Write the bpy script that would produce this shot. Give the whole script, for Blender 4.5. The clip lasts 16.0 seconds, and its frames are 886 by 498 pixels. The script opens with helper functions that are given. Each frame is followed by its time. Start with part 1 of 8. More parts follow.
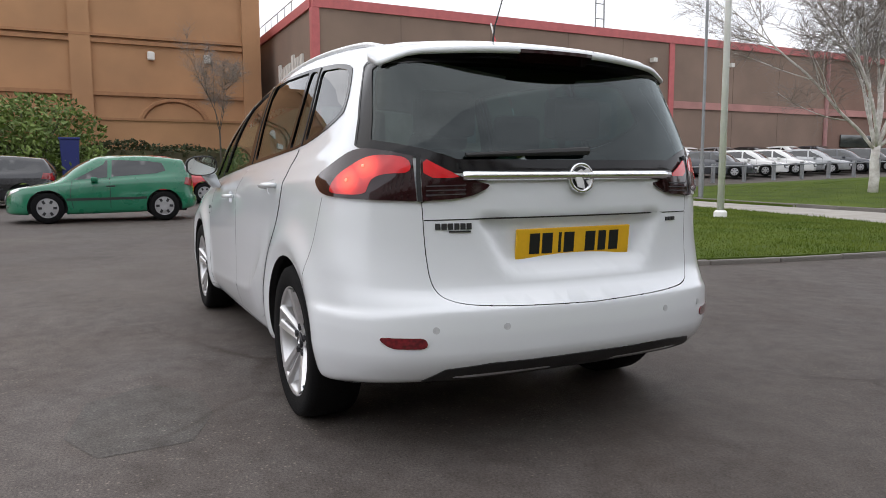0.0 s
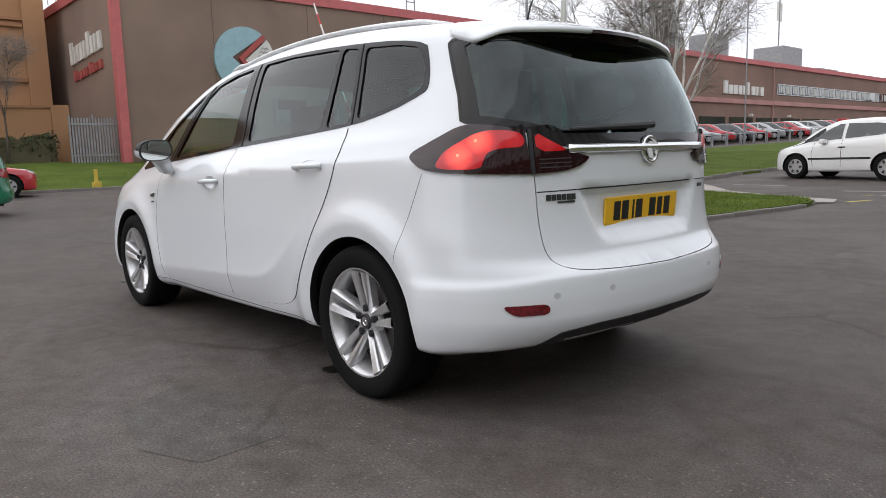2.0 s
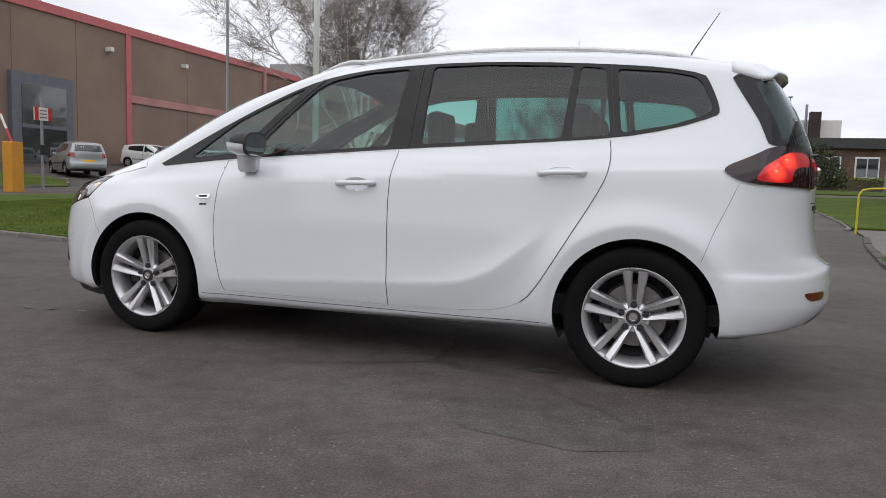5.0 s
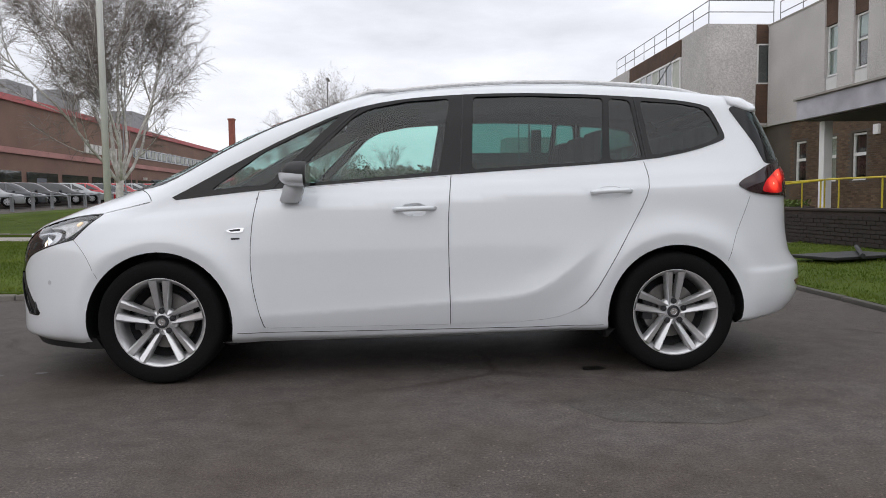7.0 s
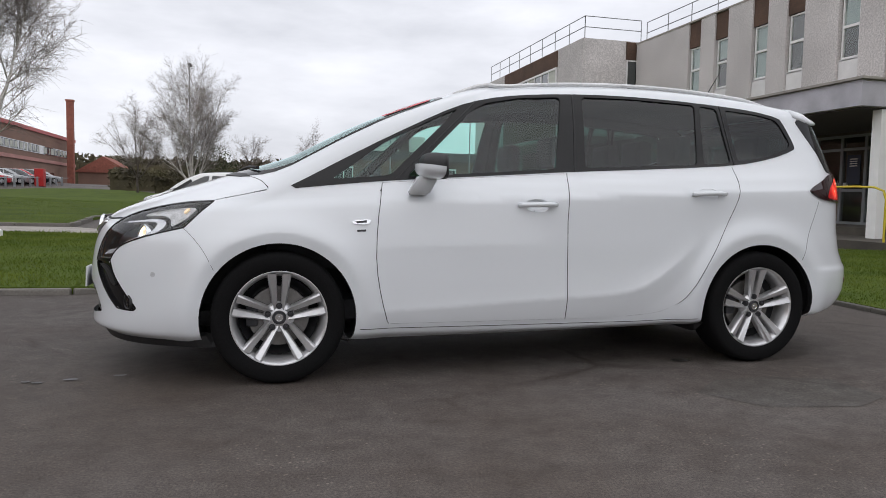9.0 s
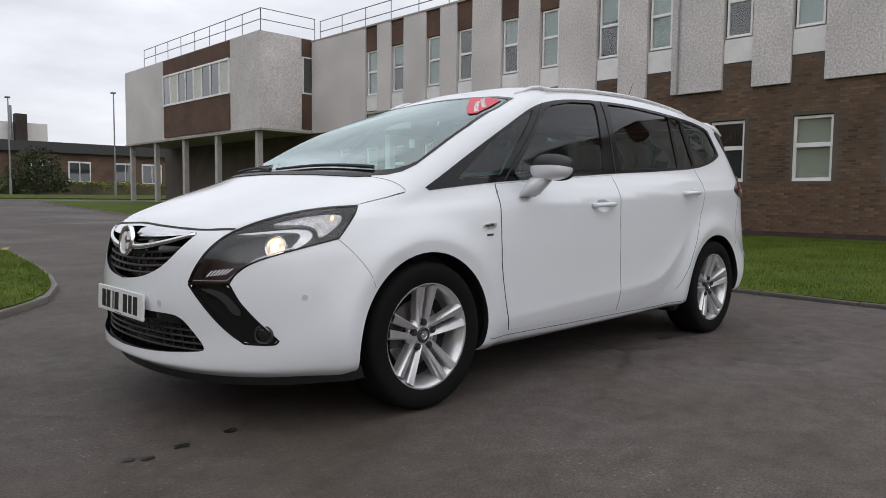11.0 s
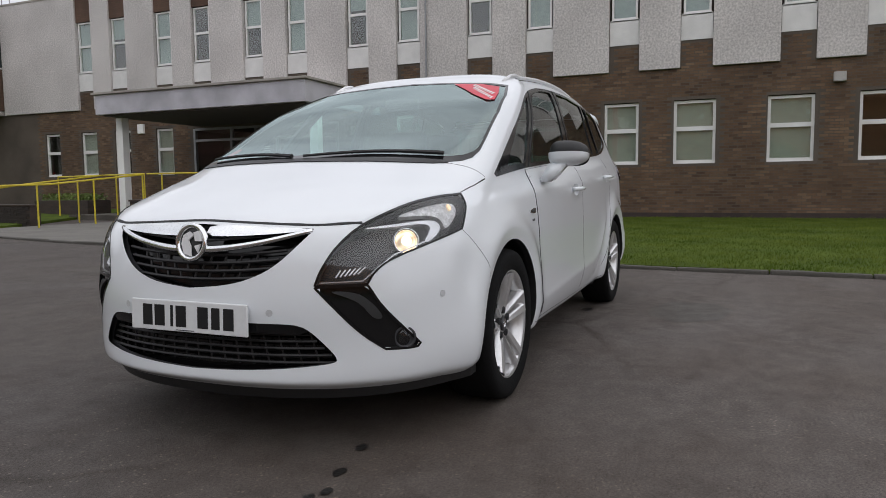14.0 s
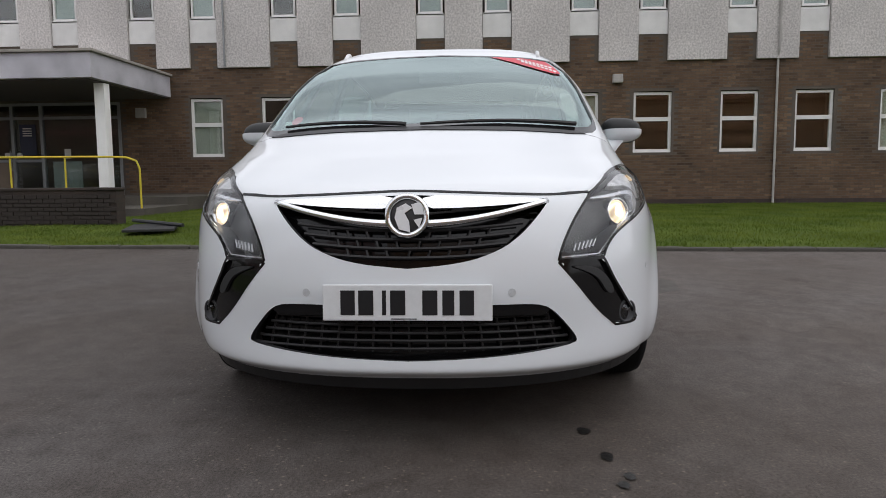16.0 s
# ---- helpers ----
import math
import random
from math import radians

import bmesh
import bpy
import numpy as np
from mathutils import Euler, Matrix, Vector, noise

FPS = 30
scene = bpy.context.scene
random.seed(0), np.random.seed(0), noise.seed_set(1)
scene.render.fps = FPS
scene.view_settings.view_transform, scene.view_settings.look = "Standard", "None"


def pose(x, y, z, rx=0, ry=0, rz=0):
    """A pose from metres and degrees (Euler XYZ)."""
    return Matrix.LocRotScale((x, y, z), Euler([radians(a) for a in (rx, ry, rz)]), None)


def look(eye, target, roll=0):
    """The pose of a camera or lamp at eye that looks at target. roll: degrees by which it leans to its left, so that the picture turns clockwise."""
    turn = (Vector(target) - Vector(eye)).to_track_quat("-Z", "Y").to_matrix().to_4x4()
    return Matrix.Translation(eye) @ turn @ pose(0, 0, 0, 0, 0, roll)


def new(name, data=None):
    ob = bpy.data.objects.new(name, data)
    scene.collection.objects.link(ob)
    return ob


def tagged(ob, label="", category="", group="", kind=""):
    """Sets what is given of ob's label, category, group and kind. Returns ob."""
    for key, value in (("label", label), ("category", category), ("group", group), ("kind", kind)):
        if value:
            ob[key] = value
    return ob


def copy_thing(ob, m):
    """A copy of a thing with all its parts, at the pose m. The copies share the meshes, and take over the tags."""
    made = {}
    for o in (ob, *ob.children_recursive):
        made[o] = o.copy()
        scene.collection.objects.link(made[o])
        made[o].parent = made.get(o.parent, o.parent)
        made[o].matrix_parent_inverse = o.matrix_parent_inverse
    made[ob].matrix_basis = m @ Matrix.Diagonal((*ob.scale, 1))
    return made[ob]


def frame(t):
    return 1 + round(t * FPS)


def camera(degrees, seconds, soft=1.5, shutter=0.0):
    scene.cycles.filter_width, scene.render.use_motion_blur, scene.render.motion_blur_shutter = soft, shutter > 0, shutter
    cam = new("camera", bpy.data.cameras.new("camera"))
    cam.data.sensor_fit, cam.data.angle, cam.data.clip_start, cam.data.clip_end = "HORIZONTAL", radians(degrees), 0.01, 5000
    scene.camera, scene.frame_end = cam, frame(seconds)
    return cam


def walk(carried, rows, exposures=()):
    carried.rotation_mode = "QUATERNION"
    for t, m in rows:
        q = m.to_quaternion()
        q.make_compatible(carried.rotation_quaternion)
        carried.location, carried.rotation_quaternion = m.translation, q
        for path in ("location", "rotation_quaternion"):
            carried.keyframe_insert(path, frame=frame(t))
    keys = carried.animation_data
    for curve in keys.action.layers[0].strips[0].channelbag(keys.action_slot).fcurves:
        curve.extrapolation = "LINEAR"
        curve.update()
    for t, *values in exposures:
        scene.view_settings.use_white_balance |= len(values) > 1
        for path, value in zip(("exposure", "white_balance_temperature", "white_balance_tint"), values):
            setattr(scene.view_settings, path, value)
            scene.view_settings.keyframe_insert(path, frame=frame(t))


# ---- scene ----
cam = camera(64.29, 16.0, 0.86)
PATH = [
    (0, (4.34, -1.618, 1.053), (2.557, -0.74, 0.835), -0.2),
    (0.5, (4.147, -2.009, 1.044), (2.471, -0.938, 0.836), 0.2),
    (1, (3.972, -2.388, 1.043), (2.449, -1.105, 0.862), -0.2),
    (1.5, (3.871, -2.513, 1.041), (2.361, -1.227, 0.786), -1.2),
    (2, (3.812, -2.555, 1.04), (2.329, -1.241, 0.767), -1.6),
    (2.5, (3.721, -2.68, 1.042), (2.29, -1.309, 0.772), -0.1),
    (3, (3.481, -3.026, 1.013), (2.185, -1.519, 0.788), 0.7),
    (3.5, (3.054, -3.393, 0.976), (1.868, -1.797, 0.763), 1.5),
    (4, (2.586, -3.755, 0.905), (1.612, -2.017, 0.733), 2.5),
    (4.5, (2.078, -4.018, 0.937), (1.273, -2.198, 0.733), 2.3),
    (7, (-0.078, -4.625, 0.953), (0.024, -2.632, 0.816), -0.7),
    (7.5, (-0.123, -4.622, 0.956), (-0.015, -2.63, 0.815), -0.2),
    (8, (-0.394, -4.607, 0.952), (-0.173, -2.624, 0.815), 1.3),
    (8.5, (-0.919, -4.575, 0.935), (-0.518, -2.62, 0.804), 1.4),
    (9, (-1.49, -4.41, 0.932), (-0.978, -2.482, 0.791), 1.1),
    (9.2, (-1.695, -4.320, 0.932), (-1.026, -2.442, 0.790), 1.00),
    (11.5, (-3.792, -2.779, 0.933), (-2.292, -1.465, 0.791), 0.2),
    (12, (-3.977, -2.481, 0.918), (-2.365, -1.306, 0.773), -0.5),
    (12.5, (-4.071, -2.353, 0.926), (-2.421, -1.233, 0.777), -1.3),
    (13, (-4.058, -2.32, 0.928), (-2.371, -1.256, 0.777), -1.0),
    (13.5, (-4.092, -2.162, 0.923), (-2.343, -1.203, 0.768), 0.3),
    (14, (-4.308, -1.791, 0.929), (-2.47, -1.023, 0.754), -0.6),
    (14.5, (-4.436, -1.308, 0.936), (-2.543, -0.687, 0.756), 0.3),
    (15, (-4.571, -0.8, 0.938), (-2.619, -0.403, 0.754), 0.6),
    (15.5, (-4.572, -0.421, 0.923), (-2.595, -0.225, 0.693), 0.2),
    (16, (-4.488, -0.228, 0.861), (-2.502, -0.118, 0.657), -0.5),
]
walk(cam, [(t, look(eye, target, roll)) for t, eye, target, roll in PATH],
     exposures=[(0.0, 0.54), (1.0, 0.46), (2.5, 0.44), (3.5, 0.22), (4.5, 0.21), (7.0, 0.13), (9.0, 0.07), (12.5, 0.05), (14.5, 0.03), (15.5, 0.06), (16.0, 0.15)])

# world: overcast sky with broken cloud, and a soft high sun
world = bpy.data.worlds.new("world")
scene.world = world
world.use_nodes = True
wt = world.node_tree
wt.nodes.clear()
w_out = wt.nodes.new("ShaderNodeOutputWorld")
w_bg = wt.nodes.new("ShaderNodeBackground")
w_sky = wt.nodes.new("ShaderNodeTexSky")
w_sky.sky_type = "NISHITA"
w_sky.sun_disc = False
w_sky.sun_elevation = radians(42)
w_sky.sun_rotation = radians(200)
w_sky.air_density, w_sky.dust_density = 1.0, 3.0
w_scale = wt.nodes.new("ShaderNodeMix")
w_scale.data_type = "RGBA"
w_scale.blend_type = "MULTIPLY"
w_scale.inputs[0].default_value = 1.0
w_scale.inputs[7].default_value = (0.09, 0.09, 0.09, 1)
w_tc = wt.nodes.new("ShaderNodeTexCoord")
w_map = wt.nodes.new("ShaderNodeMapping")
w_map.inputs["Scale"].default_value = (1.6, 1.6, 5.5)
w_noise = wt.nodes.new("ShaderNodeTexNoise")
w_noise.inputs["Scale"].default_value = 1.7
w_noise.inputs["Detail"].default_value = 7
w_noise.inputs["Roughness"].default_value = 0.55
w_ramp = wt.nodes.new("ShaderNodeValToRGB")
w_ramp.color_ramp.elements[0].position = 0.30
w_ramp.color_ramp.elements[0].color = (0.68, 0.695, 0.755, 1)
w_ramp.color_ramp.elements[1].position = 0.66
w_ramp.color_ramp.elements[1].color = (1.03, 1.04, 1.11, 1)
w_mix = wt.nodes.new("ShaderNodeMix")
w_mix.data_type = "RGBA"
w_mix.inputs[0].default_value = 0.93
L = wt.links.new
L(w_tc.outputs["Generated"], w_map.inputs["Vector"])
L(w_map.outputs[0], w_noise.inputs["Vector"])
L(w_noise.outputs[0], w_ramp.inputs[0])
L(w_sky.outputs[0], w_scale.inputs[6])
L(w_scale.outputs[2], w_mix.inputs[6])
L(w_ramp.outputs[0], w_mix.inputs[7])
L(w_mix.outputs[2], w_bg.inputs[0])
w_bg.inputs[1].default_value = 1.0
L(w_bg.outputs[0], w_out.inputs[0])

sun = new("sun", bpy.data.lights.new("sun", "SUN"))
sun.data.energy, sun.data.angle, sun.data.color = 0.78, radians(115), (1.0, 0.98, 0.95)
sun.matrix_world = look((0, 0, 60), (14, 20, 0))


# ---- materials ----
def mat(name, color, rough=0.6, metal=0.0, spec=0.5, var=0.12, scale=3.0, bump=0.0, bscale=60.0, coat=0.0, fine=None, colors=None, sheen_scale=None):
    """A surface with broad and fine variation of its colour, roughness and relief."""
    m = bpy.data.materials.new(name)
    m.use_nodes = True
    t = m.node_tree
    b = t.nodes["Principled BSDF"]
    b.inputs["Roughness"].default_value = rough
    b.inputs["Metallic"].default_value = metal
    b.inputs["Specular IOR Level"].default_value = spec
    b.inputs["Coat Weight"].default_value = coat
    b.inputs["Coat Roughness"].default_value = 0.04
    tc = t.nodes.new("ShaderNodeTexCoord")
    lo = t.nodes.new("ShaderNodeTexNoise")
    lo.inputs["Scale"].default_value = scale
    lo.inputs["Detail"].default_value = 6
    hi = t.nodes.new("ShaderNodeTexNoise")
    hi.inputs["Scale"].default_value = bscale
    hi.inputs["Detail"].default_value = 4
    t.links.new(tc.outputs["Object"], lo.inputs["Vector"])
    t.links.new(tc.outputs["Object"], hi.inputs["Vector"])
    ramp = t.nodes.new("ShaderNodeValToRGB")
    c = color
    if colors:
        ramp.color_ramp.elements[0].color = (*colors[0], 1)
        ramp.color_ramp.elements[1].color = (*colors[1], 1)
    else:
        ramp.color_ramp.elements[0].color = (*[v * (1 - var) for v in c], 1)
        ramp.color_ramp.elements[1].color = (*[min(1, v * (1 + var)) for v in c], 1)
    ramp.color_ramp.elements[0].position, ramp.color_ramp.elements[1].position = 0.3, 0.7
    t.links.new(lo.outputs[0], ramp.inputs[0])
    mix = t.nodes.new("ShaderNodeMix")
    mix.data_type, mix.blend_type = "RGBA", "MULTIPLY"
    mix.inputs[0].default_value = (var * 2 if fine is None else fine)
    hr = t.nodes.new("ShaderNodeValToRGB")
    hr.color_ramp.elements[0].position, hr.color_ramp.elements[1].position = 0.35, 0.65
    hr.color_ramp.elements[0].color = (0.45, 0.45, 0.45, 1)
    t.links.new(hi.outputs[0], hr.inputs[0])
    t.links.new(ramp.outputs[0], mix.inputs[6])
    t.links.new(hr.outputs[0], mix.inputs[7])
    t.links.new(mix.outputs[2], b.inputs["Base Color"])
    rr = t.nodes.new("ShaderNodeMapRange")
    rr.inputs[3].default_value, rr.inputs[4].default_value = max(0.02, rough * 0.85), min(1, rough * 1.15)
    t.links.new(lo.outputs[0], rr.inputs[0])
    t.links.new(rr.outputs[0], b.inputs["Roughness"])
    if bump:
        bp = t.nodes.new("ShaderNodeBump")
        bp.inputs["Strength"].default_value = bump
        bp.inputs["Distance"].default_value = 0.01
        t.links.new(hi.outputs[0], bp.inputs["Height"])
        t.links.new(bp.outputs[0], b.inputs["Normal"])
    return m


def glass(name, tint, face=0.07, rough=0.01, sheen=(1, 1, 1)):
    """Thin tinted pane: lets tinted light through, with mirror gloss that grows from face to full at grazing angles, from either side."""
    m = bpy.data.materials.new(name)
    m.use_nodes = True
    t = m.node_tree
    t.nodes.clear()
    out = t.nodes.new("ShaderNodeOutputMaterial")
    tr = t.nodes.new("ShaderNodeBsdfTransparent")
    tr.inputs[0].default_value = (*tint, 1)
    gl = t.nodes.new("ShaderNodeBsdfGlossy")
    gl.inputs["Roughness"].default_value = rough
    gl.inputs[0].default_value = (*sheen, 1)
    lw = t.nodes.new("ShaderNodeLayerWeight")
    lw.inputs[0].default_value = 0.5
    pw = t.nodes.new("ShaderNodeMath")
    pw.operation = "POWER"
    pw.inputs[1].default_value = 4.5
    ad = t.nodes.new("ShaderNodeMapRange")
    ad.inputs[3].default_value, ad.inputs[4].default_value = face, 1.0
    mx = t.nodes.new("ShaderNodeMixShader")
    t.links.new(lw.outputs["Facing"], pw.inputs[0])
    t.links.new(pw.outputs[0], ad.inputs[0])
    t.links.new(ad.outputs[0], mx.inputs[0])
    t.links.new(tr.outputs[0], mx.inputs[1])
    t.links.new(gl.outputs[0], mx.inputs[2])
    t.links.new(mx.outputs[0], out.inputs[0])
    return m


def lamp_glow(name, color, strength, patchy=0.0):
    m = bpy.data.materials.new(name)
    m.use_nodes = True
    b = m.node_tree.nodes["Principled BSDF"]
    b.inputs["Base Color"].default_value = (*color, 1)
    b.inputs["Emission Color"].default_value = (*color, 1)
    b.inputs["Emission Strength"].default_value = strength
    b.inputs["Roughness"].default_value = 0.2
    if patchy:
        # the lens spreads its bulb's light unevenly
        t = m.node_tree
        tc, no, mr = t.nodes.new("ShaderNodeTexCoord"), t.nodes.new("ShaderNodeTexNoise"), t.nodes.new("ShaderNodeMapRange")
        no.inputs["Scale"].default_value, no.inputs["Detail"].default_value = patchy, 2
        mr.inputs[1].default_value, mr.inputs[2].default_value, mr.inputs[3].default_value, mr.inputs[4].default_value = 0.36, 0.66, strength * 0.15, strength * 1.7
        t.links.new(tc.outputs["Object"], no.inputs["Vector"])
        t.links.new(no.outputs[0], mr.inputs[0])
        t.links.new(mr.outputs[0], b.inputs["Emission Strength"])
    return m


def hot_lens(name, bulbs, near, far, lo, hi, reach):
    """A lens that glows most before its bulbs; bulbs: places on one side of the car, the other side mirrors them."""
    m = bpy.data.materials.new(name)
    m.use_nodes = True
    t = m.node_tree
    b = t.nodes["Principled BSDF"]
    b.inputs["Roughness"].default_value = 0.12
    b.inputs["Coat Weight"].default_value = 0.6
    b.inputs["Base Color"].default_value = (*far, 1)
    tc, ab = t.nodes.new("ShaderNodeTexCoord"), t.nodes.new("ShaderNodeVectorMath")
    ab.operation = "ABSOLUTE"
    t.links.new(tc.outputs["Object"], ab.inputs[0])
    last = None
    for p in bulbs:
        d, r = t.nodes.new("ShaderNodeVectorMath"), t.nodes.new("ShaderNodeMapRange")
        d.operation = "DISTANCE"
        d.inputs[1].default_value = (abs(p[0]), abs(p[1]), abs(p[2]))
        t.links.new(ab.outputs[0], d.inputs[0])
        r.interpolation_type = "SMOOTHERSTEP"
        r.inputs[1].default_value, r.inputs[2].default_value, r.inputs[3].default_value, r.inputs[4].default_value = 0.0, reach, 1.0, 0.0
        t.links.new(d.outputs["Value"], r.inputs[0])
        if last is not None:
            mx = t.nodes.new("ShaderNodeMath")
            mx.operation = "MAXIMUM"
            t.links.new(last, mx.inputs[0])
            t.links.new(r.outputs[0], mx.inputs[1])
            last = mx.outputs[0]
        else:
            last = r.outputs[0]
    no, ml, sr, cm = t.nodes.new("ShaderNodeTexNoise"), t.nodes.new("ShaderNodeMath"), t.nodes.new("ShaderNodeMapRange"), t.nodes.new("ShaderNodeMix")
    no.inputs["Scale"].default_value = 22
    t.links.new(tc.outputs["Object"], no.inputs["Vector"])
    ml.operation = "MULTIPLY_ADD"
    ml.inputs[1].default_value = 0.5
    t.links.new(no.outputs[0], ml.inputs[0])
    t.links.new(last, ml.inputs[2])
    sr.inputs[1].default_value, sr.inputs[2].default_value, sr.inputs[3].default_value, sr.inputs[4].default_value = 0.2, 1.25, lo, hi
    t.links.new(ml.outputs[0], sr.inputs[0])
    t.links.new(sr.outputs[0], b.inputs["Emission Strength"])
    cm.data_type = "RGBA"
    cm.inputs[6].default_value, cm.inputs[7].default_value = (*far, 1), (*near, 1)
    t.links.new(last, cm.inputs[0])
    t.links.new(cm.outputs[2], b.inputs["Emission Color"])
    return m


def tarmac(name, base, k=1.0, paled=None):
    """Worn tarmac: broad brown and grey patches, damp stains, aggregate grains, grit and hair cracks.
    The optional x, y, inner and outer radius set a stretch toned paler than the rest."""
    m = bpy.data.materials.new(name)
    m.use_nodes = True
    t = m.node_tree
    N, L = t.nodes.new, t.links.new
    b = t.nodes["Principled BSDF"]
    tc = N("ShaderNodeTexCoord")

    def noise_tex(scale, detail, rough, stretch=(1, 1, 1)):
        mp = N("ShaderNodeMapping")
        mp.inputs["Scale"].default_value = stretch
        n = N("ShaderNodeTexNoise")
        n.inputs["Scale"].default_value, n.inputs["Detail"].default_value, n.inputs["Roughness"].default_value = scale, detail, rough
        L(tc.outputs["Object"], mp.inputs["Vector"])
        L(mp.outputs[0], n.inputs["Vector"])
        return n.outputs[0]

    def ramp(src, p0, p1, c0, c1):
        r = N("ShaderNodeValToRGB")
        r.color_ramp.elements[0].position, r.color_ramp.elements[1].position = p0, p1
        r.color_ramp.elements[0].color, r.color_ramp.elements[1].color = (*c0, 1), (*c1, 1)
        L(src, r.inputs[0])
        return r.outputs[0]

    def times(x, y):
        q = N("ShaderNodeMix")
        q.data_type, q.blend_type = "RGBA", "MULTIPLY"
        q.inputs[0].default_value = 1.0
        L(x, q.inputs[6])
        L(y, q.inputs[7])
        return q.outputs[2]

    broad = noise_tex(0.33, 5, 0.55)
    col = ramp(broad, 0.38, 0.62, [base[0] * 0.84, base[1] * 0.80, base[2] * 0.76], [base[0] * 1.08, base[1] * 1.11, base[2] * 1.15])
    col = times(col, ramp(noise_tex(1.1, 9, 0.68, (0.8, 1.25, 1)), 0.36, 0.58, (0.83, 0.79, 0.76), (1.03, 1.03, 1.03)))
    col = times(col, ramp(noise_tex(7.0, 8, 0.7), 0.30, 0.60, (0.70, 0.69, 0.68), (1.10, 1.10, 1.10)))
    # Base colour lifted by a quarter inside the radius, with a noisy edge.
    if paled:
        wx, wy, r0, r1 = paled
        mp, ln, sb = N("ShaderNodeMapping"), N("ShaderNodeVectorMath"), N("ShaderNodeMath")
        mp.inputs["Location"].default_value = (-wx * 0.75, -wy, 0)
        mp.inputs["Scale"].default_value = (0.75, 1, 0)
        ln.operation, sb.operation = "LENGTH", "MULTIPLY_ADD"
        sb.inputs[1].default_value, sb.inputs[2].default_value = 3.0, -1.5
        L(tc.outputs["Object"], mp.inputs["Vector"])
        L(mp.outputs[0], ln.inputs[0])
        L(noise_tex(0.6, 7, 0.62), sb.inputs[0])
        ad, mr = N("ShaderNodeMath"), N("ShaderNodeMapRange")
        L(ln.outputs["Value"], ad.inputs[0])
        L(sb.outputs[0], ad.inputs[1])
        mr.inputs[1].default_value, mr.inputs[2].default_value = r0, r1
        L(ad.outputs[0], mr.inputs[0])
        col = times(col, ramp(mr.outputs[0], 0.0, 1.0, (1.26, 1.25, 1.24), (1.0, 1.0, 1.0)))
    grain = noise_tex(95, 4, 0.85)
    col = times(col, ramp(grain, 0.34, 0.66, (0.50, 0.50, 0.50), (1.52, 1.50, 1.47)))
    vo = N("ShaderNodeTexVoronoi")
    vo.inputs["Scale"].default_value = 34
    L(tc.outputs["Object"], vo.inputs["Vector"])
    grit = ramp(vo.outputs["Distance"], 0.10, 0.22, (2.1, 2.05, 1.95), (0.93, 0.93, 0.93))
    gm = N("ShaderNodeMix")
    gm.data_type = "RGBA"
    gm.inputs[6].default_value = (1, 1, 1, 1)
    L(ramp(noise_tex(0.9, 6, 0.6), 0.42, 0.60, (0, 0, 0), (1, 1, 1)), gm.inputs[0])
    L(grit, gm.inputs[7])
    col = times(col, gm.outputs[2])
    cr = N("ShaderNodeTexVoronoi")
    cr.feature = "DISTANCE_TO_EDGE"
    cr.inputs["Scale"].default_value = 0.55
    wob = N("ShaderNodeMix")
    wob.data_type = "RGBA"
    wob.inputs[0].default_value = 0.22
    wn = N("ShaderNodeTexNoise")
    wn.inputs["Scale"].default_value, wn.inputs["Detail"].default_value = 2.2, 8
    L(tc.outputs["Object"], wn.inputs["Vector"])
    L(tc.outputs["Object"], wob.inputs[6])
    L(wn.outputs["Color"], wob.inputs[7])
    L(wob.outputs[2], cr.inputs["Vector"])
    crack = ramp(cr.outputs["Distance"], 0.003, 0.014, (0.62, 0.59, 0.56), (1, 1, 1))
    cm = N("ShaderNodeMix")
    cm.data_type = "RGBA"
    cm.inputs[6].default_value = (1, 1, 1, 1)
    L(ramp(noise_tex(0.45, 4, 0.6), 0.50, 0.60, (0, 0, 0), (0.85, 0.85, 0.85)), cm.inputs[0])
    L(crack, cm.inputs[7])
    col = times(col, cm.outputs[2])
    L(col, b.inputs["Base Color"])
    rr = N("ShaderNodeMapRange")
    rr.inputs[1].default_value, rr.inputs[2].default_value, rr.inputs[3].default_value, rr.inputs[4].default_value = 0.35, 0.65, 0.50, 0.80
    L(broad, rr.inputs[0])
    L(rr.outputs[0], b.inputs["Roughness"])
    b.inputs["Specular IOR Level"].default_value = 0.22
    bp = N("ShaderNodeBump")
    bp.inputs["Strength"].default_value, bp.inputs["Distance"].default_value = 0.55 * k, 0.01
    L(grain, bp.inputs["Height"])
    L(bp.outputs[0], b.inputs["Normal"])
    return m


M = {}
M["asphalt"] = tarmac("asphalt", (0.0895, 0.0782, 0.0722), paled=(0.9, -3.6, 2.0, 4.6))
M["lobby"] = mat("lobby", (0.14, 0.115, 0.095), 0.8, var=0.2, scale=1.0)
M["door_panel"] = mat("door_panel", (0.20, 0.15, 0.11), 0.6, var=0.1)
# Dark concrete; the shadow before the doors is mixed into this base colour.
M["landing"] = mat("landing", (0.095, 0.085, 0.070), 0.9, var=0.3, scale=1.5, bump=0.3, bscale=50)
M["white_paint"] = mat("white_paint", (0.752, 0.778, 0.808), 0.30, spec=0.5, var=0.015, scale=1.2, coat=1.0, bscale=400, fine=0.02)
M["black_trim"] = mat("black_trim", (0.008, 0.0078, 0.0085), 0.10, spec=0.36, var=0.2, coat=0.0)
M["black_plastic"] = mat("black_plastic", (0.018, 0.018, 0.019), 0.55, var=0.25, bump=0.1, bscale=300)
M["mesh_black"] = mat("mesh_black", (0.018, 0.017, 0.018), 0.45, spec=0.4, var=0.2)
M["gap"] = mat("gap", (0.02, 0.02, 0.022), 0.7)
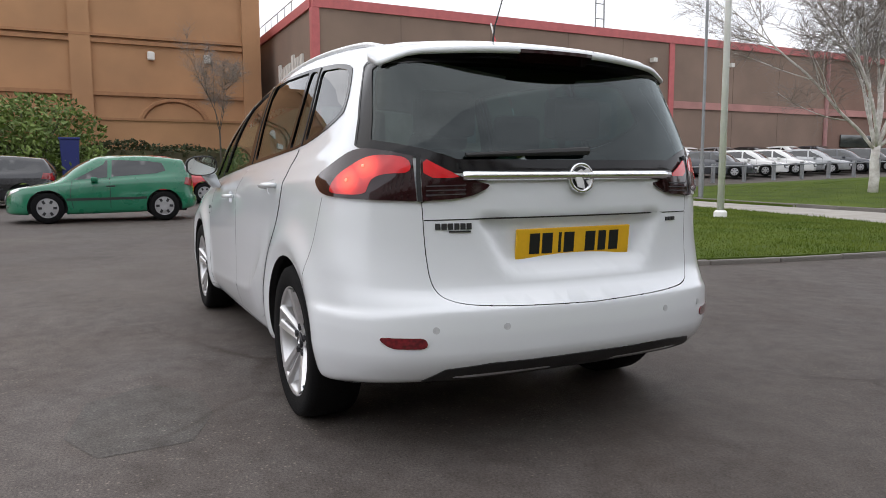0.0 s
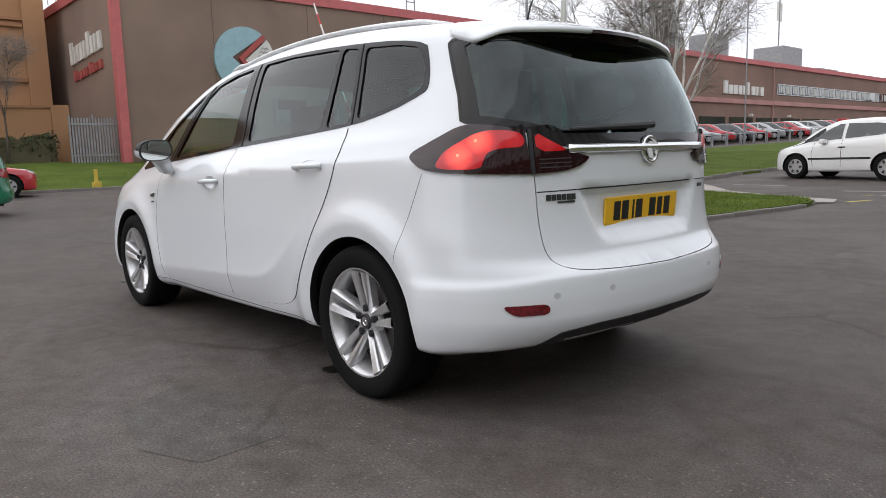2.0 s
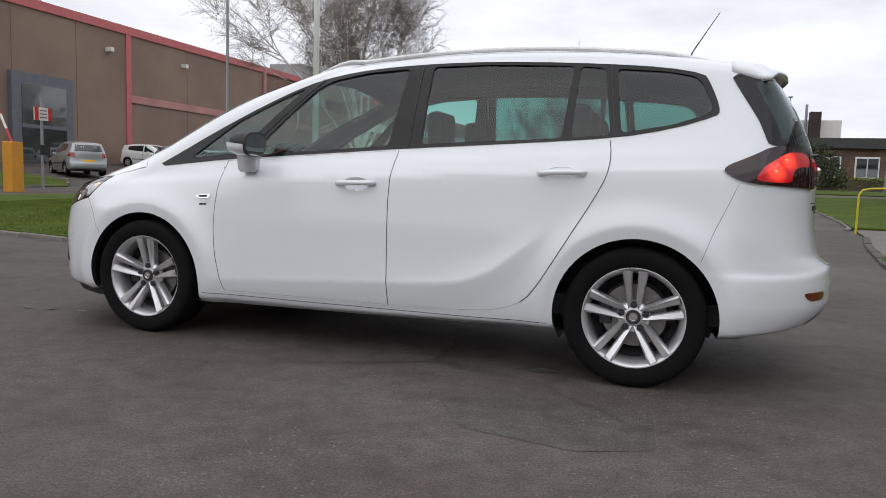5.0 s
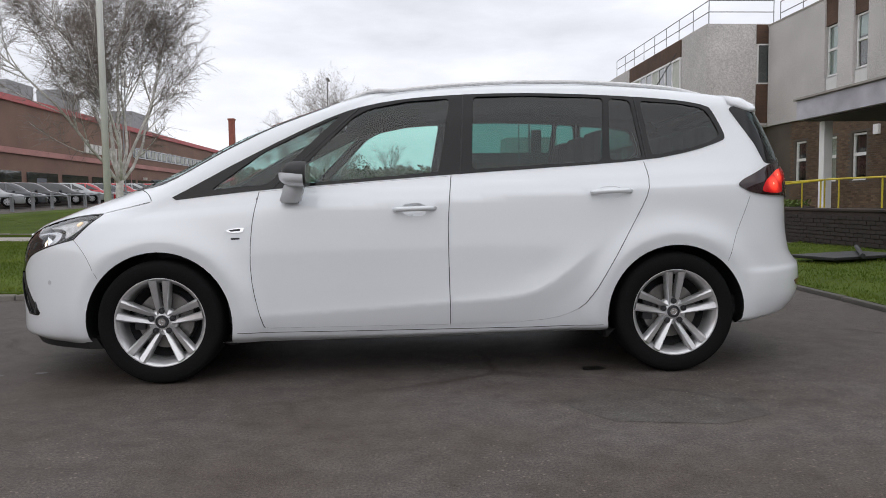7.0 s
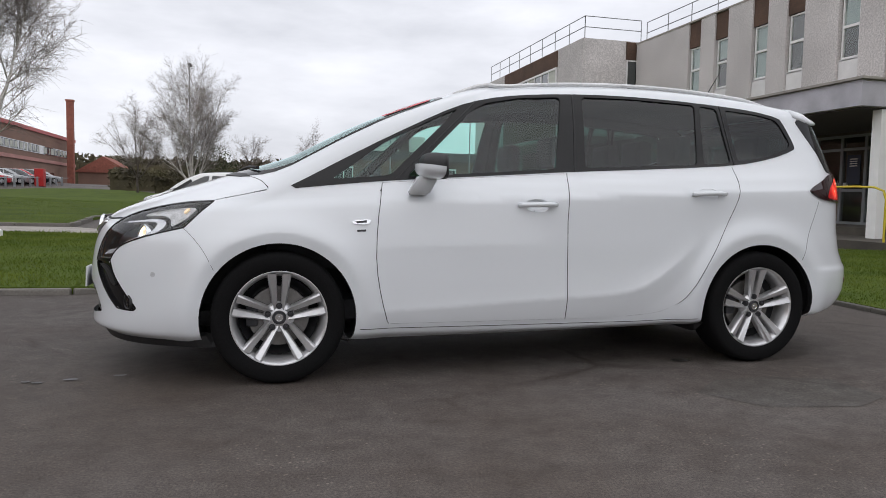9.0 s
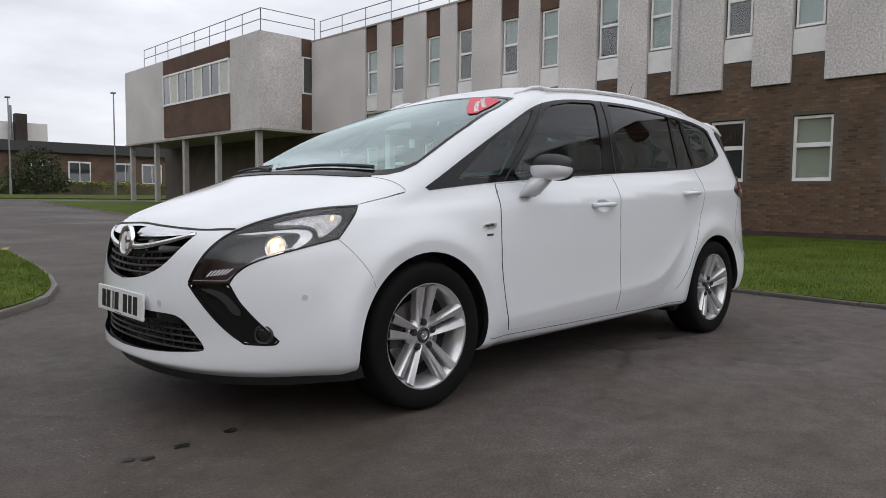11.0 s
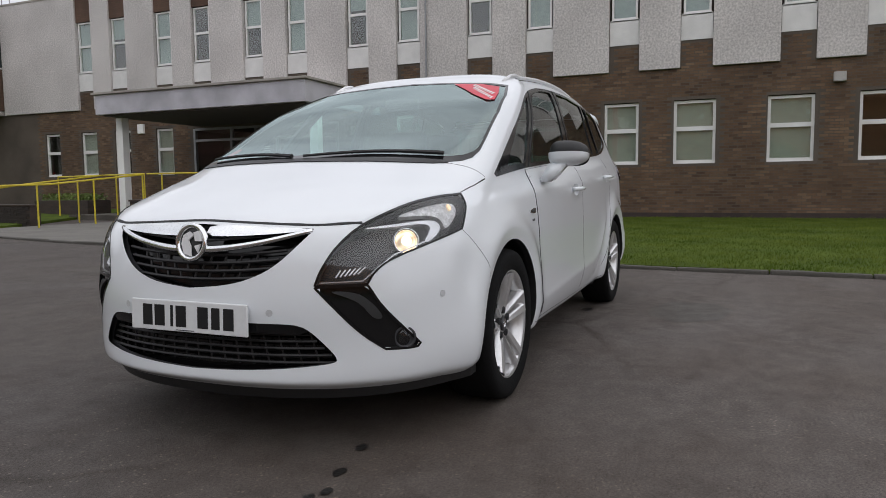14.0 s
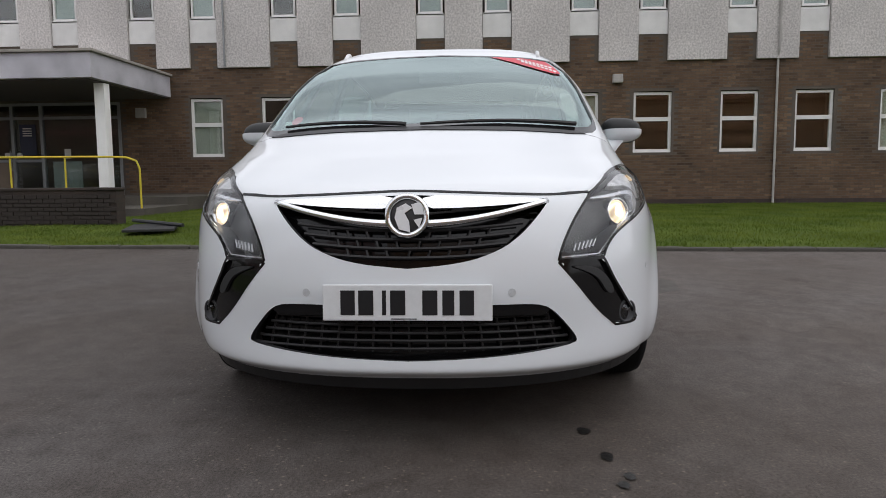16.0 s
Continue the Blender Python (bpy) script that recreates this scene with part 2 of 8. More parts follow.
M["tyre"] = mat("tyre", (0.007, 0.007, 0.0075), 0.85, spec=0.16, var=0.25, bump=0.2, bscale=120)
M["alloy"] = mat("alloy", (0.68, 0.68, 0.69), 0.30, metal=0.7, var=0.06, scale=8)
M["dark_metal"] = mat("dark_metal", (0.06, 0.06, 0.065), 0.5, metal=0.6)
M["chrome"] = mat("chrome", (0.84, 0.85, 0.86), 0.15, metal=1.0, var=0.03)
M["glass_clear"] = glass("glass_clear", (0.66, 0.90, 0.84), 0.055)
M["glass_privacy"] = glass("glass_privacy", (0.22, 0.44, 0.40), 0.05)
M["glass_lens"] = glass("glass_lens", (0.94, 0.95, 0.96), 0.055)
M["red_lens"] = mat("red_lens", (0.30, 0.012, 0.014), 0.1, var=0.2, coat=1.0)
M["dark_red_lens"] = mat("dark_red_lens", (0.022, 0.004, 0.006), 0.08, spec=0.4, var=0.3, scale=14, coat=0.5)
M["reflector_red"] = mat("reflector_red", (0.17, 0.006, 0.012), 0.12, coat=1.0, var=0.3, scale=60)
M["plate_yellow"] = mat("plate_yellow", (0.80, 0.45, 0.02), 0.35, var=0.04)
M["plate_white"] = mat("plate_white", (0.72, 0.73, 0.74), 0.35, var=0.04)
M["plate_ink"] = mat("plate_ink", (0.012, 0.012, 0.014), 0.4)
M["seat_cloth"] = mat("seat_cloth", (0.03, 0.03, 0.034), 0.9, bump=0.3, bscale=300)
M["grass_soil"] = mat("grass_soil", (0.060, 0.102, 0.015), 0.95, spec=0.1, scale=0.9, bump=0.3, bscale=40, fine=0.5, colors=((0.055, 0.085, 0.014), (0.105, 0.145, 0.024)))
M["concrete"] = mat("concrete", (0.36, 0.335, 0.30), 0.85, var=0.18, scale=2, bump=0.35, bscale=50)
M["kerb_stone"] = mat("kerb_stone", (0.20, 0.185, 0.165), 0.85, var=0.2, scale=2, bump=0.35, bscale=50)
M["brick"] = mat("brick", (0.16, 0.095, 0.062), 0.85, var=0.25, scale=2, bump=0.3)
M["pebbledash"] = mat("pebbledash", (0.655, 0.62, 0.605), 0.9, var=0.13, scale=0.55, bump=0.75, bscale=19, fine=0.6)
M["white_frame"] = mat("white_frame", (0.80, 0.79, 0.78), 0.4, var=0.05)
M["brown_render"] = mat("brown_render", (0.25, 0.175, 0.135), 0.9, var=0.14, scale=0.35, bump=0.3)
M["orange_render"] = mat("orange_render", (0.43, 0.235, 0.12), 0.9, var=0.12, scale=0.4, bump=0.3)
M["pink_trim"] = mat("pink_trim", (0.52, 0.13, 0.13), 0.6, var=0.1)
M["lamp_black"] = mat("lamp_black", (0.035, 0.035, 0.038), 0.3, var=0.2)
M["lamp_silver"] = mat("lamp_silver", (0.68, 0.68, 0.70), 0.22, metal=0.7, var=0.15, scale=40)
M["reflector_grey"] = mat("reflector_grey", (0.62, 0.61, 0.61), 0.3, metal=0.4, var=0.3, scale=30, bump=0.2, bscale=90)
M["bulb_white"] = lamp_glow("bulb_white", (1.0, 0.92, 0.76), 3.5)
M["seam_grey"] = mat("seam_grey", (0.05, 0.05, 0.054), 0.7)
M["head_glow"] = lamp_glow("head_glow", (1.0, 0.78, 0.52), 0.95, 28.0)
M["bulb_glow"] = lamp_glow("bulb_glow", (1.0, 0.25, 0.16), 0.9)
# Glow raised to stand in for a warm reflection in the upper lamp.
M["amber"] = lamp_glow("amber", (0.90, 0.66, 0.40), 0.5)
M["sensor"] = mat("sensor", (0.55, 0.56, 0.58), 0.4)
M["rail_silver"] = mat("rail_silver", (0.75, 0.75, 0.76), 0.3, metal=0.2)
M["mirror"] = mat("mirror", (0.85, 0.9, 0.88), 0.02, metal=1.0, var=0.0, fine=0.0)
M["sticker_red"] = mat("sticker_red", (0.70, 0.05, 0.085), 0.5)
M["brake_steel"] = mat("brake_steel", (0.22, 0.21, 0.20), 0.45, metal=0.8)


def brick_mat(name, c1, c2, mortar, bw=0.225, bh=0.075):
    """Coursed brick on upright walls, with relief at the joints."""
    m = mat(name, c1, 0.88, var=0.25, scale=0.6, bscale=90, bump=0.2)
    t = m.node_tree
    b = t.nodes["Principled BSDF"]
    tc = [n for n in t.nodes if n.type == "TEX_COORD"][0]
    sp, cb, ad = t.nodes.new("ShaderNodeSeparateXYZ"), t.nodes.new("ShaderNodeCombineXYZ"), t.nodes.new("ShaderNodeMath")
    t.links.new(tc.outputs["Object"], sp.inputs[0])
    t.links.new(sp.outputs[0], ad.inputs[0])
    t.links.new(sp.outputs[1], ad.inputs[1])
    t.links.new(ad.outputs[0], cb.inputs[0])
    t.links.new(sp.outputs[2], cb.inputs[1])
    br = t.nodes.new("ShaderNodeTexBrick")
    br.inputs["Scale"].default_value = 1.0
    br.inputs["Brick Width"].default_value, br.inputs["Row Height"].default_value, br.inputs["Mortar Size"].default_value = bw, bh, 0.006
    br.inputs["Color1"].default_value, br.inputs["Color2"].default_value, br.inputs["Mortar"].default_value = (*c1, 1), (*c2, 1), (*mortar, 1)
    t.links.new(cb.outputs[0], br.inputs["Vector"])
    mx = t.nodes.new("ShaderNodeMix")
    mx.data_type, mx.blend_type = "RGBA", "MULTIPLY"
    mx.inputs[0].default_value = 0.6
    ns = t.nodes.new("ShaderNodeTexNoise")
    ns.inputs["Scale"].default_value, ns.inputs["Detail"].default_value = 0.9, 6
    t.links.new(tc.outputs["Object"], ns.inputs["Vector"])
    rp = t.nodes.new("ShaderNodeValToRGB")
    rp.color_ramp.elements[0].position, rp.color_ramp.elements[1].position = 0.32, 0.62
    rp.color_ramp.elements[0].color, rp.color_ramp.elements[1].color = (0.5, 0.5, 0.5, 1), (1.15, 1.12, 1.1, 1)
    t.links.new(ns.outputs[0], rp.inputs[0])
    t.links.new(br.outputs["Color"], mx.inputs[6])
    t.links.new(rp.outputs[0], mx.inputs[7])
    t.links.new(mx.outputs[2], b.inputs["Base Color"])
    bp = [n for n in t.nodes if n.type == "BUMP"][0]
    bp.inputs["Strength"].default_value = 0.5
    t.links.new(br.outputs["Fac"], bp.inputs["Height"])
    bp.invert = True
    return m


M["brick"] = brick_mat("brick", (0.150, 0.095, 0.060), (0.105, 0.066, 0.044), (0.16, 0.13, 0.105))
M["dark_brick"] = brick_mat("dark_brick", (0.058, 0.040, 0.032), (0.040, 0.030, 0.026), (0.045, 0.037, 0.032))
M["brown_panel"] = brick_mat("brown_panel", (0.115, 0.066, 0.044), (0.098, 0.056, 0.038), (0.08, 0.05, 0.038))
M["white_panel"] = mat("white_panel", (0.74, 0.73, 0.72), 0.6, var=0.08, scale=2.5)
M["canopy_face"] = mat("canopy_face", (0.53, 0.52, 0.565), 0.75, var=0.2, scale=1.5, bump=0.2)
M["soffit"] = mat("soffit", (0.10, 0.09, 0.085), 0.8)
M["window_glass"] = mat("window_glass", (0.035, 0.045, 0.045), 0.04, spec=0.9, var=0.3, scale=0.7, coat=1.0)
M["blind"] = mat("blind", (0.58, 0.59, 0.53), 0.8, var=0.10, scale=6)
M["yellow_paint"] = mat("yellow_paint", (0.62, 0.50, 0.035), 0.45, var=0.12)
M["galvanised"] = mat("galvanised", (0.30, 0.31, 0.32), 0.5, metal=0.5, var=0.12)
M["white_pole"] = mat("white_pole", (0.90, 0.90, 0.88), 0.4, var=0.04)
M["post_paint"] = mat("post_paint", (0.42, 0.40, 0.38), 0.7, var=0.12)
M["roof_felt"] = mat("roof_felt", (0.06, 0.06, 0.06), 0.9)
M["blade"] = mat("blade", (0.060, 0.115, 0.022), 0.8, spec=0.15, colors=((0.078, 0.125, 0.018), (0.175, 0.215, 0.040)), scale=1.1, fine=0.25)
# thin blades let half of the light through
t_ = M["blade"].node_tree
p_ = t_.nodes["Principled BSDF"]
tr_ = t_.nodes.new("ShaderNodeBsdfTranslucent")
mx_ = t_.nodes.new("ShaderNodeMixShader")
mx_.inputs[0].default_value = 0.5
t_.links.new(p_.inputs["Base Color"].links[0].from_socket, tr_.inputs["Color"])
t_.links.new(p_.outputs[0], mx_.inputs[1])
t_.links.new(tr_.outputs[0], mx_.inputs[2])
t_.links.new(mx_.outputs[0], t_.nodes["Material Output"].inputs[0])
M["birch_bark"] = mat("birch_bark", (0.5, 0.48, 0.45), 0.85, colors=((0.46, 0.42, 0.38), (0.84, 0.82, 0.79)), scale=5, bump=0.3)
M["twig"] = mat("twig", (0.29, 0.25, 0.225), 0.9, var=0.3)
M["dark_bark"] = mat("dark_bark", (0.11, 0.092, 0.078), 0.9, var=0.3, bump=0.4)
M["leaf"] = mat("leaf", (0.06, 0.10, 0.02), 0.6, colors=((0.055, 0.095, 0.014), (0.17, 0.235, 0.045)), scale=1.3)
M["hedge_leaf"] = mat("hedge_leaf", (0.03, 0.042, 0.012), 0.7, colors=((0.018, 0.028, 0.008), (0.055, 0.065, 0.018)), scale=1.2)
M["hedge_gold"] = mat("hedge_gold", (0.16, 0.19, 0.03), 0.7, colors=((0.085, 0.115, 0.018), (0.24, 0.26, 0.040)), scale=0.9)
M["bare_scrub"] = mat("bare_scrub", (0.075, 0.065, 0.04), 0.9, colors=((0.055, 0.046, 0.028), (0.13, 0.115, 0.06)), scale=0.6)
M["sign_white"] = mat("sign_white", (0.68, 0.66, 0.62), 0.5, var=0.05)
M["sign_blue"] = mat("sign_blue", (0.30, 0.47, 0.52), 0.6, var=0.08)
M["sign_red"] = mat("sign_red", (0.40, 0.08, 0.07), 0.6, var=0.08)
M["grey_paint"] = mat("grey_paint", (0.13, 0.14, 0.16), 0.6, var=0.12)
M["plant_grey"] = mat("plant_grey", (0.33, 0.34, 0.35), 0.55, var=0.15, metal=0.2)
M["orange_box"] = mat("orange_box", (0.62, 0.28, 0.03), 0.5, var=0.1)
M["car_glass"] = mat("car_glass", (0.012, 0.015, 0.016), 0.05, var=0.1, coat=1.0)
M["hubcap"] = mat("hubcap", (0.45, 0.45, 0.46), 0.35, metal=0.6)
M["blue_bin"] = mat("blue_bin", (0.012, 0.02, 0.14), 0.5)
M["red_box"] = mat("red_box", (0.50, 0.02, 0.02), 0.4)
M["line_white"] = mat("line_white", (0.42, 0.41, 0.38), 0.8, var=0.3, scale=8)
M["line_yellow"] = mat("line_yellow", (0.45, 0.36, 0.08), 0.8, var=0.3, scale=8)
M["hydrant_yellow"] = mat("hydrant_yellow", (0.60, 0.42, 0.06), 0.5)
M["asphalt_patch"] = tarmac("asphalt_patch", (0.094, 0.086, 0.079), 0.4)
M["entrance_glass"] = glass("entrance_glass", (0.85, 0.88, 0.86), 0.035)
M["wet"] = mat("wet", (0.022, 0.021, 0.02), 0.3, var=0.3, bump=0.3)
M["window_pane"] = glass("window_pane", (0.85, 0.88, 0.86), 0.09)
# Near-black colour stands in for the darkness of unlit rooms.
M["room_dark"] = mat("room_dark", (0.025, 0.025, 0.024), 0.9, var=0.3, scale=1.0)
M["poster_blue"] = mat("poster_blue", (0.012, 0.016, 0.05), 0.4)
M["brick_piece"] = mat("brick_piece", (0.038, 0.029, 0.025), 0.88, var=0.3, scale=4, bump=0.3)
M["works_brick"] = mat("works_brick", (0.245, 0.15, 0.115), 0.9, var=0.15, scale=0.3, bump=0.3)
M["pink_pale"] = mat("pink_pale", (0.46, 0.23, 0.205), 0.7, var=0.15, scale=0.5)
M["pink_pipe"] = mat("pink_pipe", (0.42, 0.22, 0.21), 0.6, var=0.1)
M["joint_brown"] = mat("joint_brown", (0.13, 0.09, 0.07), 0.9)
M["orange_shade"] = mat("orange_shade", (0.36, 0.185, 0.092), 0.9, var=0.12)
M["chimney_red"] = mat("chimney_red", (0.30, 0.105, 0.075), 0.9, var=0.2)
M["far_leaf"] = mat("far_leaf", (0.03, 0.035, 0.02), 0.9, var=0.3, scale=0.1)
M["paint_red"] = mat("paint_red", (0.42, 0.012, 0.02), 0.25, var=0.03, coat=1.0, fine=0.02)
M["paint_green"] = mat("paint_green", (0.006, 0.15, 0.075), 0.28, var=0.04, coat=1.0, fine=0.02)
M["paint_dark"] = mat("paint_dark", (0.012, 0.013, 0.016), 0.2, var=0.05, coat=1.0, fine=0.02)
M["paint_white"] = mat("paint_white", (0.74, 0.74, 0.73), 0.3, var=0.02, coat=0.8, fine=0.02)
M["paint_slate"] = mat("paint_slate", (0.045, 0.05, 0.06), 0.25, var=0.05, coat=1.0, fine=0.02)
M["paint_silver"] = mat("paint_silver", (0.34, 0.35, 0.36), 0.3, metal=0.4, var=0.04, coat=1.0, fine=0.02)
M["glass_screen"] = glass("glass_screen", (0.70, 0.88, 0.86), 0.22, sheen=(0.84, 0.98, 0.97))
M["glass_tail"] = glass("glass_tail", (0.10, 0.18, 0.175), 0.052, sheen=(0.90, 1.0, 1.0))
M["headliner"] = mat("headliner", (0.05, 0.05, 0.052), 0.95, var=0.1)
M["kerb_dark"] = mat("kerb_dark", (0.095, 0.088, 0.076), 0.88, var=0.25, scale=2, bump=0.35, bscale=50)
M["badge_silver"] = mat("badge_silver", (0.78, 0.78, 0.79), 0.28, metal=0.1, var=0.03)
M["paint_blue"] = mat("paint_blue", (0.03, 0.06, 0.22), 0.25, var=0.04, coat=1.0, fine=0.02)
M["paving"] = mat("paving", (0.17, 0.16, 0.145), 0.85, var=0.2, scale=1.5, bump=0.3, bscale=60)


def brick_mix(name, tones, rough=0.88):
    """Each brick of a joined face, or each brick by itself, takes its own tone; grain and bump over it."""
    m = mat(name, tones[0], rough, var=0.2, scale=9, bump=0.35, bscale=120, fine=0.5)
    t = m.node_tree
    b = t.nodes["Principled BSDF"]
    old = b.inputs["Base Color"].links[0].from_node
    ge, ob, ad, fr = t.nodes.new("ShaderNodeNewGeometry"), t.nodes.new("ShaderNodeObjectInfo"), t.nodes.new("ShaderNodeMath"), t.nodes.new("ShaderNodeMath")
    ad.operation, fr.operation = "ADD", "FRACT"
    t.links.new(ge.outputs["Random Per Island"], ad.inputs[0])
    t.links.new(ob.outputs["Random"], ad.inputs[1])
    t.links.new(ad.outputs[0], fr.inputs[0])
    rp = t.nodes.new("ShaderNodeValToRGB")
    rp.color_ramp.interpolation = "LINEAR"
    el = rp.color_ramp.elements
    el[0].position, el[0].color = 0.0, (*tones[0], 1)
    el[1].position, el[1].color = 1.0, (*tones[-1], 1)
    for i, c in enumerate(tones[1:-1]):
        e = el.new((i + 1) / (len(tones) - 1))
        e.color = (*c, 1)
    t.links.new(fr.outputs[0], rp.inputs[0])
    # broad weathering over the wall
    tc, no, wr, mx = t.nodes.new("ShaderNodeTexCoord"), t.nodes.new("ShaderNodeTexNoise"), t.nodes.new("ShaderNodeValToRGB"), t.nodes.new("ShaderNodeMix")
    no.inputs["Scale"].default_value, no.inputs["Detail"].default_value = 0.7, 6
    t.links.new(tc.outputs["Object"], no.inputs["Vector"])
    wr.color_ramp.elements[0].position, wr.color_ramp.elements[1].position = 0.32, 0.64
    wr.color_ramp.elements[0].color, wr.color_ramp.elements[1].color = (0.62, 0.60, 0.58, 1), (1.12, 1.1, 1.08, 1)
    t.links.new(no.outputs[0], wr.inputs[0])
    mx.data_type, mx.blend_type = "RGBA", "MULTIPLY"
    mx.inputs[0].default_value = 1.0
    t.links.new(rp.outputs[0], mx.inputs[6])
    t.links.new(wr.outputs[0], mx.inputs[7])
    t.links.new(mx.outputs[2], old.inputs[6])
    return m


M["office_brick"] = brick_mix("office_brick", ((0.095, 0.058, 0.037), (0.168, 0.104, 0.062), (0.132, 0.083, 0.052), (0.205, 0.136, 0.084), (0.112, 0.073, 0.050)))
M["mortar"] = mat("mortar", (0.115, 0.094, 0.076), 0.95, var=0.25, scale=0.8, bump=0.3, bscale=90)
M["blind_teal"] = mat("blind_teal", (0.44, 0.52, 0.51), 0.7, var=0.12, scale=8)


# ---- helpers for building ----
def link_mesh(name, bm, material, parent=None, label="", smooth=False):
    me = bpy.data.meshes.new(name)
    bm.to_mesh(me)
    bm.free()
    if smooth:
        for p in me.polygons:
            p.use_smooth = True
    for m in (material if isinstance(material, (list, tuple)) else [material]):
        me.materials.append(m)
    ob = new(name, me)
    if parent is not None:
        ob.parent = parent
    if label:
        ob["label"] = label
    return ob


def part(name, bm, material, parent, label="", smooth=False):
    return link_mesh(name, bm, material, parent, label, smooth)


def thing(name, m, label, category, group="", kind=""):
    ob = new(name)
    ob.empty_display_size = 0.1
    ob.matrix_world = m
    return tagged(ob, label, category, group, kind)


def add_box(bm, x0, x1, y0, y1, z0, z1, bevel=0.0):
    r = bmesh.ops.create_cube(bm, size=1.0)
    vs = r["verts"]
    for v in vs:
        v.co = Vector(((x0 + x1) / 2 + v.co.x * (x1 - x0), (y0 + y1) / 2 + v.co.y * (y1 - y0), (z0 + z1) / 2 + v.co.z * (z1 - z0)))
    if bevel:
        es = {e for v in vs for e in v.link_edges}
        bmesh.ops.bevel(bm, geom=list(es), offset=bevel, segments=2, affect="EDGES", profile=0.6)
    return bm


def box(x0, x1, y0, y1, z0, z1, bevel=0.0):
    return add_box(bmesh.new(), x0, x1, y0, y1, z0, z1, bevel)


def add_tube(bm, pts, r, n=8, cap=True, r1=None):
    """A round bar along points; r may taper to r1."""
    pts = [Vector(p) for p in pts]
    rings = []
    N = len(pts)
    up = None
    for i, p in enumerate(pts):
        d = (pts[min(i + 1, N - 1)] - pts[max(i - 1, 0)]).normalized()
        if up is None:
            up = Vector((0, 0, 1)) if abs(d.z) < 0.9 else Vector((1, 0, 0))
        a = d.cross(up).normalized()
        b = a.cross(d).normalized()
        up = b
        rr = r if r1 is None else r + (r1 - r) * i / max(1, N - 1)
        rings.append([bm.verts.new(p + (a * math.cos(2 * math.pi * k / n) + b * math.sin(2 * math.pi * k / n)) * rr) for k in range(n)])
    for i in range(N - 1):
        for k in range(n):
            bm.faces.new((rings[i][k], rings[i][(k + 1) % n], rings[i + 1][(k + 1) % n], rings[i + 1][k]))
    if cap:
        bm.faces.new(rings[0][::-1])
        bm.faces.new(rings[-1])
    return bm


def tube(pts, r, n=8, r1=None):
    bm = add_tube(bmesh.new(), pts, r, n, True, r1)
    bmesh.ops.recalc_face_normals(bm, faces=bm.faces)
    return bm


def add_lathe(bm, prof, n=32, axis="y"):
    """A turned body: prof is a row of (radius, along), turned about the axis."""
    rings = []
    for r, a in prof:
        ring = []
        for k in range(n):
            c, s = r * math.cos(2 * math.pi * k / n), r * math.sin(2 * math.pi * k / n)
            ring.append(bm.verts.new({"y": (c, a, s), "z": (c, s, a), "x": (a, c, s)}[axis]))
        rings.append(ring)
    for i in range(len(rings) - 1):
        for k in range(n):
            bm.faces.new((rings[i][k], rings[i][(k + 1) % n], rings[i + 1][(k + 1) % n], rings[i + 1][k]))
    bmesh.ops.recalc_face_normals(bm, faces=bm.faces)
    return bm


def rise(x, y):
    """Height of the ground: level round the car, rising gently towards the works, then a bank, and towards the far car park."""
    a, b, c = max(0.0, -x - 9.0), max(0.0, y - 11.0), max(0.0, -x - 20.5)
    a, b = a * a / (a + 5.0), b * b / (b + 5.0)
    return min(2.0, 0.016 * a + 0.022 * b + 0.045 * min(c, 14))


def in_poly(poly, x, y):
    r = False
    j = len(poly) - 1
    for i in range(len(poly)):
        (xi, yi), (xj, yj) = poly[i], poly[j]
        if (yi > y) != (yj > y) and x < (xj - xi) * (y - yi) / (yj - yi) + xi:
            r = not r
        j = i
    return r


def round_off(poly, times=2):
    for _ in range(times):
        out = []
        for i in range(len(poly)):
            a, b = poly[i], poly[(i + 1) % len(poly)]
            out += [(a[0] * 0.75 + b[0] * 0.25, a[1] * 0.75 + b[1] * 0.25), (a[0] * 0.25 + b[0] * 0.75, a[1] * 0.25 + b[1] * 0.75)]
        poly = out
    return poly


def edge_distance(poly, x, y):
    best = 1e9
    for i in range(len(poly)):
        ax, ay = poly[i - 1]
        bx, by = poly[i]
        dx, dy = bx - ax, by - ay
        t = max(0, min(1, ((x - ax) * dx + (y - ay) * dy) / (dx * dx + dy * dy + 1e-9)))
        best = min(best, math.hypot(x - ax - t * dx, y - ay - t * dy))
    return best


def mesh_object(name, verts, faces, material, parent=None, label="", smooth=False):
    me = bpy.data.meshes.new(name)
    me.from_pydata(verts, [], faces)
    me.update()
    if smooth:
        for p in me.polygons:
            p.use_smooth = True
    me.materials.append(material)
    ob = new(name, me)
    if parent is not None:
        ob.parent = parent
    if label:
        ob["label"] = label
    return ob


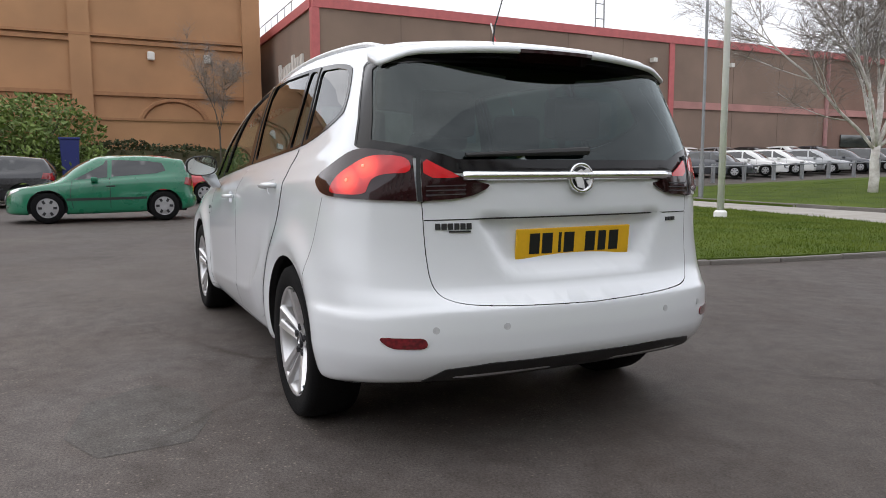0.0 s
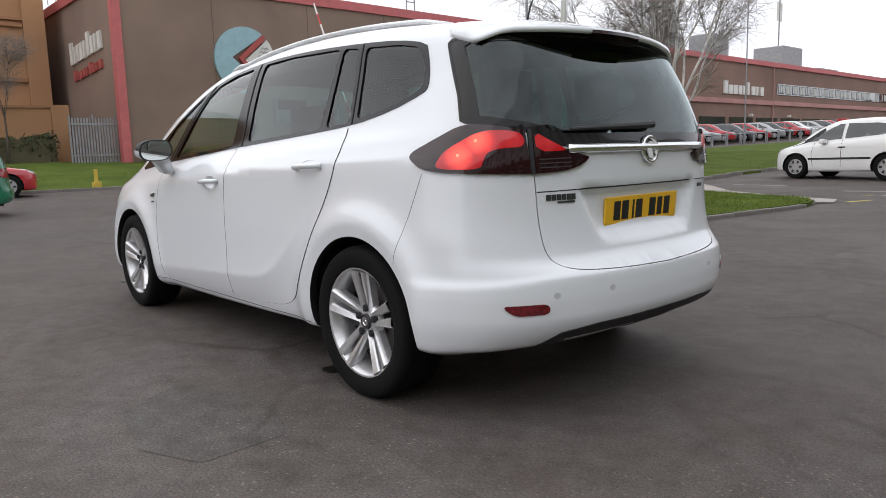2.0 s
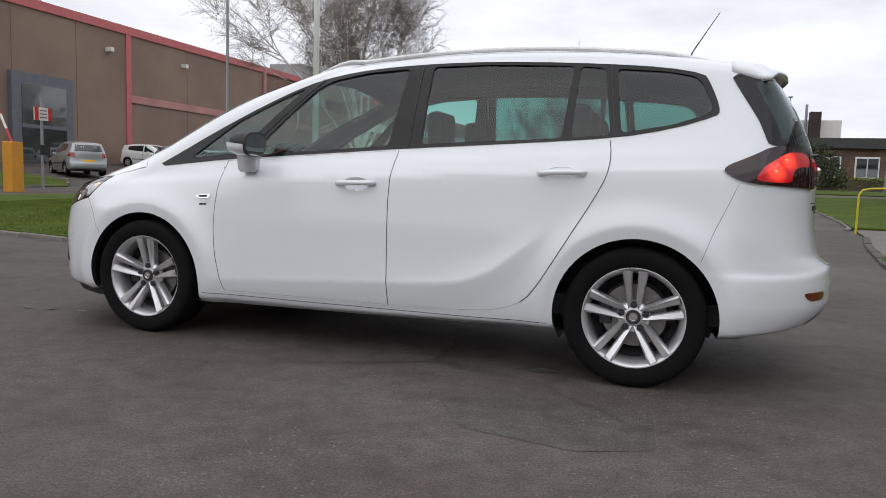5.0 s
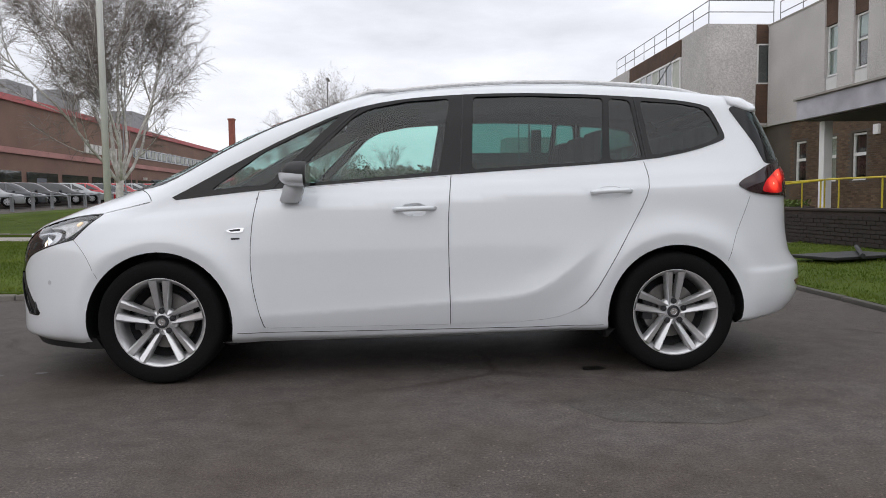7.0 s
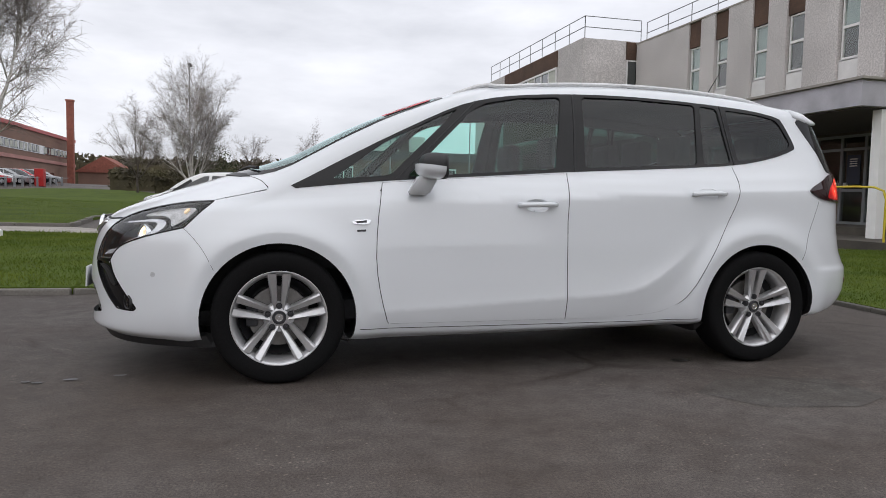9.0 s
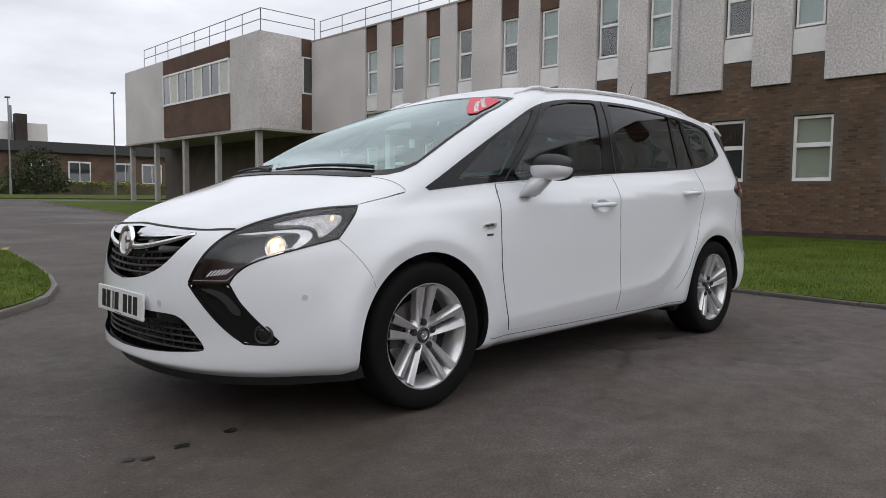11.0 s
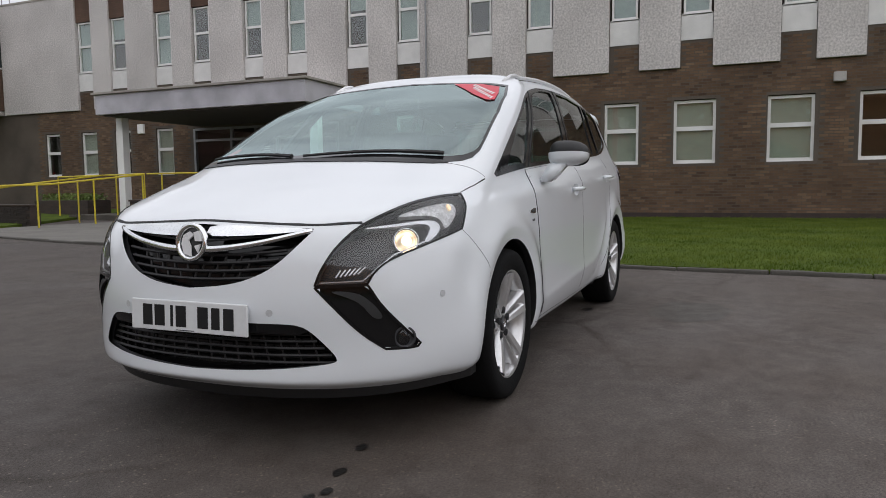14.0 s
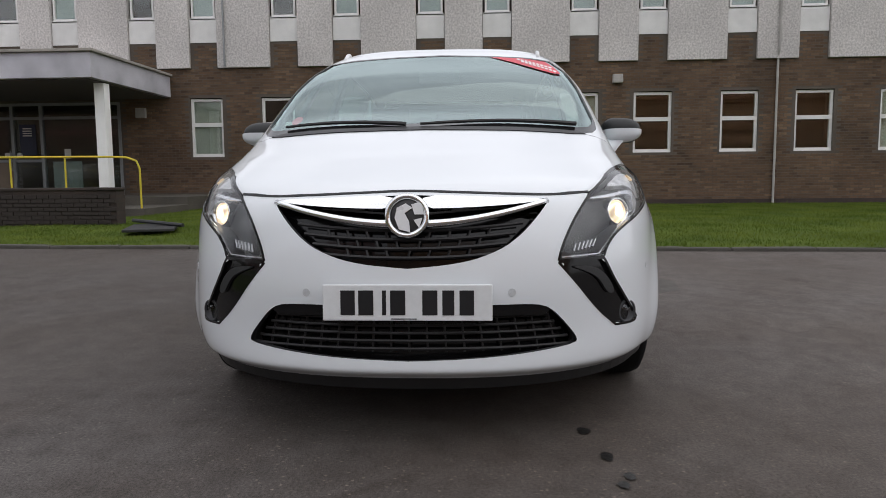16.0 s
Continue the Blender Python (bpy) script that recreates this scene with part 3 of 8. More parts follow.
# ---- the car ----
def pchip(ks, vals, t):
    """Smooth, monotone interpolation of rows of numbers over ks."""
    ks, vals, t = np.asarray(ks, float), np.asarray(vals, float), np.asarray(t, float)
    h = np.diff(ks)
    d = np.diff(vals, axis=0) / h.reshape(-1, *[1] * (vals.ndim - 1))
    m = np.zeros_like(vals)
    s = np.sign(d[:-1]) * np.sign(d[1:]) > 0
    with np.errstate(divide="ignore", invalid="ignore"):
        hm = 2 * d[:-1] * d[1:] / (d[:-1] + d[1:])
    m[1:-1] = np.where(s, np.nan_to_num(hm), 0)
    m[0], m[-1] = d[0], d[-1]
    i = np.clip(np.searchsorted(ks, t, side="right") - 1, 0, len(ks) - 2)
    u = ((t - ks[i]) / h[i]).reshape(-1, *[1] * (vals.ndim - 1))
    hh = h[i].reshape(-1, *[1] * (vals.ndim - 1))
    return (2 * u**3 - 3 * u**2 + 1) * vals[i] + (u**3 - 2 * u**2 + u) * hh * m[i] + (3 * u**2 - 2 * u**3) * vals[i + 1] + (u**3 - u**2) * hh * m[i + 1]


def ring(lv, na, ns):
    """Half a ring of the body from the nose's centre round the near side to the tail's centre.
    lv: nose x, z, depth of the front curve; tail x, z, depth of the rear curve; side heights and half widths at start, middle, end; curve powers."""
    xf, zf, af, xr, zr, ar, z0, z1, z2, w0, w1, w2, nf, nr = lv
    out = []
    for i in range(na):
        q = i / na * math.pi / 2
        k = 1 - math.cos(q) ** 1.3
        out.append((xf + af * (1 - math.cos(q) ** (2 / nf)), -w0 * math.sin(q) ** (2 / nf), zf + (z0 - zf) * k))
    xa, xb = xf + af, xr - ar
    for i in range(ns + 1):
        s = i / ns
        l0, l1, l2 = (1 - s) * (1 - 2 * s), 4 * s * (1 - s), s * (2 * s - 1)
        out.append((xa + (xb - xa) * s, -(w0 * l0 + w1 * l1 + w2 * l2), z0 * l0 + z1 * l1 + z2 * l2))
    for i in range(na - 1, -1, -1):
        q = i / na * math.pi / 2
        k = 1 - math.cos(q) ** 1.3
        out.append((xr - ar * (1 - math.cos(q) ** (2 / nr)), -w2 * math.sin(q) ** (2 / nr), zr + (z2 - zr) * k))
    return out


def body_shell(levels, na=16, ns=70, nv=80, shape=None):
    """The closed skin of a car as a bmesh, from rings at rising levels."""
    rings = np.array([ring(l, na, ns) for l in levels])
    ts = np.linspace(0, len(levels) - 1, nv)
    g = pchip(range(len(levels)), rings, ts)
    if shape is not None:
        g = shape(g)
    bm = bmesh.new()
    nu = g.shape[1]
    rows = []
    for r in g:
        near = [bm.verts.new(p) for p in r]
        far = [near[0]] + [bm.verts.new((p[0], -p[1], p[2])) for p in r[1:-1]] + [near[-1]]
        rows.append((near, far))
    for a, b in zip(rows, rows[1:]):
        for s in (0, 1):
            for i in range(nu - 1):
                q = (a[s][i], a[s][i + 1], b[s][i + 1], b[s][i])
                bm.faces.new(q if s == 0 else q[::-1])
    bmesh.ops.remove_doubles(bm, verts=bm.verts, dist=1e-4)
    return bm


# nose x z depth, tail x z depth, side z (3), half width (3), powers
MPV_LOW = [
    (-2.320, 0.228, 0.68, 2.14, 0.300, 0.50, 0.205, 0.215, 0.250, 0.80, 0.81, 0.80, 2.3, 2.6),
    (-2.366, 0.266, 0.73, 2.25, 0.345, 0.55, 0.260, 0.240, 0.290, 0.86, 0.85, 0.86, 2.3, 2.6),
    (-2.36, 0.350, 0.74, 2.30, 0.440, 0.58, 0.400, 0.360, 0.420, 0.885, 0.880, 0.885, 2.3, 2.6),
    (-2.37, 0.500, 0.75, 2.293, 0.580, 0.58, 0.560, 0.520, 0.560, 0.880, 0.892, 0.885, 2.3, 2.6),
    (-2.35, 0.660, 0.75, 2.235, 0.640, 0.54, 0.690, 0.660, 0.690, 0.878, 0.892, 0.885, 2.3, 2.7),
    (-2.32, 0.760, 0.74, 2.21, 0.800, 0.52, 0.770, 0.800, 0.840, 0.865, 0.885, 0.875, 2.3, 2.7),
    (-2.26, 0.820, 0.70, 2.205, 0.960, 0.50, 0.850, 0.930, 0.980, 0.84, 0.872, 0.86, 2.3, 2.7),
]
MPV_HIGH = [
    (-2.03, 0.920, 0.62, 2.20, 1.040, 0.48, 0.915, 1.015, 1.080, 0.81, 0.846, 0.83, 2.4, 2.7),
    (-1.66, 1.045, 0.36, 2.185, 1.100, 0.44, 0.975, 1.075, 1.165, 0.795, 0.808, 0.79, 2.7, 2.8),
    (-1.04, 1.370, 0.34, 2.095, 1.310, 0.34, 1.300, 1.330, 1.330, 0.730, 0.740, 0.72, 2.9, 3.0),
    (-0.46, 1.575, 0.16, 1.968, 1.485, 0.16, 1.505, 1.545, 1.480, 0.635, 0.665, 0.655, 3.2, 3.2),
    (-0.32, 1.610, 0.12, 1.94, 1.530, 0.14, 1.555, 1.600, 1.525, 0.575, 0.605, 0.60, 3.2, 3.2),
    (0.10, 1.640, 0.10, 1.60, 1.590, 0.10, 1.625, 1.635, 1.575, 0.30, 0.32, 0.30, 2.5, 2.5),
    (0.30, 1.650, 0.05, 1.40, 1.615, 0.05, 1.648, 1.648, 1.612, 0.003, 0.003, 0.003, 2.0, 2.0),
]
MPV = MPV_LOW + MPV_HIGH
WB = 1.38  # half the wheelbase


# the crease low on the doors: x, z
CREASE = ((-0.95, -0.85, -0.35, 0.15, 0.35, 0.46, 0.55, 0.63, 0.71, 0.80, 0.89, 0.98), (0.352, 0.355, 0.382, 0.410, 0.420, 0.430, 0.445, 0.472, 0.518, 0.585, 0.655, 0.73))


def mpv_shape(g):
    """Flared arches and the sweeping crease low on the doors."""
    x, y, z = g[..., 0], g[..., 1], g[..., 2]
    flare = np.zeros_like(x)
    for cx in (-WB, WB):
        r = np.hypot(x - cx, z - 0.33)
        flare += 0.028 * np.where(r > 0.425, np.exp(-(((r - 0.425) / 0.085) ** 2)), 1 - 0.5 * np.clip((0.425 - r) / 0.07, 0, 1.4))
    line = np.interp(x, *CREASE)
    k = np.interp(x, (-0.95, -0.85, 0.15, 0.6, 0.85, 1.0), (0.0, 0.5, 0.8, 1.0, 0.75, 0.0))
    u = z - line
    dent = 0.019 * k * np.where(u > 0, np.exp(-np.maximum(u, 0) / 0.065), 1 - np.clip(-u / 0.14, 0, 1))
    # shoulder line through the handles
    w = z - np.interp(x, (-1.0, 0.0, 1.0, 2.0), (0.905, 0.945, 1.000, 1.035))
    j = np.interp(x, (-0.95, -0.4, 1.6, 2.0), (0.0, 1.0, 1.0, 0.0))
    flare += 0.013 * j * np.where(w > 0, np.exp(-np.maximum(w, 0) / 0.042), np.exp(np.minimum(w, 0) / 0.12))
    side = np.abs(y) > 0.75
    g[..., 1] = np.where(side, y - (flare + dent), y)
    return g



# ---- sheets cut to an outline and laid on the skin ----
from mathutils.bvhtree import BVHTree
from mathutils.geometry import delaunay_2d_cdt

DEG = 0.018  # metres on the skin for a degree round the ends


def inside(poly, x, y):
    r = False
    n = len(poly)
    j = n - 1
    for i in range(n):
        xi, yi = poly[i]
        xj, yj = poly[j]
        if (yi > y) != (yj > y) and x < (xj - xi) * (y - yi) / (yj - yi) + xi:
            r = not r
        j = i
    return r


def soften(poly, times=2, closed=True):
    """Rounds the corners of an outline."""
    for _ in range(times):
        out = []
        n = len(poly)
        for i in range(n if closed else n - 1):
            a, b = poly[i], poly[(i + 1) % n]
            out += [(a[0] * 0.75 + b[0] * 0.25, a[1] * 0.75 + b[1] * 0.25), (a[0] * 0.25 + b[0] * 0.75, a[1] * 0.25 + b[1] * 0.75)]
        if not closed:
            out = [poly[0]] + out + [poly[-1]]
        poly = out
    return poly


def dense(poly, step, closed=True):
    out = []
    n = len(poly)
    for i in range(n if closed else n - 1):
        a, b = poly[i], poly[(i + 1) % n]
        k = max(1, int(math.hypot(b[0] - a[0], b[1] - a[1]) / step + 0.5))
        out += [(a[0] + (b[0] - a[0]) * t / k, a[1] + (b[1] - a[1]) * t / k) for t in range(k)]
    if not closed:
        out.append(poly[-1])
    return out


def grow(poly, d):
    """Moves an outline outwards by d."""
    area = sum(poly[i - 1][0] * poly[i][1] - poly[i][0] * poly[i - 1][1] for i in range(len(poly)))
    s = 1 if area > 0 else -1
    out = []
    n = len(poly)
    for i in range(n):
        a, b, c = Vector(poly[i - 1]), Vector(poly[i]), Vector(poly[(i + 1) % n])
        d1, d2 = (b - a), (c - b)
        if d1.length < 1e-7 or d2.length < 1e-7:
            out.append(tuple(b))
            continue
        d1.normalize(), d2.normalize()
        n1, n2 = Vector((d1.y, -d1.x)) * s, Vector((d2.y, -d2.x)) * s
        m = (n1 + n2)
        if m.length < 0.2:
            m = n1
        m.normalize()
        k = d / max(0.45, m.dot(n1))
        out.append((b.x + m.x * k, b.y + m.y * k))
    return out


def mirrored(half):
    """A whole outline from its half on one side; half starts and ends on the middle line."""
    return half + [(-a, b) for a, b in half[::-1] if abs(a) > 1e-6]


class Skin:
    """A car's skin, onto which outlines are projected from the side, the ends or above."""

    def __init__(self, bm, xc=1.2):
        bm.normal_update()
        self.tree = BVHTree.FromBMesh(bm)
        bm.faces.ensure_lookup_table()
        self.vn = [[(v.co.copy(), v.normal.copy()) for v in f.verts] for f in bm.faces]
        self.xc = xc

    def cast(self, o, d):
        p, nrm, i, _ = self.tree.ray_cast(o, d)
        if p is None:
            p, nrm, i, _ = self.tree.find_nearest(o + d * 2.2)
        acc = Vector()
        for co, vn in self.vn[i]:
            acc += vn / ((co - p).length + 1e-4)
        acc.normalize()
        if acc.dot(d) > 0:
            acc = -acc
        return p, acc

    def side(self, a, b, s=-1):
        return self.cast(Vector((a, s * 2.5, b)), Vector((0, -s, 0)))

    def nose(self, a, b, s=-1):
        q = radians(a / DEG)
        d = Vector((-math.cos(q), s * math.sin(q), 0))
        return self.cast(Vector((-self.xc, 0, b)) + d * 2.5, -d)

    def tail(self, a, b, s=-1):
        q = radians(a / DEG)
        d = Vector((math.cos(q), s * math.sin(q), 0))
        return self.cast(Vector((self.xc, 0, b)) + d * 2.5, -d)

    def fore(self, a, b, s=1):
        return self.cast(Vector((-5, a, b)), Vector((1, 0, 0)))

    def aft(self, a, b, s=1):
        return self.cast(Vector((5, a, b)), Vector((-1, 0, 0)))

    def top(self, a, b, s=1):
        return self.cast(Vector((a, b, 3)), Vector((0, 0, -1)))


def flat_of(kind, v, s):
    """Where a point of the skin lies in the flat of a projection, or None if it faces another way."""
    if kind == "side":
        return (v.x, v.z) if v.y * s > 0.3 else None
    if kind in ("nose", "tail"):
        x = (-1.2 - v.x) if kind == "nose" else (v.x - 1.2)
        if x < 0.02:
            return None
        return (math.degrees(math.atan2(v.y * s, x)) * DEG, v.z)
    if kind == "fore":
        return (v.y, v.z) if v.x < -0.2 else None
    if kind == "aft":
        return (v.y, v.z) if v.x > 1.2 else None
    return (v.x, v.y)


def sheet(skin, kind, poly, s=-1, off=0.0, step=0.03, thick=0.012, holes=(), lines=(), rim_step=1.0):
    """A sheet of an outline laid on the skin at off, with a rim turned inwards by thick. Returns a bmesh and its vertex normals."""
    proj = {"side": skin.side, "nose": skin.nose, "tail": skin.tail, "fore": skin.fore, "aft": skin.aft, "top": skin.top}[kind]
    outl = dense(poly, min(step, rim_step))
    loops = [outl] + [dense(h, step) for h in holes]
    pts, edges = [], []
    for lp in loops:
        b = len(pts)
        pts += [Vector(p) for p in lp]
        edges += [(b + i, b + (i + 1) % len(lp)) for i in range(len(lp))]
    for ln in lines:
        ln = [p for p in dense(ln, step * 0.6, False) if inside(outl, p[0], p[1]) and min((q.x - p[0]) ** 2 + (q.y - p[1]) ** 2 for q in pts[: len(outl)]) > 1e-4]
        b = len(pts)
        pts += [Vector(p) for p in ln]
        edges += [(b + i, b + i + 1) for i in range(len(ln) - 1)]
    rim_n = len(pts)
    xs, ys = [p[0] for p in outl], [p[1] for p in outl]
    x = min(xs) + step / 2
    while x < max(xs):
        y = min(ys) + step / 2
        while y < max(ys):
            if inside(outl, x, y) and not any(inside(h, x, y) for h in holes):
                if min((p.x - x) ** 2 + (p.y - y) ** 2 for p in pts[:rim_n]) > (step * 0.5) ** 2:
                    pts.append(Vector((x, y)))
            y += step
        x += step
    vs, _, fs, _, _, _ = delaunay_2d_cdt(pts, edges, [], 0, 1e-6)
    bm = bmesh.new()
    norms = []
    bv = []
    for v in vs:
        p, nrm = proj(v.x, v.y, s)
        bv.append(bm.verts.new(p + nrm * off))
        norms.append(nrm)
    bm.verts.index_update()
    for f in fs:
        cx, cy = sum(vs[i].x for i in f) / len(f), sum(vs[i].y for i in f) / len(f)
        if inside(outl, cx, cy) and not any(inside(h, cx, cy) for h in holes):
            q = bm.faces.new([bv[i] for i in f])
            q.normal_update()
            if q.normal.dot(norms[f[0]]) < 0:
                q.normal_flip()
    rim = [e for e in bm.edges if len(e.link_faces) == 1]
    for e in rim:
        e.smooth = False
    if thick:
        low = {}
        for e in rim:
            for v in e.verts:
                if v not in low:
                    low[v] = bm.verts.new(v.co - norms[v.index] * thick)
        for e in rim:
            a, b = e.verts
            f = e.link_faces[0]
            order = [v for v in f.verts]
            i = order.index(a)
            if order[(i + 1) % len(order)] == b:
                a, b = b, a
            bm.faces.new((a, b, low[b], low[a]))
    bmesh.ops.delete(bm, geom=[v for v in bm.verts if not v.link_faces], context="VERTS")
    return bm


def cut(bm, skin, kind, poly, s=-1, clean=False):
    """Takes the skin away inside an outline, and draws the edge that is left onto the outline."""
    proj = {"side": skin.side, "nose": skin.nose, "tail": skin.tail, "fore": skin.fore, "aft": skin.aft, "top": skin.top}[kind]
    ol = dense(poly, 0.008)
    xs, ys = [p[0] for p in ol], [p[1] for p in ol]
    bx = (min(xs), max(xs), min(ys), max(ys))
    gone = []
    for f in bm.faces:
        q = flat_of(kind, f.calc_center_median(), s)
        if kind == "top" and (f.normal.z < 0.05 or f.calc_center_median().z < 0.6):
            continue
        if q and bx[0] < q[0] < bx[1] and bx[2] < q[1] < bx[3] and inside(poly, *q):
            gone.append(f)
    gs = set(gone)
    edge = {v for f in gone for v in f.verts if any(g not in gs for g in v.link_faces)}
    bmesh.ops.delete(bm, geom=gone, context="FACES")
    for v in edge:
        if not v.is_valid:
            continue
        q = flat_of(kind, v.co, s)
        if q is None:
            continue
        n = min(ol, key=lambda p: (p[0] - q[0]) ** 2 + (p[1] - q[1]) ** 2)
        p, _ = proj(n[0], n[1], s)
        if (p - v.co).length < 0.09:
            v.co = p
    if clean:
        core = grow(poly, -0.008)
        rest = []
        for f in bm.faces:
            c = f.calc_center_median()
            for w in [c] + [(c * 0.3 + v.co * 0.7) for v in f.verts]:
                q = flat_of(kind, w, s)
                if q and bx[0] < q[0] < bx[1] and bx[2] < q[1] < bx[3] and inside(core, *q):
                    rest.append(f)
                    break
        bmesh.ops.delete(bm, geom=rest, context="FACES")


def skin_shade(ob, skin):
    """Shades a panel by the smooth skin that it lies on; its turned-in rim keeps its own facing."""
    me = ob.data
    vn = []
    for v in me.vertices:
        p, nrm, i, _ = skin.tree.find_nearest(v.co)
        acc = Vector()
        for co, n in skin.vn[i]:
            acc += n / ((co - p).length + 1e-4)
        vn.append(acc.normalized())
    out = [None] * len(me.loops)
    for f in me.polygons:
        for li in f.loop_indices:
            n = vn[me.loops[li].vertex_index]
            out[li] = n if n.dot(f.normal) > 0.55 or f.area < 2.5e-5 else f.normal.copy()
    me.normals_split_custom_set(out)
    return ob


def seam(skin, kind, line, width=0.005, off=0.001, s=-1, step=0.02):
    """A narrow line laid on the skin."""
    proj = {"side": skin.side, "nose": skin.nose, "tail": skin.tail, "fore": skin.fore, "aft": skin.aft, "top": skin.top}[kind]
    pts = dense(line, step, False)
    bm = bmesh.new()
    rows = []
    for i, p in enumerate(pts):
        a, b = pts[max(0, i - 1)], pts[min(len(pts) - 1, i + 1)]
        d = Vector((b[0] - a[0], b[1] - a[1])).normalized()
        nx, ny = -d.y * width / 2, d.x * width / 2
        r = []
        for k in (-1, 1):
            q, nrm = proj(p[0] + nx * k, p[1] + ny * k, s)
            r += [bm.verts.new(q + nrm * off), bm.verts.new(q - nrm * 0.01)]
        rows.append(r)
    for r, t in zip(rows, rows[1:]):
        bm.faces.new((r[0], r[2], t[2], t[0]))
        bm.faces.new((r[1], r[0], t[0], t[1]))
        bm.faces.new((r[2], r[3], t[3], t[2]))
    bmesh.ops.recalc_face_normals(bm, faces=bm.faces)
    return bm


def arc(cx, cz, r, a0, a1, n=24):
    return [(cx + r * math.cos(radians(a0 + (a1 - a0) * i / n)), cz + r * math.sin(radians(a0 + (a1 - a0) * i / n))) for i in range(n + 1)]


def deg(pts):
    return [(a * DEG, b) for a, b in pts]


# ---- the white people carrier ----
car = thing("car", Matrix.Identity(4), "white people carrier with alloy wheels and lit lamps, on tarmac", "car")


def recess(g):
    """The arches, the door crease and the hollow for the rear plate."""
    g = mpv_shape(g)
    x, y, z = g[..., 0], g[..., 1], g[..., 2]
    # a flatter windscreen, set back between the pillars
    w = np.clip((z - 1.03) / 0.14, 0, 1)
    back = 0.145 * np.clip(1 - (y / 0.66) ** 4, 0, 1) * w * w * (3 - 2 * w) * np.clip((0.25 - x) / 0.9, 0, 1)
    x = g[..., 0] = x + back
    half = 0.30 + 0.10 * np.clip((z - 0.70) / 0.18, 0, 1)
    k = 1 / (1 + np.exp((np.abs(y) - half) / 0.008)) / (1 + np.exp((z - 0.882) / 0.004)) / (1 + np.exp((0.70 - z) / 0.008))
    g[..., 0] = np.where(x > 1.8, x - 0.035 * k, x)
    # ledge round the rear bumper
    x, y = g[..., 0], g[..., 1]
    top = 0.590 - 0.03 * np.clip((np.abs(y) - 0.55) / 0.3, 0, 1)
    q = 0.011 * np.clip((x - 1.72) / 0.12, 0, 1) / (1 + np.exp((z - top) / 0.006)) * np.clip((z - 0.34) / 0.16, 0, 1)
    g[..., 0], g[..., 1] = 1.2 + (x - 1.2) * (1 + q), y * (1 + q)
    return g


fine = body_shell(MPV, 60, 200, 240, recess)
SK = Skin(fine)
fine.free()
shell = body_shell(MPV, 56, 150, 180, recess)
PAINT, BLACK, GLOSS = M["white_paint"], M["black_plastic"], M["black_trim"]

# outlines: sides in x, z; ends in degrees round the end and z, or in y, z
DLO = [(-1.36, 0.966), (-1.12, 0.993), (-0.88, 1.018), (-0.53, 1.044), (-0.16, 1.070), (0.17, 1.094), (0.79, 1.130), (1.26, 1.163), (1.51, 1.209), (1.69, 1.268), (1.706, 1.29), (1.69, 1.35),
       (1.655, 1.43), (1.63, 1.470), (1.46, 1.502), (1.21, 1.522), (0.82, 1.541), (0.50, 1.547), (0.19, 1.539), (-0.07, 1.520), (-0.26, 1.490), (-0.44, 1.438), (-0.69, 1.320), (-0.99, 1.166), (-1.21, 1.045)]
PANES = [("front_quarter_glass", [(-1.12, 1.024), (-0.82, 1.050), (-0.43, 1.425), (-0.57, 1.362), (-0.84, 1.225)], "glass_clear"),
         ("front_door_glass", [(-0.73, 1.046), (-0.56, 1.058), (0.10, 1.108), (0.17, 1.518), (-0.07, 1.502), (-0.27, 1.462), (-0.36, 1.415)], "glass_clear"),
         ("rear_door_glass", [(0.28, 1.120), (0.995, 1.158), (1.03, 1.516), (0.60, 1.530), (0.30, 1.526)], "glass_privacy"),
         ("rear_door_fixed_glass", [(1.04, 1.160), (1.225, 1.176), (1.18, 1.502), (1.06, 1.514)], "glass_privacy"),
         ("rear_quarter_glass", [(1.275, 1.186), (1.50, 1.226), (1.64, 1.272), (1.674, 1.300), (1.668, 1.335), (1.625, 1.425), (1.59, 1.458), (1.46, 1.482), (1.235, 1.498)], "glass_privacy")]
FRONT_DOOR = [(-0.862, 1.012), (-0.876, 0.93), (-0.889, 0.85), (-0.899, 0.74), (-0.9015, 0.63), (-0.895, 0.54), (-0.882, 0.46), (-0.864, 0.38), (-0.842, 0.305), (-0.834, 0.292), (-0.80, 0.288), (0.150, 0.288), (0.144, 0.60), (0.142, 0.82), (0.150, 0.95), (0.165, 1.086), (-0.16, 1.064), (-0.53, 1.038)]
REAR_DOOR = [(0.151, 0.288), (0.52, 0.294), (0.66, 0.304), (0.74, 0.318), (0.80, 0.338), (0.845, 0.362), (0.885, 0.395), (0.94, 0.470), (1.04, 0.640), (1.14, 0.815), (1.19, 0.905), (1.218, 0.963), (1.232, 1.01), (1.238, 1.06), (1.235, 1.105), (1.226, 1.152), (0.79, 1.124), (0.166, 1.0865), (0.151, 0.95), (0.143, 0.82), (0.145, 0.60)]
DOORS = FRONT_DOOR[:5] + REAR_DOOR[1:10] + FRONT_DOOR[7:]
DLO = soften(DLO, 1)
PANES = [(n_, soften(dense(p_, 0.06), 2), g_) for n_, p_, g_ in PANES]
SCREEN = mirrored([(0, 1.056), (-0.35, 1.050), (-0.64, 1.034), (-0.694, 1.040), (-0.718, 1.056), (-0.725, 1.09), (-0.715, 1.16), (-0.691, 1.30), (-0.653, 1.41), (-0.602, 1.487), (-0.475, 1.509), (-0.25, 1.525), (0, 1.536)])
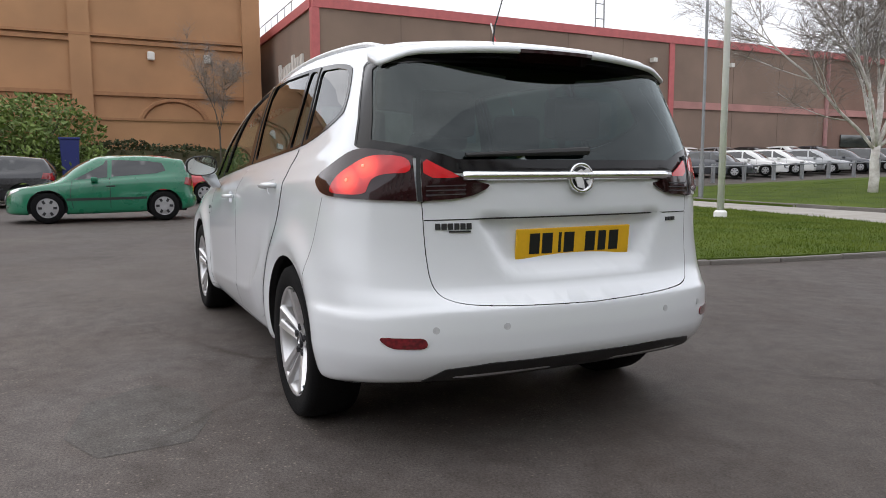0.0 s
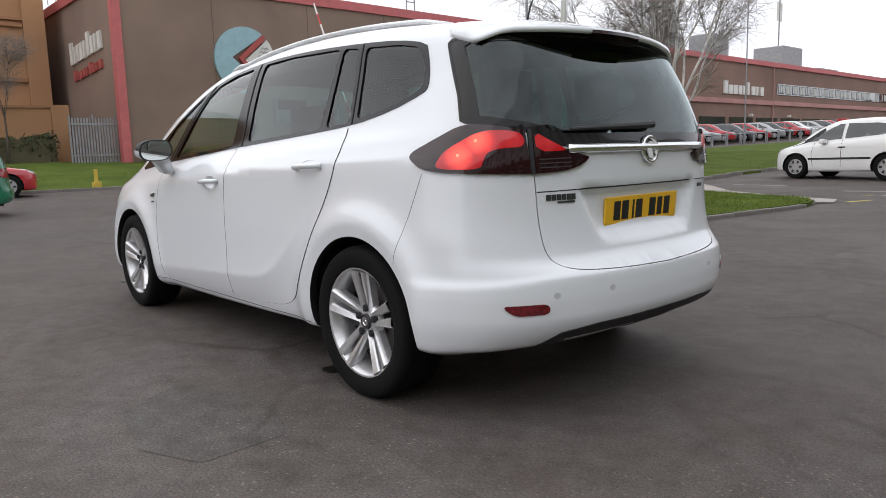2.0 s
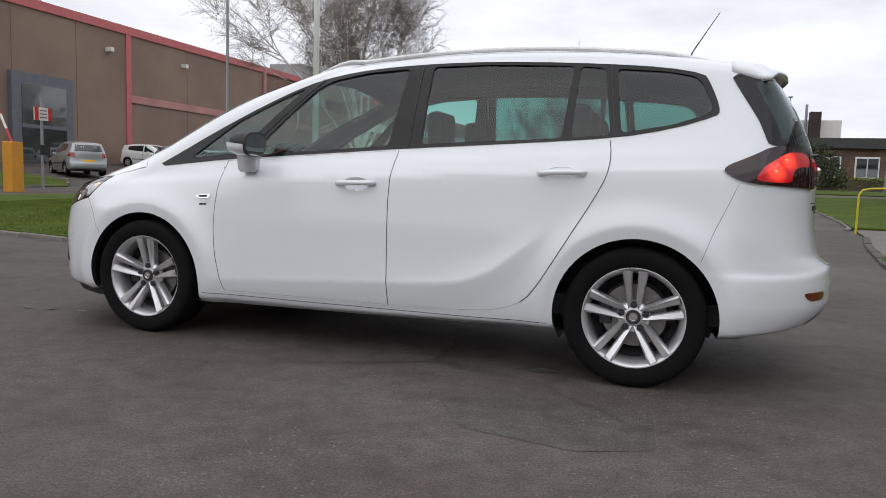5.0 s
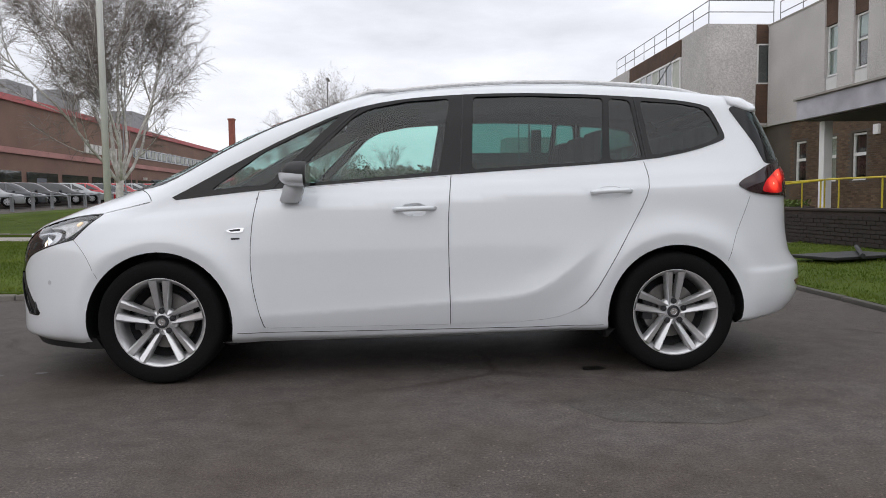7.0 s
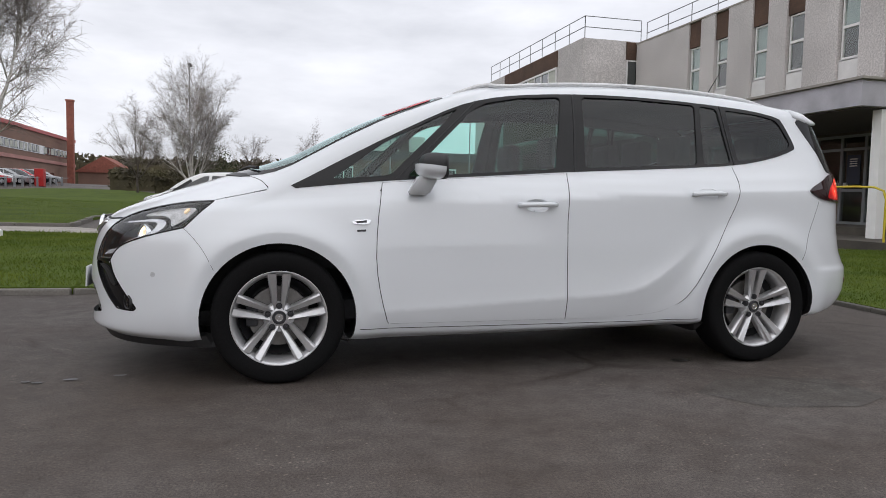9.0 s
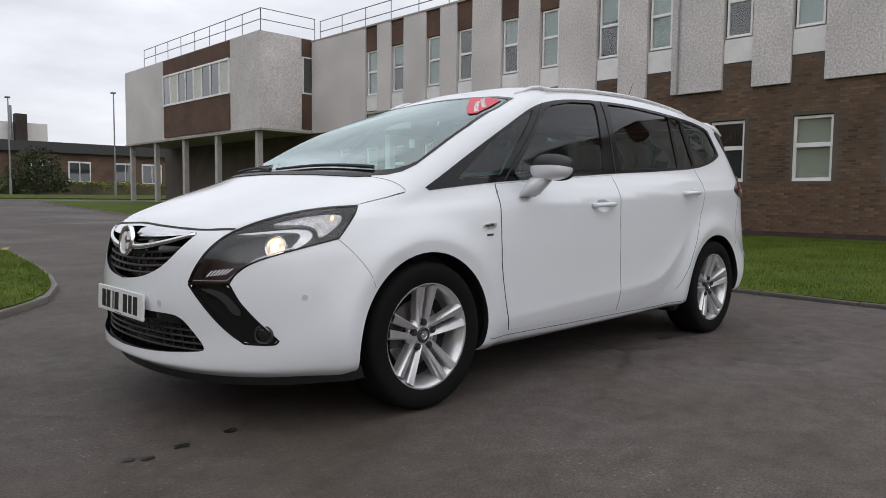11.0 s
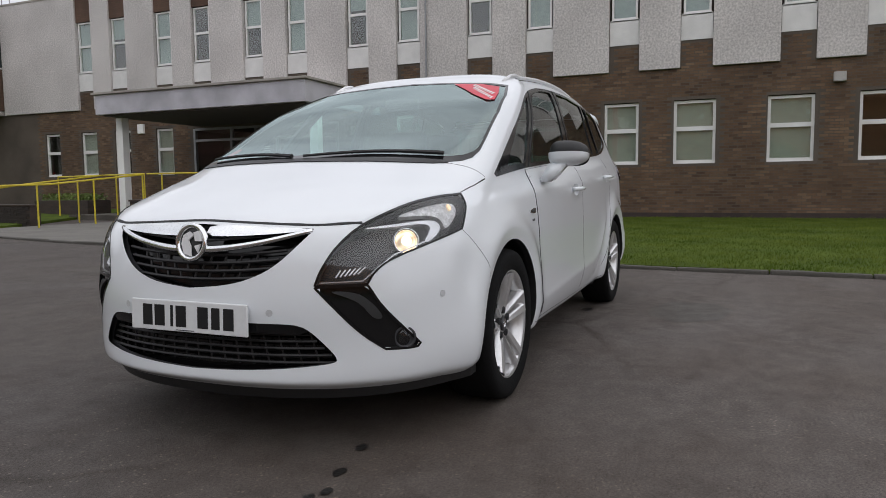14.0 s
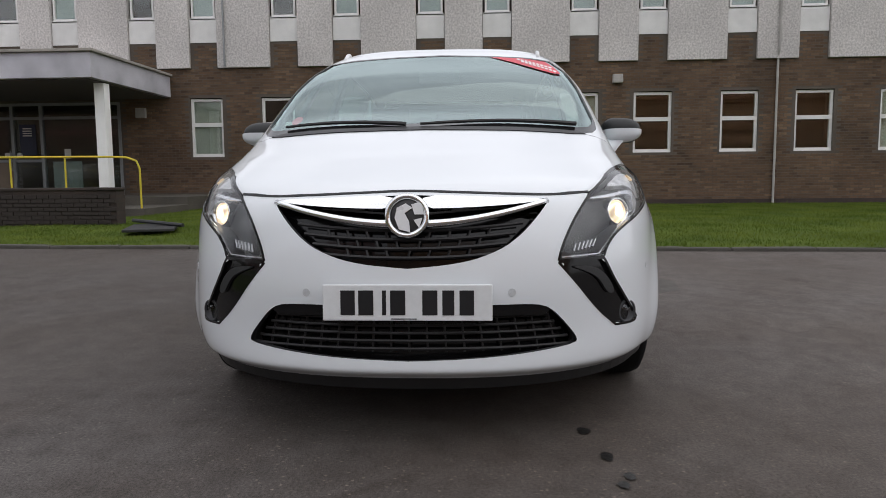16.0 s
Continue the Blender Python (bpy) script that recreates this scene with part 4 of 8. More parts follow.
SCREEN_IN = mirrored([(0, 1.080), (-0.35, 1.075), (-0.64, 1.060), (-0.684, 1.067), (-0.707, 1.084), (-0.714, 1.108), (-0.706, 1.16), (-0.682, 1.297), (-0.645, 1.404), (-0.595, 1.477), (-0.47, 1.499), (-0.25, 1.515), (0, 1.526)])
# the rear glass wraps round to the pillars; angles about the tail's centre, heights
REAR_GLASS = deg(mirrored([(0, 1.052), (-26.4, 1.052), (-28.2, 1.054), (-30.3, 1.071), (-34.0, 1.102), (-36.5, 1.115), (-39.2, 1.129), (-43.0, 1.138), (-46.4, 1.144), (-47.1, 1.150), (-47.6, 1.245), (-49.2, 1.360), (-50.4, 1.448), (-49.4, 1.460), (-44, 1.466), (-36, 1.472), (-18, 1.480), (0, 1.484)]))
REAR_IN = deg(mirrored([(0, 1.094), (-27.0, 1.096), (-33.0, 1.132), (-38.0, 1.150), (-43.5, 1.166), (-44.0, 1.250), (-45.4, 1.360), (-46.3, 1.428), (-45, 1.438), (-36, 1.446), (-18, 1.456), (0, 1.460)]))
GRILLE = mirrored([(0, 0.805), (-0.224, 0.797)] + soften([(-0.445, 0.790), (-0.405, 0.738), (-0.348, 0.678), (-0.285, 0.635), (-0.172, 0.597), (0, 0.582)], 2, False))
INTAKE = mirrored(soften([(0, 0.470), (-0.30, 0.468), (-0.405, 0.466), (-0.445, 0.449), (-0.490, 0.402), (-0.540, 0.338), (-0.51, 0.324), (-0.275, 0.302), (0, 0.293)], 2, False))
LAMP = deg(soften([(23.4, 0.596), (24.4, 0.651), (27.2, 0.735), (31.7, 0.806), (40.6, 0.868), (50.0, 0.895), (57.8, 0.902)], 2, False)
           + soften([(57.8, 0.902), (57.0, 0.870), (55.6, 0.835), (53.1, 0.773)], 2, False)[1:]
           + soften([(53.1, 0.773), (44.6, 0.733), (36.5, 0.684), (33.4, 0.640), (32.2, 0.600)], 2, False)[1:])
FOG = deg(soften([(23.4, 0.592), (26.0, 0.535), (30.8, 0.430), (35.2, 0.368)], 2, False) + soften([(35.2, 0.368), (40.9, 0.363), (41.6, 0.378)], 1, False)[1:]
          + soften([(41.6, 0.378), (37.6, 0.455), (34.2, 0.530), (32.9, 0.575), (32.2, 0.596)], 2, False)[1:])
TAIL_OUT = deg(soften([(34.2, 0.952), (45.0, 0.957), (54.2, 0.968), (57.6, 1.003), (58.6, 1.030), (51.8, 1.086), (46.4, 1.136), (40.5, 1.126), (35.1, 1.106)], 2, False))
TAIL_IN = deg(soften([(33.7, 1.097), (28.2, 1.046), (22.5, 1.014), (20.3, 1.004), (25.0, 0.961), (33.2, 0.952)], 2, False))
GATE = mirrored(soften([(0, 0.578), (-0.40, 0.588), (-0.545, 0.604), (-0.590, 0.653), (-0.601, 0.769), (-0.609, 0.948)], 2, False) + [(-0.480, 1.030), (-0.470, 1.050), (0, 1.048)])
bonnet3 = [SK.nose(a * DEG, b)[0] for a, b in ((0, 0.818), (8, 0.812), (16, 0.806), (24, 0.800), (31.7, 0.808), (36, 0.841), (40.6, 0.870), (50, 0.897), (57.6, 0.905), (66, 0.935), (74, 0.962))]
bonnet3 += [SK.fore(a, b)[0] for a, b in ((-0.690, 1.024), (-0.55, 1.034), (-0.35, 1.044), (-0.15, 1.049), (0, 1.050))]
BONNET = [(p.x, p.y) for p in bonnet3]
BONNET = BONNET + [(x, -y) for x, y in BONNET[-2:0:-1]]

for s in (-1, 1):
    cut(shell, SK, "side", grow(DLO, -0.006), s, True)
    cut(shell, SK, "side", DOORS, s, True)
    cut(shell, SK, "nose", LAMP, s)
    cut(shell, SK, "nose", grow(FOG, -0.004), s)
    for cx, r in ((-WB, 0.378), (WB, 0.376)):
        a = arc(cx, 0.325, r, -30, 210, 36)
        cut(shell, SK, "side", [(a[0][0], 0.1)] + a + [(a[-1][0], 0.1)], s)
cut(shell, SK, "fore", grow(SCREEN, -0.004), 1, True)
cut(shell, SK, "tail", grow(REAR_GLASS, -0.004), -1, True)
cut(shell, SK, "fore", GRILLE)
cut(shell, SK, "fore", INTAKE)
cut(shell, SK, "aft", GATE)
cut(shell, SK, "top", BONNET)

# no slivers of skin between bonnet and lamps
lamp_top = dense(deg([(29.5, 0.775), (31.7, 0.807), (36, 0.839), (40.6, 0.869), (50.0, 0.896), (57.8, 0.903)]), 0.004, False)
for s in (-1, 1):
    gone = []
    for f in shell.faces:
        q = flat_of("nose", f.calc_center_median(), s)
        if q and 0.75 < q[1] < 0.93 and 29 * DEG < q[0] < 54.5 * DEG and min((p[0] - q[0]) ** 2 + (p[1] - q[1]) ** 2 for p in lamp_top) < 0.006 ** 2:
            gone.append(f)
    bmesh.ops.delete(shell, geom=gone, context="FACES")

# dark lining inside the skin, seen in the gaps and through the glass
lining = shell.copy()
lining.normal_update()
for v in lining.verts:
    v.co -= v.normal * 0.022
bmesh.ops.reverse_faces(lining, faces=lining.faces)
body = skin_shade(part("body", shell, PAINT, car, "gloss white painted body shell", True), SK)
part("cabin_lining", lining, M["seat_cloth"], body, "dark grey cabin lining", True)


def panel(name, kind, poly, material, parent=car, s=-1, off=0.0, step=0.03, thick=0.012, holes=(), label="", lines=()):
    return skin_shade(part(name, sheet(SK, kind, poly, s, off, step, thick, holes, lines), material, parent, label, True), SK)


skin_shade(part("bonnet", sheet(SK, "top", grow(BONNET, -0.003), -1, 0.0, 0.035, 0.02, rim_step=0.009), PAINT, car, "", True), SK)
part("bonnet_gap", seam(SK, "nose", deg(soften([(-31.7, 0.808), (-24, 0.8), (-16, 0.806), (-8, 0.812), (0, 0.818), (8, 0.812), (16, 0.806), (24, 0.8), (31.7, 0.808)], 2, False)), 0.006, 0.0022, -1, 0.012), M["gap"], car)
gate = panel("tailgate", "aft", grow(GATE, -0.003), PAINT, thick=0.02)
screen = panel("windscreen", "fore", SCREEN, GLOSS, off=0.002, holes=[SCREEN_IN], thick=0.02)
panel("windscreen_glass", "fore", grow(SCREEN_IN, 0.006), M["glass_screen"], screen, thick=0, step=0.06)
rwin = panel("rear_window", "tail", REAR_GLASS, GLOSS, off=0.002, holes=[REAR_IN], thick=0.02)
part("glass_edge", seam(SK, "tail", REAR_GLASS + REAR_GLASS[:1], 0.010, 0.0035, -1, 0.012), GLOSS, rwin)
panel("rear_window_glass", "tail", grow(REAR_IN, 0.006), M["glass_tail"], rwin, thick=0, step=0.05)

FOLD = [[(x, z + d) for x, z in zip(*CREASE)] for d in (0.035, 0.014, 0.0, -0.016, -0.033, -0.052)]
INNER_F = grow(FRONT_DOOR, -0.0019)
INNER_R = grow(REAR_DOOR, -0.0019)
for s in (-1, 1):
    cups = [soften([(x - 0.068, z + 0.026), (x + 0.060, z + 0.030), (x + 0.066, z - 0.026), (x + 0.030, z - 0.042), (x - 0.045, z - 0.038), (x - 0.070, z - 0.012)], 2) for x, z in ((-0.035, 0.912), (1.02, 0.990))]
    fd = panel("front_door", "side", INNER_F, PAINT, s=s, off=0.0025, thick=0.02, step=0.03, lines=FOLD, holes=cups[:1])
    rd = panel("rear_door", "side", INNER_R, PAINT, s=s, off=0.0025, thick=0.02, step=0.03, lines=FOLD, holes=cups[1:])
    for ln, d in ((FRONT_DOOR[:10], fd), (REAR_DOOR[5:16], rd), ([(0.1505, 0.288), (0.1445, 0.60), (0.1425, 0.82), (0.1505, 0.95), (0.1655, 1.086)], fd)):
        part("door_seam", seam(SK, "side", ln, 0.0032, 0.0029, s), M["seam_grey"], d)
    wf = panel("side_window_surround", "side", DLO, GLOSS, s=s, off=0.003, holes=[p for _, p, _ in PANES], thick=0.02, label="gloss black window surround")
    for nm, p, g in PANES:
        panel(nm, "side", grow(p, 0.006), M[g], wf, s=s, off=-0.003, thick=0, step=0.06)
    # seams between door glass and pillars
    for ln in ([(0.215, 1.10), (0.245, 1.535)], [(1.245, 1.168), (1.205, 1.515)], [(-0.79, 1.03), (-0.33, 1.468)]):
        part("pillar_seam", seam(SK, "side", ln, 0.008, 0.006, s), BLACK, wf)
    # panel lines of the fixed skin
    for nm, kind, ln in (("bumper_seam", "side", soften([(1.795, 0.960), (1.755, 0.860), (1.700, 0.735), (1.658, 0.610)], 1, False)), ("bumper_seam", "side", soften([(-1.830, 0.772), (-1.790, 0.735), (-1.730, 0.660), (-1.688, 0.572)], 1, False)),
                         ("sill_seam", "side", [(-0.98, 0.265), (-0.3, 0.262), (0.6, 0.262), (0.98, 0.27)])):
        part(nm, seam(SK, kind, ln, 0.003 if nm == "sill_seam" else 0.0018, 0.0006, s), M["gap"], body)
    # skin between bonnet and lamp
    top = [(24.2, 0.652), (27.2, 0.736), (31.7, 0.807), (36, 0.8395), (40.6, 0.869), (50.0, 0.896), (57.8, 0.903)]
    panel("wing_edge", "nose", deg(top + [(a_ + (-0.7 if a_ < 33 else 0), b_ + (0.016 if a_ > 28 else 0.006)) for a_, b_ in top[::-1]]), PAINT, body, s=s, off=-0.0012, thick=0.004, step=0.008)
    # handles
    for x, z, d, cup in ((-0.035, 0.912, fd, cups[0]), (1.02, 0.990, rd, cups[1])):
        bowl = sheet(SK, "side", grow(cup, 0.001), s, 0.0025, 0.011, 0)
        for v in bowl.verts:
            r2 = ((v.co.x - x) / 0.066) ** 2 + ((v.co.z - z + 0.006) / 0.036) ** 2
            v.co.y -= s * 0.024 * max(0.0, 1 - r2) ** 0.7
        part("handle_cup", bowl, PAINT, d, "", True)
        bm = bmesh.new()
        pts = []
        for i in range(11):
            u = -1 + i / 5
            p, n = SK.side(x + 0.107 * u, z + 0.004 * u, s)
            pts.append(p + n * (0.006 + 0.034 * (1 - abs(u) ** 3)))
        add_tube(bm, pts, 0.016, 10)
        bmesh.ops.recalc_face_normals(bm, faces=bm.faces)
        for v in bm.verts:
            v.co.z = z + (v.co.z - z) * (0.75 if v.co.z > z else 0.95)
        part("handle", bm, PAINT, d, smooth=True)
    # repeater badge with lettering too small to read
    bd = panel("wing_badge", "side", soften([(-1.035, 0.812), (-0.93, 0.826), (-0.935, 0.802), (-0.95, 0.798), (-1.005, 0.796)], 1), M["chrome"], body, s=s, off=0.006, thick=0.006, step=0.01)
    panel("badge_inset", "side", [(-1.01, 0.811), (-0.95, 0.818), (-0.953, 0.806), (-1.0, 0.803)], M["dark_metal"], bd, s=s, off=0.008, thick=0.003, step=0.01)
    panel("badge_lettering", "side", [(-1.0, 0.770), (-0.955, 0.772), (-0.955, 0.762), (-1.0, 0.760)], M["dark_metal"], body, s=s, off=0.002, thick=0.001, step=0.02)

# arches: liners with a turned lip
for s in (-1, 1):
    for cx, r in ((-WB, 0.378), (WB, 0.376)):
        bm = bmesh.new()
        a = arc(cx, 0.325, r, -22, 202, 40)
        rows = []
        for x, z in a:
            p, n = SK.side(x, z, s)
            rows.append([bm.verts.new(p), bm.verts.new((x, p.y - s * 0.03, z)), bm.verts.new((cx + (x - cx) * 1.04, p.y - s * 0.06, 0.325 + (z - 0.325) * 1.04)), bm.verts.new((cx + (x - cx) * 1.04, s * 0.42, 0.325 + (z - 0.325) * 1.04))])
        for q, t in zip(rows, rows[1:]):
            for i in range(3):
                bm.faces.new((q[i], q[i + 1], t[i + 1], t[i]))
        inner = [r_[3] for r_ in rows]
        bm.faces.new(inner)
        bmesh.ops.recalc_face_normals(bm, faces=bm.faces)
        part("wheel_arch_liner", bm, BLACK, body, smooth=False)

# underside and lips
bm = box(-1.9, 1.80, -0.62, 0.62, 0.25, 0.34, 0.03)
# Wider block added to cut the light that gets in under the sills.
add_box(bm, -0.92, 0.92, -0.79, 0.79, 0.225, 0.30, 0.02)
part("underbody", bm, BLACK, car, "black underbody")
bm = bmesh.new()
rows = []
for i in range(41):
    a = -58 + 116 * i / 40
    p, n = SK.nose(a * DEG, 0.250)
    q = Vector((p.x, p.y, 0))
    k = 1 - 0.045
    dip = 0.012 * math.cos(radians(a * 1.5))
    rows.append([bm.verts.new((p.x * 0.990, p.y * 0.98, 0.250)), bm.verts.new((p.x * 0.972 - 0.004, p.y * 0.965, 0.190 - dip * 0.4)), bm.verts.new((p.x * 0.945, p.y * 0.93, 0.184 - dip * 0.4)), bm.verts.new((p.x * 0.93, p.y * 0.91, 0.25))])
for q, t in zip(rows, rows[1:]):
    for i in range(3):
        bm.faces.new((q[i], q[i + 1], t[i + 1], t[i]))
bmesh.ops.recalc_face_normals(bm, faces=bm.faces)
part("front_lip", bm, BLACK, car, "black plastic front lip")
panel("rear_diffuser", "aft", mirrored([(0, 0.392), (-0.40, 0.390), (-0.56, 0.372), (-0.62, 0.322), (-0.3, 0.310), (0, 0.308)]), BLACK, off=0.004, thick=0.02, label="black plastic lower bumper insert")

# upper grille: chrome wings, honeycomb bars, badge
grille = part("grille", sheet(SK, "fore", grow(GRILLE, 0.012), 1, -0.055, 0.04, 0), GLOSS, car)
for k, z in enumerate((0.612, 0.640, 0.668, 0.696)):
    w = 0.18 + 0.38 * math.sqrt(max(0.0, (z - 0.585)) / 0.20) * 0.62
    pts = []
    for i in range(25):
        y = -w + 2 * w * i / 24
        p, n = SK.fore(y, z + 0.03 * (y / 0.44) ** 2)
        pts.append(p + Vector((0.022, 0, 0)))
    part("grille_bar", tube(pts, 0.006, 6), M["mesh_black"], grille)
    for i in range(-6, 7):
        y = i * 0.062 + (0.031 if k % 2 else 0)
        if abs(y) < w - 0.03 and k < 3:
            p, n = SK.fore(y, z + 0.03 * (y / 0.44) ** 2)
            q, n = SK.fore(y + (0.008 if y > 0 else -0.008), z + 0.028 + 0.03 * (y / 0.44) ** 2)
            part("grille_slat", tube([p + Vector((0.024, 0, 0)), q + Vector((0.024, 0, 0))], 0.0045, 5), M["mesh_black"], grille)
for s in (-1, 1):
    panel("chrome_wing", "fore", [(s * y, z) for y, z in soften([(0.045, 0.803), (0.224, 0.796), (0.436, 0.7885), (0.40, 0.779), (0.30, 0.770), (0.18, 0.764), (0.045, 0.762)], 1)], M["chrome"], grille, off=0.004, thick=0.02, step=0.02, label="polished chrome wing")
    pts = [SK.fore(s * (0.05 + 0.386 * i / 18), 0.718 + 0.066 * (i / 18) ** 1.7)[0] for i in range(19)]
    part("chrome_wing", tube(pts, 0.0135, 10, 0.009), M["chrome"], grille, "polished chrome wing", True)
    part("grille_slat", tube([SK.fore(s * (0.05 + 0.34 * i / 12), 0.746 + 0.028 * i / 12)[0] + Vector((0.016, 0, 0)) for i in range(13)], 0.004, 6), M["mesh_black"], grille)


def round_badge(cx, cy, cz, r, sgn, parent, tilt):
    """A chrome ring badge with a dark field and plain bright shapes; sgn: the way that it faces along x."""
    m = pose(cx, cy, cz) @ Matrix.Rotation(radians(tilt), 4, "Y")
    rim = part("badge", add_lathe(bmesh.new(), [(r * 1.0, 0.0), (r * 1.02, sgn * 0.012), (r * 0.93, sgn * 0.018), (r * 0.74, sgn * 0.012), (r * 0.74, 0.0)], 36, "x"), M["chrome"], parent, "round chrome badge", True)
    fld = part("badge_field", add_lathe(bmesh.new(), [(r * 0.82, sgn * 0.006), (0.001, sgn * 0.010)], 28, "x"), M["lamp_black"], rim)
    bm = bmesh.new()
    for pts in ([(-0.15, -0.75), (0.35, -0.62), (0.55, -0.1), (0.45, 0.35), (0.05, 0.55), (-0.25, 0.35), (0.1, 0.1), (-0.1, -0.25)], [(-0.75, 0.05), (-0.35, 0.05), (-0.2, 0.5), (-0.55, 0.6), (-0.7, 0.4)], [(-0.55, -0.55), (-0.3, -0.2), (-0.7, -0.1)]):
        vs = [bm.verts.new((sgn * 0.012, -sgn * a * r, b * r)) for a, b in pts]
        f = bm.faces.new(vs)
        e = bmesh.ops.extrude_face_region(bm, geom=[f])
        for v in e["geom"]:
            if isinstance(v, bmesh.types.BMVert):
                v.co.x += sgn * 0.006
    bmesh.ops.recalc_face_normals(bm, faces=bm.faces)
    part("badge_shape", bm, M["badge_silver"], rim)
    rim.matrix_basis = m


round_badge(-2.335, 0, 0.742, 0.068, -1, grille, 8)
round_badge(2.205, 0, 1.028, 0.056, 1, gate, -6)

# lower intake
intake = part("lower_intake", sheet(SK, "fore", grow(INTAKE, 0.012), 1, -0.06, 0.05, 0), GLOSS, car)
for z in (0.325, 0.350, 0.375, 0.400, 0.425):
    w = 0.52 - (z - 0.33) * 0.9
    part("grille_bar", tube([SK.fore(-w + 2 * w * i / 20, z)[0] + Vector((0.03, 0, 0)) for i in range(21)], 0.005, 6), M["mesh_black"], intake)
for i in range(-8, 9):
    part("grille_slat", tube([SK.fore(i * 0.058, 0.315)[0] + Vector((0.034, 0, 0)), SK.fore(i * 0.054, 0.445)[0] + Vector((0.034, 0, 0))], 0.004, 5), M["mesh_black"], intake)
panel("intake_cover", "fore", mirrored([(0, 0.474), (-0.30, 0.470), (-0.400, 0.468), (-0.450, 0.447), (-0.42, 0.428), (-0.30, 0.432), (0, 0.436)]), GLOSS, intake, off=-0.004, thick=0.02)


def number_plate(name, cx, cz, sgn, colour, tilt):
    """A plate with seven dark bars for its characters."""
    m = pose(cx, 0, cz) @ Matrix.Rotation(radians(tilt), 4, "Y")
    pl = part(name, box(-0.005, 0.005, -0.26, 0.26, -0.0555, 0.0555, 0.004), colour, car)
    pl.matrix_basis = m
    y = -0.182
    for i, wd in enumerate((0.044, 0.046, 0.012, 0.046, 0, 0.046, 0.036, 0.044)):
        if wd:
            part("bar", box(0.0052 * sgn - 0.001, 0.0052 * sgn + 0.001, sgn * y - wd / 2, sgn * y + wd / 2, -0.038, 0.038), M["plate_ink"], pl)
        y += 0.056 if wd > 0.02 else 0.042
    part("maker_line", box(0.0052 * sgn - 0.0005, 0.0052 * sgn + 0.0005, -0.03, 0.05, -0.051, -0.048), M["dark_metal"], pl)
    return pl


number_plate("front_number_plate", -2.376, 0.480, -1, M["plate_white"], 2)
number_plate("rear_number_plate", 2.178, 0.790, 1, M["plate_yellow"], 5)

